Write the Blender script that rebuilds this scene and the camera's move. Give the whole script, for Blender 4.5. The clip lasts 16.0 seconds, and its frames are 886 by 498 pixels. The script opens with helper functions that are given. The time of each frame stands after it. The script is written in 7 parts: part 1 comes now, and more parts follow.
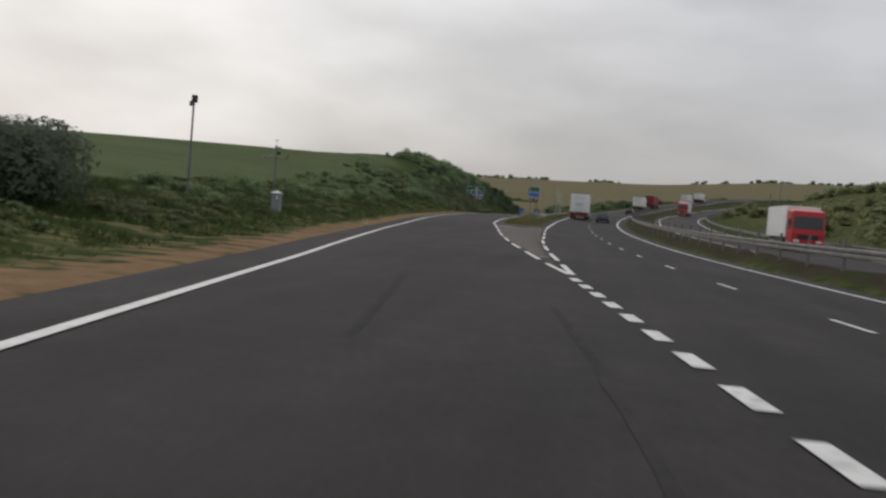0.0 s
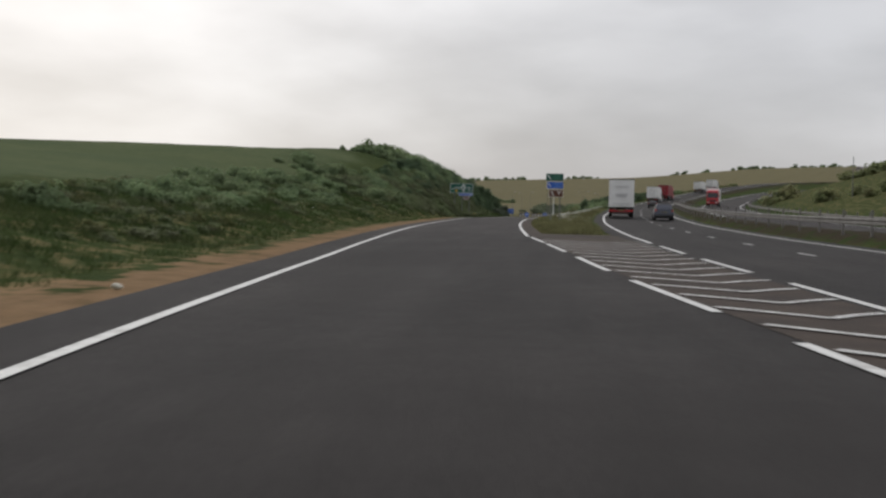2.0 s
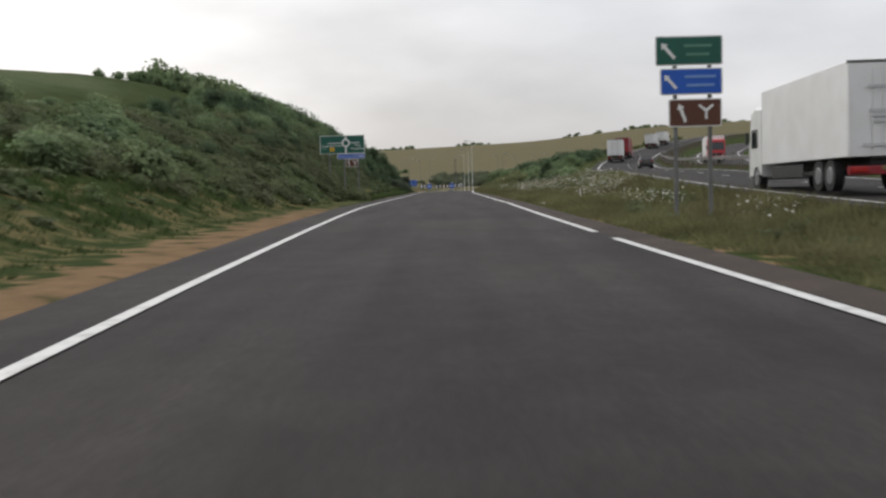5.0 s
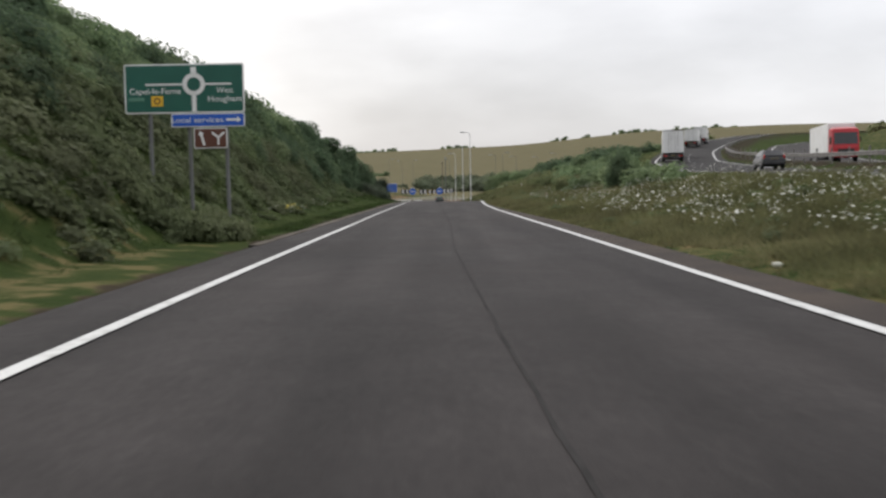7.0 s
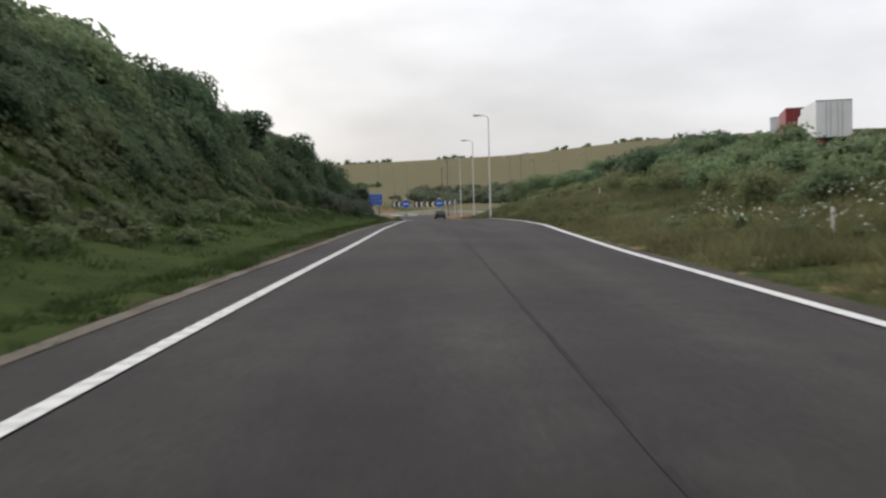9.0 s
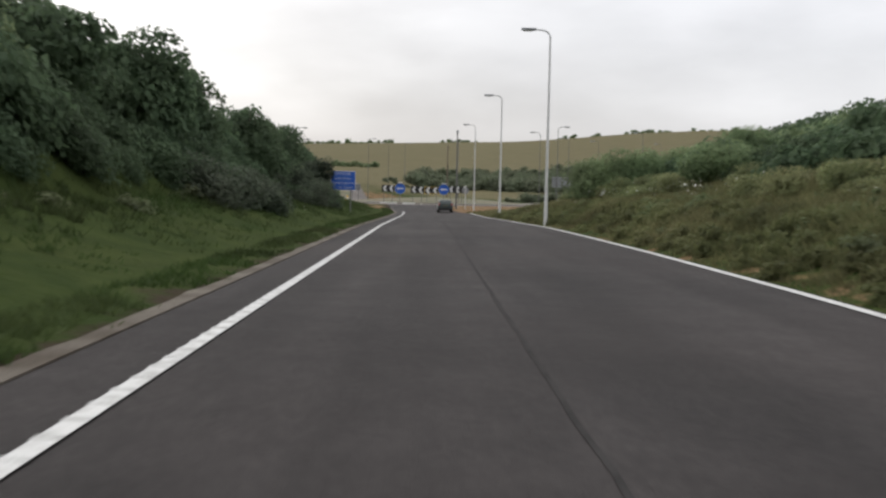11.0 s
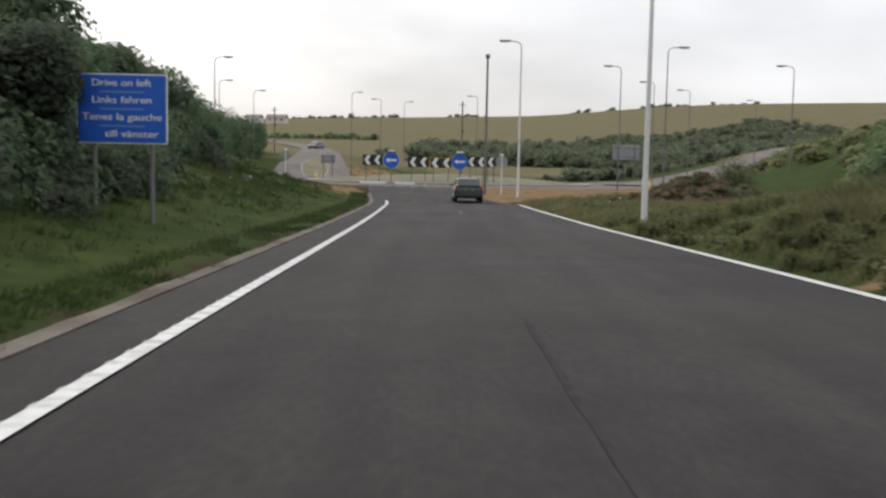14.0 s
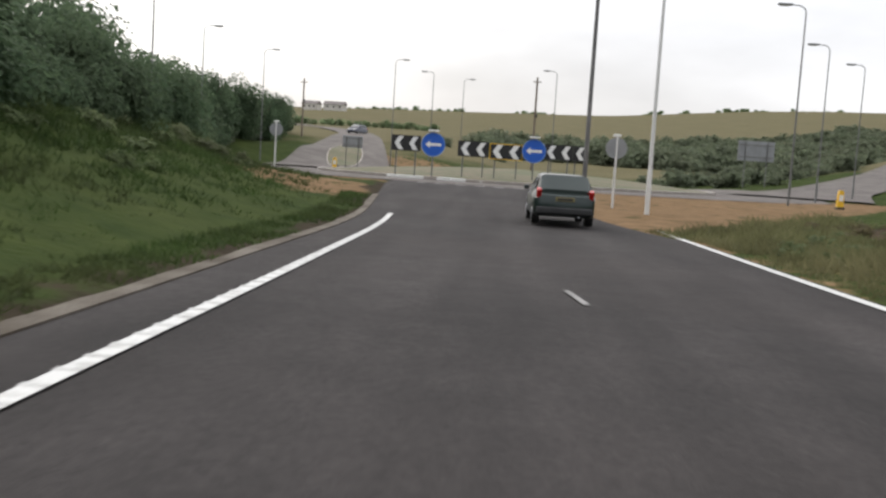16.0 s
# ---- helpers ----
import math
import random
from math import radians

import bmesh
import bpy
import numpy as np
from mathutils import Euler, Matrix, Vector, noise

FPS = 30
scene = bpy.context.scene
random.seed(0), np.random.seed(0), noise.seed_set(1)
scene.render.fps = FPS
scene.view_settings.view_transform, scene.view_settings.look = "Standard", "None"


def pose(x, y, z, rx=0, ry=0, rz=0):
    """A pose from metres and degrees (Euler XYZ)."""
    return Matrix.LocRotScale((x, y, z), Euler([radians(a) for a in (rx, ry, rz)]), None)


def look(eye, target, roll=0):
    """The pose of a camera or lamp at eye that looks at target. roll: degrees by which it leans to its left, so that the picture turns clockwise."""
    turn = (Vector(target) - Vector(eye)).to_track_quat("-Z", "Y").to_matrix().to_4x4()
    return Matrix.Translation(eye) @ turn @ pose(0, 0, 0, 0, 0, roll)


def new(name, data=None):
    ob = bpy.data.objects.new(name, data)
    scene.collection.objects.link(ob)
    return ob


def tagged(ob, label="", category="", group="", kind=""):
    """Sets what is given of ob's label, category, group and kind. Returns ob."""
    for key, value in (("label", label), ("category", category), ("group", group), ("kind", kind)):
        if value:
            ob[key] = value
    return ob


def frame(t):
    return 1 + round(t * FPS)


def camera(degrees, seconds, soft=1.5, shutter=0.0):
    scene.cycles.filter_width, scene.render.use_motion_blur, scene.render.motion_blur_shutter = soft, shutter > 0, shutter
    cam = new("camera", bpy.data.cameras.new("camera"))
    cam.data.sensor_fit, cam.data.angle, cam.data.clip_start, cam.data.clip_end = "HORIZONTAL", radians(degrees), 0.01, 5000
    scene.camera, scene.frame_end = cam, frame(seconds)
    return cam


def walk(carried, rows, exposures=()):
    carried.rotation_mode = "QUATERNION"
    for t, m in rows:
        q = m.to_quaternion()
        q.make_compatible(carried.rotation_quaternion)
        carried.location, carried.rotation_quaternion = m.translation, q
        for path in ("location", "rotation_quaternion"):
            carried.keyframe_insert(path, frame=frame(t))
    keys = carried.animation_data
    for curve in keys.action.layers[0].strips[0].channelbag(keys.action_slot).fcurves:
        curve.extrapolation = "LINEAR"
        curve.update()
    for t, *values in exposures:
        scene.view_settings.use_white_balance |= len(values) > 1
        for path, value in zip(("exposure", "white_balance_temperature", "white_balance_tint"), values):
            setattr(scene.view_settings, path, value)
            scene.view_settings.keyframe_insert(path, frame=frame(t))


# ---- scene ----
# ---------------------------------------------------------------- camera
cam = camera(50.0, 16.0, soft=2.5, shutter=0.2)
PATH = [
    (0.0, 14.22, -146.20, -0.11, 8.33, -2.22, -4.62),
    (0.5, 12.50, -134.63, -0.17, 8.83, -1.60, -3.51),
    (1.0, 10.75, -123.33, -0.20, 8.02, -3.94, -0.72),
    (1.5, 8.99, -111.96, -0.18, 7.74, -2.78, -1.28),
    (2.0, 7.23, -100.13, -0.09, 6.89, -1.76, -1.08),
    (2.5, 5.67, -88.37, -0.03, 6.62, -2.33, -0.43),
    (3.0, 4.19, -76.50, 0.12, 4.71, -3.00, 1.69),
    (3.5, 2.89, -64.83, 0.32, 2.40, -5.10, 4.05),
    (4.0, 1.65, -53.41, 0.54, 1.36, -2.68, 3.24),
    (4.2, 1.28, -48.85, 0.62, 1.03, -3.80, 1.69),
    (6.3, 0.00, 0.00, 1.32, -1.26, -2.84, 2.20),
    (6.5, -0.15, 4.62, 1.39, -1.20, -4.21, 1.57),
    (7.0, -0.41, 16.46, 1.53, -0.90, -3.28, 1.08),
    (7.5, -0.62, 28.17, 1.59, -1.58, -3.59, -1.31),
    (8.0, -0.69, 39.81, 1.67, -1.28, -2.30, -0.69),
    (8.5, -0.72, 51.30, 1.73, -1.16, -3.40, 0.34),
    (8.7, -0.69, 55.88, 1.75, -1.13, -2.58, 1.55),
    (10.8, -0.44, 102.76, 2.19, -1.99, -3.23, 0.01),
    (11.0, -0.40, 106.62, 2.20, -1.08, -3.50, -1.16),
    (11.5, -0.43, 115.89, 2.13, -0.81, -4.27, -0.92),
    (12.0, -0.47, 124.86, 2.06, -1.64, -3.23, -0.05),
    (12.5, -0.53, 133.55, 2.00, -1.74, -3.22, -0.69),
    (13.0, -0.42, 142.30, 1.98, -1.91, -3.79, 0.46),
    (13.5, -0.26, 150.95, 1.89, -1.20, -3.49, -1.06),
    (14.0, -0.24, 158.91, 1.74, -0.66, -4.86, -1.14),
    (14.5, -0.10, 166.88, 1.65, 1.21, -4.13, -2.13),
    (15.0, 0.01, 174.19, 1.53, -1.50, -6.45, 1.11),
    (15.5, 0.01, 181.51, 1.43, 2.03, -5.65, -1.75),
    (16.0, 0.00, 188.57, 1.30, 3.18, -5.22, -3.62),
]
walk(cam, [(t, pose(x, y, z, 90 + pitch, roll, yaw)) for t, x, y, z, yaw, pitch, roll in PATH],
     exposures=[(0.0, -0.25), (2.0, -0.12), (4.0, 0.05), (7.0, 0.4), (11.0, 0.36), (13.5, 0.44), (14.5, 0.5), (15.0, 0.47), (15.5, 0.6), (16.0, 0.63)])

# ---------------------------------------------------------------- sky and sun
SUN_EL, SUN_AZ = radians(36), radians(-34)
world = bpy.data.worlds.new("overcast_sky")
scene.world = world
world.use_nodes = True
wn, wl = world.node_tree.nodes, world.node_tree.links
wn.clear()
w_out = wn.new("ShaderNodeOutputWorld")
w_bg = wn.new("ShaderNodeBackground")
w_sky = wn.new("ShaderNodeTexSky")
w_sky.sky_type = "NISHITA"
w_sky.sun_disc = False
w_sky.sun_elevation, w_sky.sun_rotation = SUN_EL, SUN_AZ
w_sky.air_density, w_sky.dust_density, w_sky.ozone_density = 1.0, 4.0, 1.0
w_noise = wn.new("ShaderNodeTexNoise")
w_noise.inputs["Scale"].default_value = 2.2
w_noise.inputs["Detail"].default_value = 5.0
w_noise.inputs["Roughness"].default_value = 0.45
w_co = wn.new("ShaderNodeTexCoord")
GLOW = Vector((math.sin(radians(-46)) * math.cos(radians(30)), math.cos(radians(-46)) * math.cos(radians(30)), math.sin(radians(30))))
w_dot = wn.new("ShaderNodeVectorMath")
w_dot.operation = "DOT_PRODUCT"
w_dot.inputs[1].default_value = GLOW
w_add = wn.new("ShaderNodeMath")          # cloud thickness shifts the bright part of the sky
w_add.operation = "MULTIPLY_ADD"
w_add.inputs[1].default_value = 0.7
w_ramp = wn.new("ShaderNodeValToRGB")
w_ramp.color_ramp.interpolation = "EASE"
w_ramp.color_ramp.elements[0].position, w_ramp.color_ramp.elements[0].color = 0.62, (6.2, 6.2, 6.4, 1)
w_ramp.color_ramp.elements[1].position, w_ramp.color_ramp.elements[1].color = 1.22 / 1.25, (10.4, 10.4, 10.6, 1)
w_sep = wn.new("ShaderNodeSeparateXYZ")
w_top = wn.new("ShaderNodeMapRange")      # an overcast sky is brightest overhead
w_top.interpolation_type = "SMOOTHSTEP"
w_top.inputs["From Min"].default_value, w_top.inputs["From Max"].default_value = 0.22, 0.95
w_top.inputs["To Min"].default_value, w_top.inputs["To Max"].default_value = 0.92, 2.35
w_mul = wn.new("ShaderNodeVectorMath")
w_mul.operation = "SCALE"
w_mix = wn.new("ShaderNodeMix")
w_mix.data_type = "RGBA"
w_mix.inputs["Factor"].default_value = 0.84
w_map = wn.new("ShaderNodeMapping")       # clouds lie in long flat layers
w_map.inputs["Scale"].default_value = (1.0, 1.0, 2.8)
wl.new(w_co.outputs["Generated"], w_map.inputs["Vector"])
wl.new(w_map.outputs["Vector"], w_noise.inputs["Vector"])
wl.new(w_co.outputs["Generated"], w_dot.inputs[0])
wl.new(w_co.outputs["Generated"], w_sep.inputs["Vector"])
wl.new(w_sep.outputs["Z"], w_top.inputs["Value"])
wl.new(w_noise.outputs["Fac"], w_add.inputs[0])
wl.new(w_dot.outputs["Value"], w_add.inputs[2])
w_fit = wn.new("ShaderNodeMath")
w_fit.operation = "DIVIDE"
w_fit.inputs[1].default_value = 1.25
w_shift = wn.new("ShaderNodeMath")
w_shift.operation = "SUBTRACT"
w_shift.inputs[1].default_value = 0.1
wl.new(w_add.outputs["Value"], w_shift.inputs[0])
wl.new(w_shift.outputs["Value"], w_fit.inputs[0])
wl.new(w_fit.outputs["Value"], w_ramp.inputs["Fac"])
wl.new(w_ramp.outputs["Color"], w_mul.inputs[0])
w_fine = wn.new("ShaderNodeTexNoise")
w_fine.inputs["Scale"].default_value, w_fine.inputs["Detail"].default_value = 4.5, 6.0
wl.new(w_map.outputs["Vector"], w_fine.inputs["Vector"])
w_puff = wn.new("ShaderNodeMapRange")
w_puff.inputs["From Min"].default_value, w_puff.inputs["From Max"].default_value = 0.3, 0.7
w_puff.inputs["To Min"].default_value, w_puff.inputs["To Max"].default_value = 0.86, 1.12
wl.new(w_fine.outputs["Fac"], w_puff.inputs["Value"])
w_both = wn.new("ShaderNodeMath")
w_both.operation = "MULTIPLY"
wl.new(w_top.outputs["Result"], w_both.inputs[0])
wl.new(w_puff.outputs["Result"], w_both.inputs[1])
w_thin = wn.new("ShaderNodeVectorMath")   # the cloud thins out again towards the sea
w_thin.operation = "DOT_PRODUCT"
w_thin.inputs[1].default_value = (math.sin(radians(52)) * math.cos(radians(24)), math.cos(radians(52)) * math.cos(radians(24)), math.sin(radians(24)))
wl.new(w_co.outputs["Generated"], w_thin.inputs[0])
w_gain = wn.new("ShaderNodeMapRange")
w_gain.interpolation_type = "SMOOTHSTEP"
w_gain.inputs["From Min"].default_value, w_gain.inputs["From Max"].default_value = 0.60, 0.98
w_gain.inputs["To Min"].default_value, w_gain.inputs["To Max"].default_value = 0.95, 1.4
wl.new(w_thin.outputs["Value"], w_gain.inputs["Value"])
w_all = wn.new("ShaderNodeMath")
w_all.operation = "MULTIPLY"
wl.new(w_both.outputs["Value"], w_all.inputs[0])
wl.new(w_gain.outputs["Result"], w_all.inputs[1])
wl.new(w_all.outputs["Value"], w_mul.inputs["Scale"])
wl.new(w_sky.outputs["Color"], w_mix.inputs["A"])
wl.new(w_mul.outputs["Vector"], w_mix.inputs["B"])
wl.new(w_mix.outputs["Result"], w_bg.inputs["Color"])
w_bg.inputs["Strength"].default_value = 0.1
wl.new(w_bg.outputs["Background"], w_out.inputs["Surface"])

sun = new("sun", bpy.data.lights.new("sun", "SUN"))
sun.data.energy, sun.data.angle, sun.data.color = 0.5, radians(25), (1.0, 0.97, 0.92)
sun.matrix_world = look((200 * math.sin(SUN_AZ) * math.cos(SUN_EL), 200 * math.cos(SUN_AZ) * math.cos(SUN_EL), 200 * math.sin(SUN_EL)), (0, 0, 0))


# ---------------------------------------------------------------- materials
def rgb(c):
    return (c[0], c[1], c[2], 1.0)


def material(name, colour, second=None, scale=4.0, rough=0.7, metal=0.0, bump=0.0, bump_scale=40.0, spread=(0.35, 0.65), spec=0.4, fine=None, coords="Object", stretch=None):
    """Principled material: two colours mixed by a broad noise, a fine noise over it, and a fine relief."""
    m = bpy.data.materials.new(name)
    m.use_nodes = True
    n, l = m.node_tree.nodes, m.node_tree.links
    b = n["Principled BSDF"]
    b.inputs["Roughness"].default_value = rough
    b.inputs["Metallic"].default_value = metal
    b.inputs["Specular IOR Level"].default_value = spec
    b.inputs["Base Color"].default_value = rgb(colour)
    if second is None:
        second = tuple(c * 0.82 for c in colour)
    tc = n.new("ShaderNodeTexCoord")
    a = n.new("ShaderNodeTexNoise")
    a.inputs["Scale"].default_value, a.inputs["Detail"].default_value = scale, 6.0
    r = n.new("ShaderNodeValToRGB")
    r.color_ramp.elements[0].position, r.color_ramp.elements[0].color = spread[0], rgb(colour)
    r.color_ramp.elements[1].position, r.color_ramp.elements[1].color = spread[1], rgb(second)
    if stretch:
        mp = n.new("ShaderNodeMapping")
        mp.inputs["Scale"].default_value = stretch
        l.new(tc.outputs[coords], mp.inputs["Vector"])
        l.new(mp.outputs["Vector"], a.inputs["Vector"])
    else:
        l.new(tc.outputs[coords], a.inputs["Vector"])
    l.new(a.outputs["Fac"], r.inputs["Fac"])
    f = n.new("ShaderNodeTexNoise")
    f.inputs["Scale"].default_value, f.inputs["Detail"].default_value = bump_scale, 4.0
    l.new(tc.outputs[coords], f.inputs["Vector"])
    last = r.outputs["Color"]
    if fine:
        x = n.new("ShaderNodeMix")
        x.data_type, x.blend_type = "RGBA", "MULTIPLY"
        g = n.new("ShaderNodeMapRange")
        g.inputs["From Min"].default_value, g.inputs["From Max"].default_value = 0.3, 0.7
        g.inputs["To Min"].default_value, g.inputs["To Max"].default_value = 1 - fine, 1 + fine
        l.new(f.outputs["Fac"], g.inputs["Value"])
        x.inputs["Factor"].default_value = 1.0
        l.new(last, x.inputs["A"])
        l.new(g.outputs["Result"], x.inputs["B"])
        last = x.outputs["Result"]
    l.new(last, b.inputs["Base Color"])
    if bump:
        k = n.new("ShaderNodeBump")
        k.inputs["Strength"].default_value, k.inputs["Distance"].default_value = bump, 0.02
        l.new(f.outputs["Fac"], k.inputs["Height"])
        l.new(k.outputs["Normal"], b.inputs["Normal"])
    return m


def greyed(c, k=0.13):
    """A colour with some of its strength taken out, a veil of haze put in."""
    g = 0.35 * c[0] + 0.55 * c[1] + 0.10 * c[2]
    return tuple(v * (1 - k) + g * k for v in c)


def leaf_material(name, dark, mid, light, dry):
    """Foliage: every leaf its own tone, every plant its own shift, dark hollows and lit clumps painted in."""
    dark, mid, light, dry = (greyed(c) for c in (dark, mid, light, dry))
    # haze put into the colour: darkest leaves lifted towards the middle one
    dark = tuple(0.45 * a + 0.55 * b for a, b in zip(dark, mid))
    light = tuple(0.75 * a + 0.25 * b for a, b in zip(light, mid))
    m = bpy.data.materials.new(name)
    m.use_nodes = True
    n, l = m.node_tree.nodes, m.node_tree.links
    b = n["Principled BSDF"]
    b.inputs["Roughness"].default_value, b.inputs["Specular IOR Level"].default_value = 0.7, 0.09
    g = n.new("ShaderNodeNewGeometry")
    r = n.new("ShaderNodeValToRGB")
    e = r.color_ramp.elements
    e[0].position, e[0].color = 0.0, rgb(dark)
    e[1].position, e[1].color = 1.0, rgb(light)
    k = e.new(0.55)
    k.color = rgb(mid)
    a = n.new("ShaderNodeTexNoise")
    a.inputs["Scale"].default_value, a.inputs["Detail"].default_value = 0.16, 3.0
    l.new(g.outputs["Position"], a.inputs["Vector"])
    q = n.new("ShaderNodeMapRange")
    q.inputs["From Min"].default_value, q.inputs["From Max"].default_value = 0.42, 0.7
    q.inputs["To Min"].default_value, q.inputs["To Max"].default_value = 0.0, 0.8
    x = n.new("ShaderNodeMix")
    x.data_type = "RGBA"
    l.new(g.outputs["Random Per Island"], r.inputs["Fac"])
    l.new(a.outputs["Fac"], q.inputs["Value"])
    l.new(q.outputs["Result"], x.inputs["Factor"])
    l.new(r.outputs["Color"], x.inputs["A"])
    x.inputs["B"].default_value = rgb(dry)
    kind = n.new("ShaderNodeTexNoise")        # broad noise paints dark hollows and bright clumps into the foliage
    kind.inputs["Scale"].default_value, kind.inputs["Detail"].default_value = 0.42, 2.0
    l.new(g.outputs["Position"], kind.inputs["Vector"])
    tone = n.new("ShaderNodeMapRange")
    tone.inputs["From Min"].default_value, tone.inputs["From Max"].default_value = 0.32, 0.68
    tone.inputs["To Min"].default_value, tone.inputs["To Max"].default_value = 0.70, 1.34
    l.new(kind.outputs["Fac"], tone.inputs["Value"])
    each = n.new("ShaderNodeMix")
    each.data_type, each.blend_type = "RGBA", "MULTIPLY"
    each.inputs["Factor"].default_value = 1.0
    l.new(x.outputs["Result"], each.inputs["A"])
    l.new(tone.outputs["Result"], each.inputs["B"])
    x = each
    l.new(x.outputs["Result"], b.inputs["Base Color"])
    tr = n.new("ShaderNodeBsdfTranslucent")
    ms = n.new("ShaderNodeMixShader")
    ms.inputs["Fac"].default_value = 0.48
    l.new(x.outputs["Result"], tr.inputs["Color"])
    l.new(b.outputs["BSDF"], ms.inputs[1])
    l.new(tr.outputs["BSDF"], ms.inputs[2])
    l.new(ms.outputs["Shader"], n["Material Output"].inputs["Surface"])
    return m


def asphalt_material(name, base, worn, tint):
    """Worn asphalt: broad patches, long streaks along the lanes, coarse chippings with pale stones."""
    m = material(name, base, worn, 0.42, 0.9, 0, 0.55, 60.0, fine=0.22, spec=0.15, stretch=(2.4, 0.16, 1.0))
    n, l = m.node_tree.nodes, m.node_tree.links
    b = n["Principled BSDF"]
    src = b.inputs["Base Color"].links[0].from_socket
    tc = n.new("ShaderNodeTexCoord")

    def patch(scale, lo, hi, gain, detail=4.0):
        a = n.new("ShaderNodeTexNoise")
        a.inputs["Scale"].default_value, a.inputs["Detail"].default_value = scale, detail
        l.new(tc.outputs["Object"], a.inputs["Vector"])
        q = n.new("ShaderNodeMapRange")
        q.inputs["From Min"].default_value, q.inputs["From Max"].default_value = lo, hi
        q.inputs["To Min"].default_value, q.inputs["To Max"].default_value = 1 - gain, 1 + gain
        l.new(a.outputs["Fac"], q.inputs["Value"])
        return q.outputs["Result"]

    for f in (patch(0.22, 0.3, 0.7, 0.2), patch(1.6, 0.3, 0.7, 0.14), patch(14.0, 0.35, 0.7, 0.2, 2.0)):
        x = n.new("ShaderNodeMix")
        x.data_type, x.blend_type = "RGBA", "MULTIPLY"
        x.inputs["Factor"].default_value = 1.0
        l.new(src, x.inputs["A"])
        l.new(f, x.inputs["B"])
        src = x.outputs["Result"]
    dust = n.new("ShaderNodeMix")
    dust.data_type = "RGBA"
    l.new(patch(0.12, 0.45, 0.75, 0.3), dust.inputs["Factor"])
    f = dust.inputs["Factor"].links[0].from_node
    f.inputs["To Min"].default_value, f.inputs["To Max"].default_value = 0.0, 0.35
    l.new(src, dust.inputs["A"])
    dust.inputs["B"].default_value = rgb(tint)
    l.new(dust.outputs["Result"], b.inputs["Base Color"])
    return m


M_ASPHALT = asphalt_material("asphalt", (0.0211, 0.0189, 0.0183), (0.0344, 0.0308, 0.0297), (0.0430, 0.0353, 0.0327))
M_ASPHALT_OLD = material("old_asphalt", (0.085, 0.075, 0.069), (0.125, 0.112, 0.103), 0.5, 0.9, 0, 0.5, 60.0, fine=0.25, spec=0.15)
M_ASPHALT_NEW = asphalt_material("newer_asphalt", (0.0172, 0.0158, 0.0152), (0.0255, 0.0233, 0.0224), (0.0317, 0.0273, 0.0255))
M_SHOULDER = material("dusty_tarmac", (0.0561, 0.0442, 0.0365), (0.0374, 0.0314, 0.0281), 0.8, 0.92, 0, 0.5, 50.0, fine=0.3, spec=0.1)
M_SEAM = material("tar_seam", (0.0251, 0.0239, 0.0233), (0.0381, 0.0363, 0.0352), 3.0, 0.95, 0, 0.3, 60.0, fine=0.2, spec=0.05)
M_PAINT = material("road_paint", (0.4710, 0.4710, 0.4559), (0.24, 0.233, 0.22), 5.0, 0.65, 0, 0.3, 50.0, spread=(0.5, 0.75), fine=0.12)
M_PAINT_RIB = material("grimy_rib_paint", (0.44, 0.44, 0.425), (0.27, 0.265, 0.25), 7.0, 0.7, 0, 0.3, 50.0, spread=(0.4, 0.7), fine=0.2)
M_PAINT_FADED = material("faded_road_paint", (0.22, 0.215, 0.205), (0.10, 0.098, 0.093), 5.0, 0.75, 0, 0.3, 50.0, fine=0.2)
M_CHANNEL = material("dirty_channel_concrete", (0.1275, 0.1125, 0.0938), (0.0638, 0.0525, 0.0405), 0.9, 0.9, 0, 0.4, 30.0, fine=0.25, spec=0.1)
M_GALV = material("galvanised_steel", (0.20, 0.19, 0.178), (0.13, 0.122, 0.112), 2.0, 0.6, 0.35, 0.1, 30.0)
M_POST_GREY = material("grey_post_paint", (0.15, 0.155, 0.15), (0.11, 0.11, 0.105), 1.2, 0.55)
M_LAMP_POST = material("pale_column_paint", (0.6708, 0.6708, 0.6536), (0.5848, 0.5848, 0.5676), 1.0, 0.5)
M_DARK_POST = material("dark_column", (0.10, 0.10, 0.10), (0.16, 0.155, 0.15), 1.0, 0.6)
M_WOOD = material("weathered_wood", (0.13, 0.10, 0.075), (0.20, 0.165, 0.13), 1.5, 0.85, 0, 0.5, 25.0)
M_SIGN_GREEN = material("sign_green", (0.010, 0.085, 0.060), (0.013, 0.10, 0.070), 1.0, 0.45)
M_SIGN_BLUE = material("sign_blue", (0.012, 0.085, 0.42), (0.016, 0.10, 0.46), 1.0, 0.45)
M_SIGN_BROWN = material("sign_brown", (0.085, 0.030, 0.017), (0.10, 0.036, 0.02), 1.0, 0.45)
M_SIGN_WHITE = material("sign_white", (0.75, 0.75, 0.73), (0.66, 0.66, 0.63), 1.5, 0.45)
M_SIGN_BLACK = material("sign_black", (0.014, 0.014, 0.015), (0.02, 0.02, 0.02), 1.0, 0.5)
M_SIGN_BACK = material("sign_back_grey", (0.30, 0.31, 0.32), (0.24, 0.245, 0.25), 1.0, 0.5, 0.3)
M_SIGN_YELLOW = material("sign_yellow", (0.75, 0.45, 0.03), (0.66, 0.40, 0.03), 1.0, 0.45)
M_SOIL = material("bare_soil", (0.036, 0.027, 0.018), (0.074, 0.054, 0.036), 2.6, 0.95, 0, 1.0, 9.0, fine=0.35, spec=0.05)
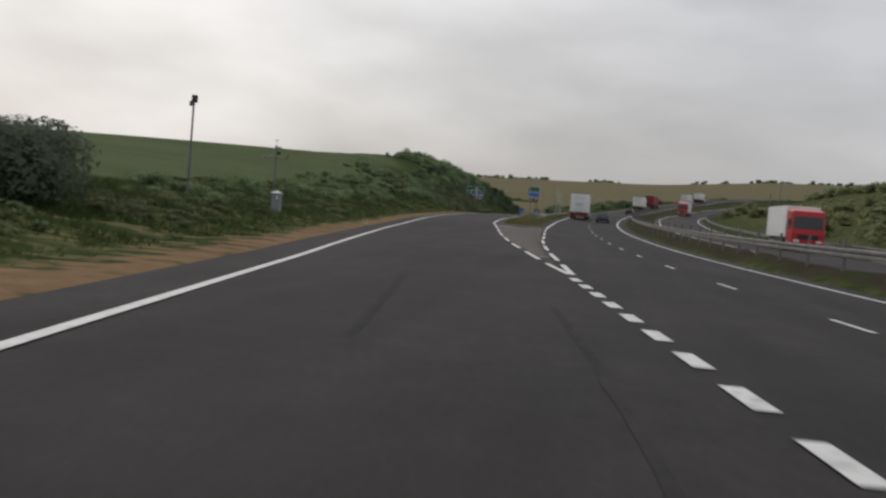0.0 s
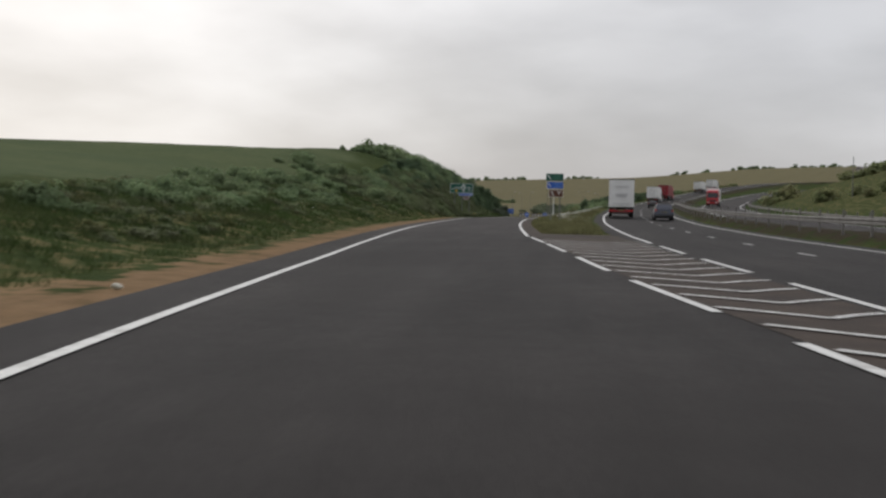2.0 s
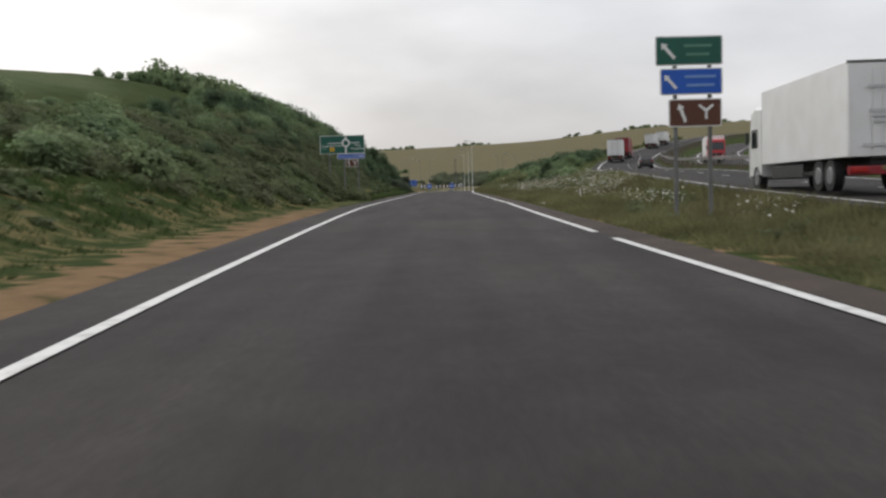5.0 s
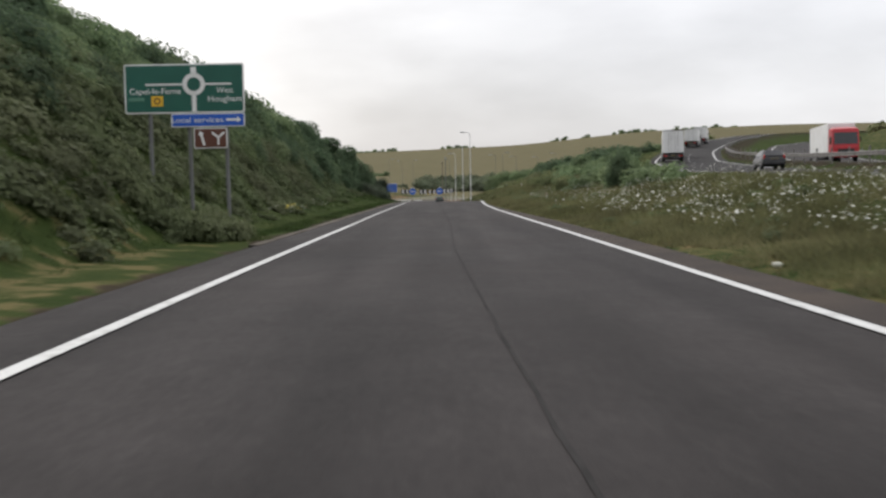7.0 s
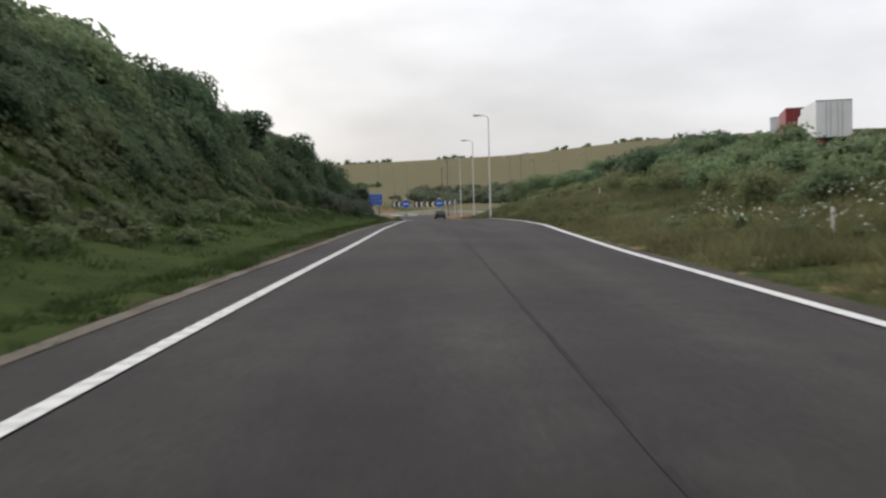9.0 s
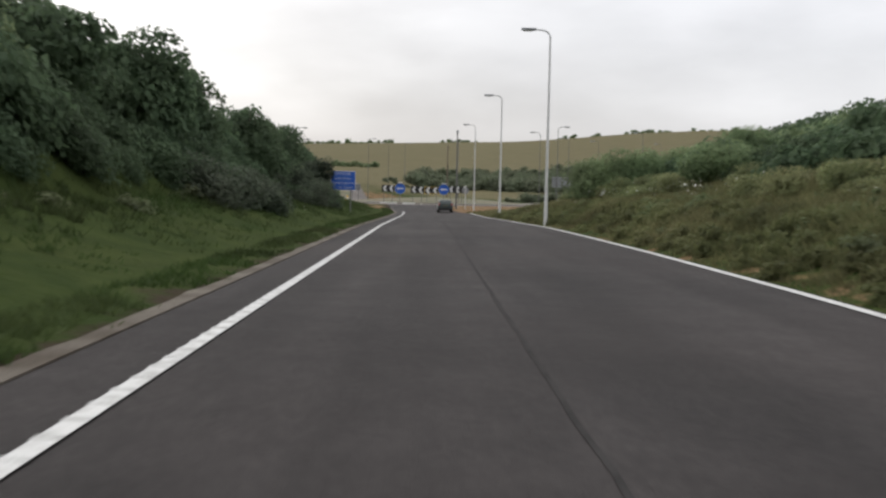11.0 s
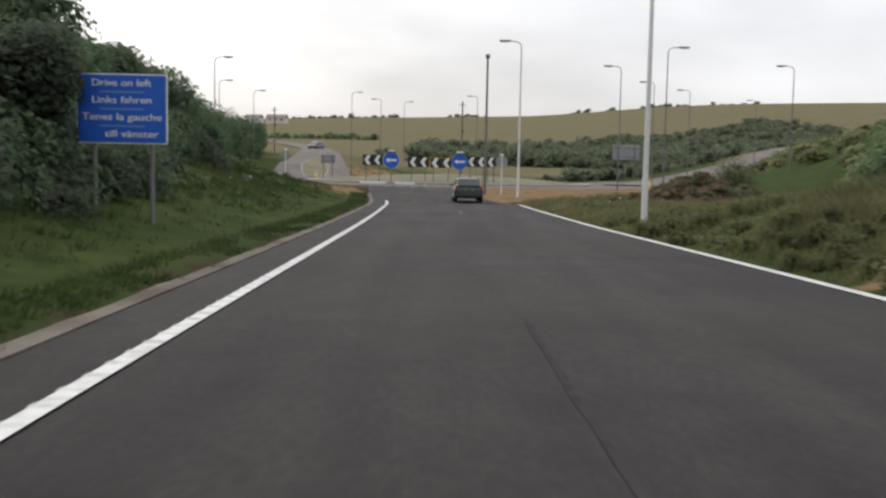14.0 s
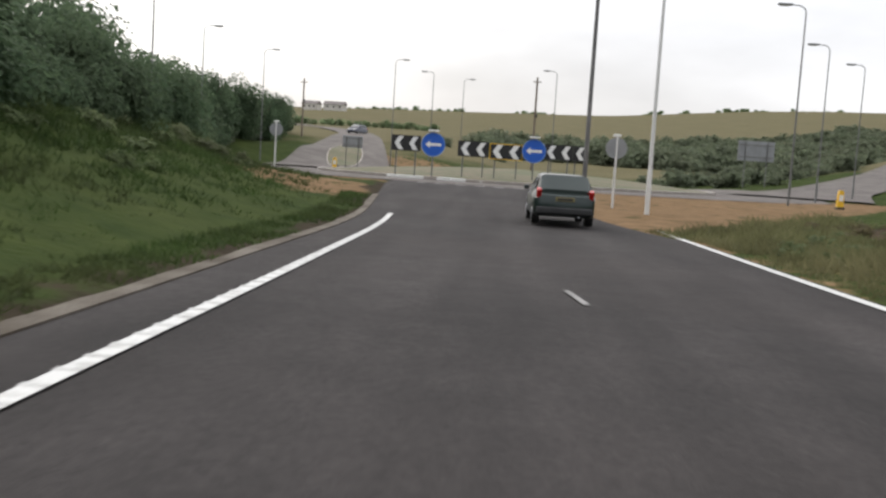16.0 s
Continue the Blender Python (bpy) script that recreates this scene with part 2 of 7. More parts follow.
M_GLASS = material("car_glass", (0.012, 0.014, 0.016), (0.016, 0.018, 0.02), 1.0, 0.08, 0, 0, spec=0.6)
M_TYRE = material("tyre_rubber", (0.014, 0.014, 0.014), (0.022, 0.021, 0.02), 4.0, 0.85)
M_RIM = material("wheel_rim", (0.32, 0.32, 0.33), (0.25, 0.25, 0.26), 3.0, 0.4, 0.7)
M_PLASTIC = material("black_plastic", (0.02, 0.02, 0.021), (0.03, 0.03, 0.03), 3.0, 0.6)
M_RED_LIGHT = material("red_lamp_glass", (0.30, 0.012, 0.010), (0.36, 0.016, 0.012), 3.0, 0.2)
M_CLEAR_LIGHT = material("clear_lamp_glass", (0.55, 0.55, 0.53), (0.62, 0.62, 0.60), 3.0, 0.15)
M_PLATE_Y = material("plate_yellow", (0.20, 0.17, 0.07), (0.17, 0.14, 0.06), 3.0, 0.4)
M_CAR_DARK = material("dark_green_car_paint", (0.012, 0.022, 0.020), (0.016, 0.027, 0.024), 1.5, 0.28, 0.2, spec=0.6)
M_CAR_GREY = material("slate_car_paint", (0.050, 0.055, 0.075), (0.060, 0.065, 0.085), 1.5, 0.3, 0.3, spec=0.6)
M_CAR_BLACK = material("black_car_paint", (0.012, 0.012, 0.014), (0.018, 0.018, 0.02), 1.5, 0.3, 0.2, spec=0.6)
M_WHITE_BOX = material("white_trailer_skin", (0.74, 0.74, 0.73), (0.66, 0.655, 0.64), 0.7, 0.4, fine=0.04)
M_GREY_PRINT = material("faded_grey_print", (0.48, 0.48, 0.49), (0.56, 0.56, 0.56), 2.0, 0.5)
M_RED_CAB = material("red_cab_paint", (0.42, 0.022, 0.030), (0.36, 0.02, 0.026), 1.2, 0.35)
M_RED_DARK = material("dark_red_body", (0.20, 0.016, 0.022), (0.25, 0.02, 0.026), 1.2, 0.4)
M_WHITE_VAN = material("white_van_paint", (0.68, 0.68, 0.67), (0.60, 0.60, 0.58), 1.2, 0.35)
M_BARK = material("bark", (0.060, 0.046, 0.034), (0.10, 0.08, 0.062), 3.0, 0.9, 0, 0.8, 20.0)
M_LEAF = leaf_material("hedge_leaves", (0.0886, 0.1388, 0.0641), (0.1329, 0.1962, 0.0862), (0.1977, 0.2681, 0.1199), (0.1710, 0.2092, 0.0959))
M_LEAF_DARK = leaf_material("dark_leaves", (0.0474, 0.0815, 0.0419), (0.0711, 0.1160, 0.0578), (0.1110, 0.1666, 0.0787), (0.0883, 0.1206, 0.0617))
M_LEAF_GLOOM = leaf_material("very_dark_leaves", (0.0447, 0.0590, 0.0399), (0.0651, 0.0877, 0.0560), (0.1058, 0.1434, 0.0826), (0.0842, 0.0924, 0.0619))
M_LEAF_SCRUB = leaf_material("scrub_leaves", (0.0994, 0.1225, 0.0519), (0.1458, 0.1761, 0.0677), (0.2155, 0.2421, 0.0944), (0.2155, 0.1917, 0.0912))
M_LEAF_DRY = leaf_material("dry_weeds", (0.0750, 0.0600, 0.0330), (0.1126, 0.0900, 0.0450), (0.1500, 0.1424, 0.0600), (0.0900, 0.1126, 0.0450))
# distance haze put into the colour: paler and greyer than the nearer leaves
M_HEDGE = leaf_material("hazed_hedge_leaves", (0.0892, 0.1140, 0.0648), (0.1121, 0.1395, 0.0802), (0.1428, 0.1677, 0.0987), (0.1275, 0.1395, 0.0864))
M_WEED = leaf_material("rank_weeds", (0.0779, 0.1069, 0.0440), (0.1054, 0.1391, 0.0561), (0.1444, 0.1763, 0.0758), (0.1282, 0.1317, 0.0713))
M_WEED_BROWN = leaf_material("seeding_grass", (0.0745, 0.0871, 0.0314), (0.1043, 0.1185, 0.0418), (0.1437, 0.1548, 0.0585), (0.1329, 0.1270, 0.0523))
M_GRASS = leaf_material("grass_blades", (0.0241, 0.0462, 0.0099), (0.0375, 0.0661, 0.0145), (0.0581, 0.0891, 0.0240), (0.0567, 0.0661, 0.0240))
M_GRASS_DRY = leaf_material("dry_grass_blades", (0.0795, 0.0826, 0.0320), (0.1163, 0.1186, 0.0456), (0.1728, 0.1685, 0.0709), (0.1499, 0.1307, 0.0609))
M_PETAL = material("white_petals", (0.60, 0.60, 0.54), (0.46, 0.46, 0.38), 3.0, 0.7)
M_PETAL_YELLOW = material("yellow_petals", (0.42, 0.34, 0.03), (0.34, 0.27, 0.03), 3.0, 0.7)
M_BOX_GREY = material("grey_cabinet_paint", (0.22, 0.235, 0.26), (0.18, 0.19, 0.21), 1.0, 0.5)
M_RENDER = material("pale_house_wall", (0.55, 0.53, 0.48), (0.47, 0.45, 0.41), 0.4, 0.8)
M_ROOF = material("slate_roof", (0.16, 0.14, 0.13), (0.12, 0.105, 0.10), 0.5, 0.8)


def ground_material():
    """Turf, mown hay and bare dry soil, by how much of each grows there."""
    m = bpy.data.materials.new("turf_and_soil")
    m.use_nodes = True
    n, l = m.node_tree.nodes, m.node_tree.links
    b = n["Principled BSDF"]
    b.inputs["Roughness"].default_value, b.inputs["Specular IOR Level"].default_value = 0.95, 0.02
    tc = n.new("ShaderNodeTexCoord")

    def nz(scale, detail=5.0):
        a = n.new("ShaderNodeTexNoise")
        a.inputs["Scale"].default_value, a.inputs["Detail"].default_value = scale, detail
        l.new(tc.outputs["Object"], a.inputs["Vector"])
        return a.outputs["Fac"]

    def ramp(src, c0, c1, p0=0.35, p1=0.65):
        c0, c1 = greyed(c0, 0.02), greyed(c1, 0.02)
        r = n.new("ShaderNodeValToRGB")
        r.color_ramp.elements[0].position, r.color_ramp.elements[0].color = p0, rgb(c0)
        r.color_ramp.elements[1].position, r.color_ramp.elements[1].color = p1, rgb(c1)
        l.new(src, r.inputs["Fac"])
        return r.outputs["Color"]

    def mix(f, a, c):
        x = n.new("ShaderNodeMix")
        x.data_type = "RGBA"
        l.new(f, x.inputs["Factor"])
        l.new(a, x.inputs["A"])
        l.new(c, x.inputs["B"])
        return x.outputs["Result"]

    def weight(name, noise_out, gain=0.55):
        a = n.new("ShaderNodeAttribute")
        a.attribute_name = name
        q = n.new("ShaderNodeMapRange")
        q.inputs["From Min"].default_value, q.inputs["From Max"].default_value = 0.3, 0.7
        q.inputs["To Min"].default_value, q.inputs["To Max"].default_value = -gain, gain
        l.new(noise_out, q.inputs["Value"])
        s = n.new("ShaderNodeMath")
        s.operation = "ADD"
        l.new(a.outputs["Fac"], s.inputs[0])
        l.new(q.outputs["Result"], s.inputs[1])
        c = n.new("ShaderNodeMapRange")
        c.interpolation_type = "SMOOTHSTEP"
        c.inputs["From Min"].default_value, c.inputs["From Max"].default_value = 0.3, 0.75
        l.new(s.outputs["Value"], c.inputs["Value"])
        here = n.new("ShaderNodeMapRange")
        here.inputs["From Min"].default_value, here.inputs["From Max"].default_value = 0.02, 0.25
        l.new(a.outputs["Fac"], here.inputs["Value"])
        both = n.new("ShaderNodeMath")
        both.operation = "MULTIPLY"
        l.new(c.outputs["Result"], both.inputs[0])
        l.new(here.outputs["Result"], both.inputs[1])
        return both.outputs["Value"]

    broad, mid, small = nz(0.09), nz(1.1), nz(6.0)
    turf = mix(small, ramp(mid, (0.0150, 0.0270, 0.0074), (0.0450, 0.0600, 0.0170), 0.3, 0.7), ramp(nz(0.3), (0.022, 0.036, 0.0098), (0.047, 0.058, 0.0185), 0.3, 0.7))
    hay = mix(small, ramp(broad, (0.099, 0.088, 0.048), (0.134, 0.114, 0.065)), ramp(mid, (0.082, 0.080, 0.042), (0.116, 0.101, 0.057)))
    pasture = mix(small, ramp(broad, (0.0500, 0.0700, 0.0310), (0.0760, 0.0920, 0.0420)), ramp(mid, (0.0470, 0.0640, 0.0290), (0.0710, 0.0850, 0.0410)))
    soil = mix(small, ramp(mid, (0.128, 0.080, 0.043), (0.200, 0.128, 0.072)), ramp(nz(1.7), (0.105, 0.074, 0.040), (0.160, 0.106, 0.059)))
    dry = mix(small, ramp(mid, (0.085, 0.076, 0.034), (0.115, 0.096, 0.043)), ramp(nz(2.2), (0.066, 0.070, 0.027), (0.105, 0.087, 0.038)))
    col = mix(weight("field", broad, 0.25), turf, pasture)
    mud = mix(small, ramp(mid, (0.0218, 0.0168, 0.0125), (0.0374, 0.0281, 0.0200)), ramp(nz(1.7), (0.0281, 0.0237, 0.0150), (0.0468, 0.0387, 0.0250)))
    col = mix(weight("hay", broad, 0.3), col, hay)
    col = mix(weight("dry", mid), col, dry)
    col = mix(weight("soil", mid), col, soil)
    col = mix(weight("mud", mid, 0.4), col, mud)
    l.new(col, b.inputs["Base Color"])
    k = n.new("ShaderNodeBump")
    k.inputs["Strength"].default_value, k.inputs["Distance"].default_value = 0.8, 0.12
    l.new(small, k.inputs["Height"])
    l.new(k.outputs["Normal"], b.inputs["Normal"])
    return m


M_GROUND = ground_material()
M_ISLAND = material("island_turf", (0.115, 0.095, 0.060), (0.072, 0.080, 0.038), 0.5, 0.95, 0, 0.6, 6.0, fine=0.3)
M_KERB = material("kerb_concrete", (0.36, 0.33, 0.30), (0.24, 0.215, 0.19), 0.8, 0.85, 0, 0.4, 25.0, fine=0.15)


# ---------------------------------------------------------------- small builders
def mesh_object(name, verts, faces, mat, parent=None, smooth=False):
    me = bpy.data.meshes.new(name)
    me.from_pydata([tuple(v) for v in verts], [], [tuple(f) for f in faces])
    me.materials.append(mat)
    if smooth:
        me.polygons.foreach_set("use_smooth", [True] * len(me.polygons))
    ob = new(name, me)
    if parent is not None:
        ob.parent = parent
    return ob


def part(name, bm, mat, parent=None, label="", smooth=False):
    """Links a bmesh as one mesh object under a thing or a part."""
    me = bpy.data.meshes.new(name)
    bm.to_mesh(me)
    bm.free()
    me.materials.append(mat)
    if smooth:
        me.polygons.foreach_set("use_smooth", [True] * len(me.polygons))
        me.set_sharp_from_angle(angle=radians(40))
    ob = new(name, me)
    if parent is not None:
        ob.parent = parent
    if label:
        ob["label"] = label
    return ob


def box(bm, size, at=(0, 0, 0), bevel=0.0, rot=None):
    m = Matrix.Translation(at)
    if rot is not None:
        m = m @ Euler([radians(a) for a in rot]).to_matrix().to_4x4()
    g = bmesh.ops.create_cube(bm, size=1.0, matrix=m @ Matrix.Diagonal((*size, 1)))
    if bevel:
        es = list({e for v in g["verts"] for e in v.link_edges})
        bmesh.ops.bevel(bm, geom=es, offset=bevel, segments=2, affect="EDGES", profile=0.5)
    return bm


def tube(bm, a, b, r0, r1=None, n=10):
    a, b = Vector(a), Vector(b)
    r1 = r0 if r1 is None else r1
    d = b - a
    q = d.to_track_quat("Z", "Y").to_matrix().to_4x4()
    bmesh.ops.create_cone(bm, cap_ends=True, segments=n, radius1=r0, radius2=r1, depth=d.length,
                          matrix=Matrix.Translation((a + b) / 2) @ q)
    return bm


def prism(bm, outline, depth, m=None):
    """An outline in x-z, pushed back along y from -depth/2 to depth/2."""
    m = m or Matrix()
    f = [bm.verts.new(m @ Vector((x, -depth / 2, z))) for x, z in outline]
    k = [bm.verts.new(m @ Vector((x, depth / 2, z))) for x, z in outline]
    bm.faces.new(f)
    bm.faces.new(k[::-1])
    for i in range(len(f)):
        j = (i + 1) % len(f)
        bm.faces.new((f[i], k[i], k[j], f[j]))
    return bm


def empty(name, at=(0, 0, 0), rz=0.0):
    e = new(name)
    e.empty_display_size = 0.3
    e.matrix_world = pose(*at, 0, 0, rz)
    return e


def text_mesh(text, size):
    cu = bpy.data.curves.new("lettering", "FONT")
    cu.body, cu.size, cu.extrude, cu.align_x, cu.align_y = text, size, 0.004, "LEFT", "CENTER"
    tmp = bpy.data.objects.new("lettering", cu)
    scene.collection.objects.link(tmp)
    bpy.context.view_layer.update()
    me = bpy.data.meshes.new_from_object(tmp)
    bpy.data.objects.remove(tmp)
    xs = [v.co.x for v in me.vertices]
    return me, min(xs), max(xs)


def words(name, text, size, at, mat, parent=None, width=None):
    """Lettering that faces -y, centred on a point, each word a piece of its own."""
    _, a, b = text_mesh(text, size)
    k = width / (b - a) if width else 1.0
    bits = text.split(" ")
    for i, bit in enumerate(bits):
        me, c, d = text_mesh(bit, size)
        _, _, end = text_mesh(" ".join(bits[:i + 1]), size)
        me.transform(Matrix.Translation((end - d - (a + b) / 2, 0, 0)))
        me.transform(Matrix.Diagonal((k, 1, 1, 1)))
        me.transform(Matrix.Rotation(radians(90), 4, "X"))
        me.transform(Matrix.Translation(at))
        me.materials.clear()
        me.materials.append(mat)
        ob = new(name, me)
        ob.parent = parent


# ---------------------------------------------------------------- the lie of the land
def curve1(ys, vs, step=1.0, blur=9):
    """A soft curve through breakpoints."""
    g = np.arange(ys[0] - 40, ys[-1] + 40, step)
    v = np.interp(g, ys, vs)
    v[g < ys[0]] = vs[0] + (g[g < ys[0]] - ys[0]) * (vs[1] - vs[0]) / (ys[1] - ys[0])
    k = np.hanning(blur + 2)
    k /= k.sum()
    p = np.pad(v, blur, mode="edge")
    v = np.convolve(p, k, "same")[blur:-blur]
    return lambda y: np.interp(y, g, v)


slip_z = curve1([-190, -146, -123, -100, -76, -53, -30, 0, 16, 28, 51, 75, 103, 116, 134, 151, 159, 167, 181, 189, 216, 240],
                [-1.4, -1.43, -1.51, -1.41, -1.2, -0.78, -0.42, 0.0, 0.21, 0.27, 0.42, 0.62, 0.87, 0.81, 0.68, 0.56, 0.43, 0.32, 0.11, -0.02, -0.30, 0.2], blur=9)
slip_l = curve1([-190, -150, -138, -126, -114, -102, -90, -78, -66, -54, -42, -30, -18, -6, 6, 18, 30, 42, 54, 66, 78, 90, 102, 114, 150, 168, 180, 198, 210, 216.5, 240],
                [17.8, 11.39, 9.49, 7.6, 5.78, 4.06, 2.51, 1.11, -0.04, -1.04, -1.94, -2.56, -3.0, -3.33, -3.57, -3.68, -3.66, -3.55, -3.39, -3.24, -3.01, -2.73, -2.52, -2.45, -2.46, -2.46, -2.46, -2.53, -2.68, -3.05, -5.0], blur=9)
slip_r = curve1([-190, -139.5, -122.5, -117, -108, -99.1, -90, -80.7, -71.5, -62.7, -55.5, -48, -36, -24, -12, 0, 12, 24, 48, 72, 84, 96, 108, 120, 132, 144, 156, 168, 180, 192, 204, 220, 240],
                [20.9, 15.88, 14.13, 13.23, 12.0, 10.8, 9.68, 8.6, 7.69, 6.71, 5.87, 5.4, 4.73, 4.23, 3.89, 3.68, 3.57, 3.56, 3.65, 3.57, 3.73, 4.17, 4.72, 5.2, 5.47, 5.5, 5.43, 5.24, 5.02, 4.87, 4.75, 4.8, 6.4], blur=7)
MAIN_NODES = np.array([(36, -300, -1.8), (25.2, -200, -1.5), (20.5, -150, -1.45), (18.6, -129, -1.5), (17.1, -111, -1.42), (16.15, -93, -1.34), (15.3, -71, -1.09), (14.85, -48, -0.74), (15.0, -20, -0.14),
                       (16.35, 10, 0.71), (19.8, 50, 2.0), (24.0, 92, 3.0), (32.1, 136, 5.0), (43.5, 176, 7.8), (61.1, 220, 11.7), (86.5, 266, 15.7), (126.6, 320, 19.2), (199.4, 395, 22.9), (330, 500, 28), (520, 620, 36)])
OPP_NODES = np.array([(48.3, -300, -1.8), (37.5, -200, -1.5), (32.8, -150, -1.45), (29.6, -100, -1.3), (28.8, -40, -0.53), (29.75, 0, 0.36), (32.4, 40, 1.6), (37.0, 80, 2.8), (43.0, 115, 4.0), (54.2, 158, 6.6), (72.8, 205, 10.0),
                      (101.3, 256, 13.4), (143.7, 312, 16.9), (213, 382, 21.4), (344, 485, 28.5), (530, 600, 37)])


def dense(nodes, step=2.0):
    """A smooth line through plan nodes, sampled evenly."""
    d = np.r_[0, np.cumsum(np.linalg.norm(np.diff(nodes[:, :2], axis=0), axis=1))]
    s = np.arange(0, d[-1], step)
    out = np.stack([np.interp(s, d, nodes[:, k]) for k in range(3)], 1)
    k = np.hanning(19)
    k /= k.sum()
    for c in range(3):
        p = np.pad(out[:, c], 9, mode="reflect", reflect_type="odd")
        out[:, c] = np.convolve(p, k, "valid")
    return out


MAIN, OPP = dense(MAIN_NODES), dense(OPP_NODES)


LANE_LEFT = dense(np.array([(-14.6, 270, 0.2), (-15.6, 281, 0.6), (-17.0, 296, 1.6), (-19.0, 318, 4.2), (-21.8, 336, 5.0), (-29.5, 366, 7.4), (-44, 425, 12), (-66, 500, 20)], float))
LANE_RIGHT = dense(np.array([(23.5, 264, 0.15), (29, 275, 0.5), (35, 284, 1.3), (45.5, 300, 2.9), (59, 325, 5.3), (76, 352, 7.6), (98, 380, 11)], float))


def edge_r(y):
    """Where the slip road's asphalt ends on the right: a margin at first, then turf close to the white line, and a sandy corner at the roundabout."""
    return slip_r(y) + np.interp(y, [55, 92, 211, 222, 232, 241], [0.9, 0.2, 0.2, -1.9, -2.7, -2.2])


def frame_of(line):
    t = np.gradient(line[:, :2], axis=0)
    t /= np.linalg.norm(t, axis=1)[:, None]
    return np.stack([t[:, 1], -t[:, 0]], 1)      # to the right of travel


MAIN_N, OPP_N, LANE_RIGHT_N = frame_of(MAIN), frame_of(OPP), frame_of(LANE_RIGHT)


def beside(line, nrm, x, y):
    """Signed offset from a line (right is positive) and the line's height there."""
    x, y = np.atleast_1d(x).astype(float), np.atleast_1d(y).astype(float)
    u, z = np.empty(x.shape), np.empty(x.shape)
    xf, yf, uf, zf = x.ravel(), y.ravel(), u.ravel(), z.ravel()
    grade = np.gradient(line[:, 2]) / 2.0
    for a in range(0, len(xf), 4000):
        s = slice(a, a + 4000)
        d2 = (xf[s, None] - line[None, :, 0]) ** 2 + (yf[s, None] - line[None, :, 1]) ** 2
        i = d2.argmin(1)
        off = (xf[s] - line[i, 0]) * nrm[i, 0] + (yf[s] - line[i, 1]) * nrm[i, 1]
        uf[s] = np.sign(off) * np.sqrt(d2[np.arange(len(i)), i])
        zf[s] = line[i, 2] + ((xf[s] - line[i, 0]) * -nrm[i, 1] + (yf[s] - line[i, 1]) * nrm[i, 0]) * grade[i]
    return uf.reshape(u.shape), zf.reshape(z.shape)


def smooth01(v, a, b):
    t = np.clip((v - a) / (b - a), 0, 1)
    return t * t * (3 - 2 * t)


ISLAND = (1.5, 265.0)
R_IN, R_OUT, RING_Z = 15.3, 23.8, 0.12
BANK_Y = [-190, -120, -80, -40, -10, 20, 40, 60, 100, 150, 180, 205, 225, 245]
BANK_K = [0.12, 0.14, 0.18, 0.26, 0.40, 0.78, 1.2, 1.45, 1.35, 1.0, 0.75, 0.52, 0.5, 0.4]
BANK_H = [4.6, 4.8, 5.0, 5.5, 6.9, 10.0, 11.6, 12.2, 11.0, 8.4, 6.4, 4.6, 4.6, 4.0]
BANK_W = [2.6, 2.6, 2.6, 2.4, 2.2, 2.0, 1.8, 2.4, 4.6, 5.2, 5.2, 5.6, 6.4, 5.6]
BANK_G = [0.02, 0.02, 0.02, 0.02, 0.03, 0.05, 0.08, 0.16, 0.28, 0.29, 0.28, 0.30, 0.22, 0.06]


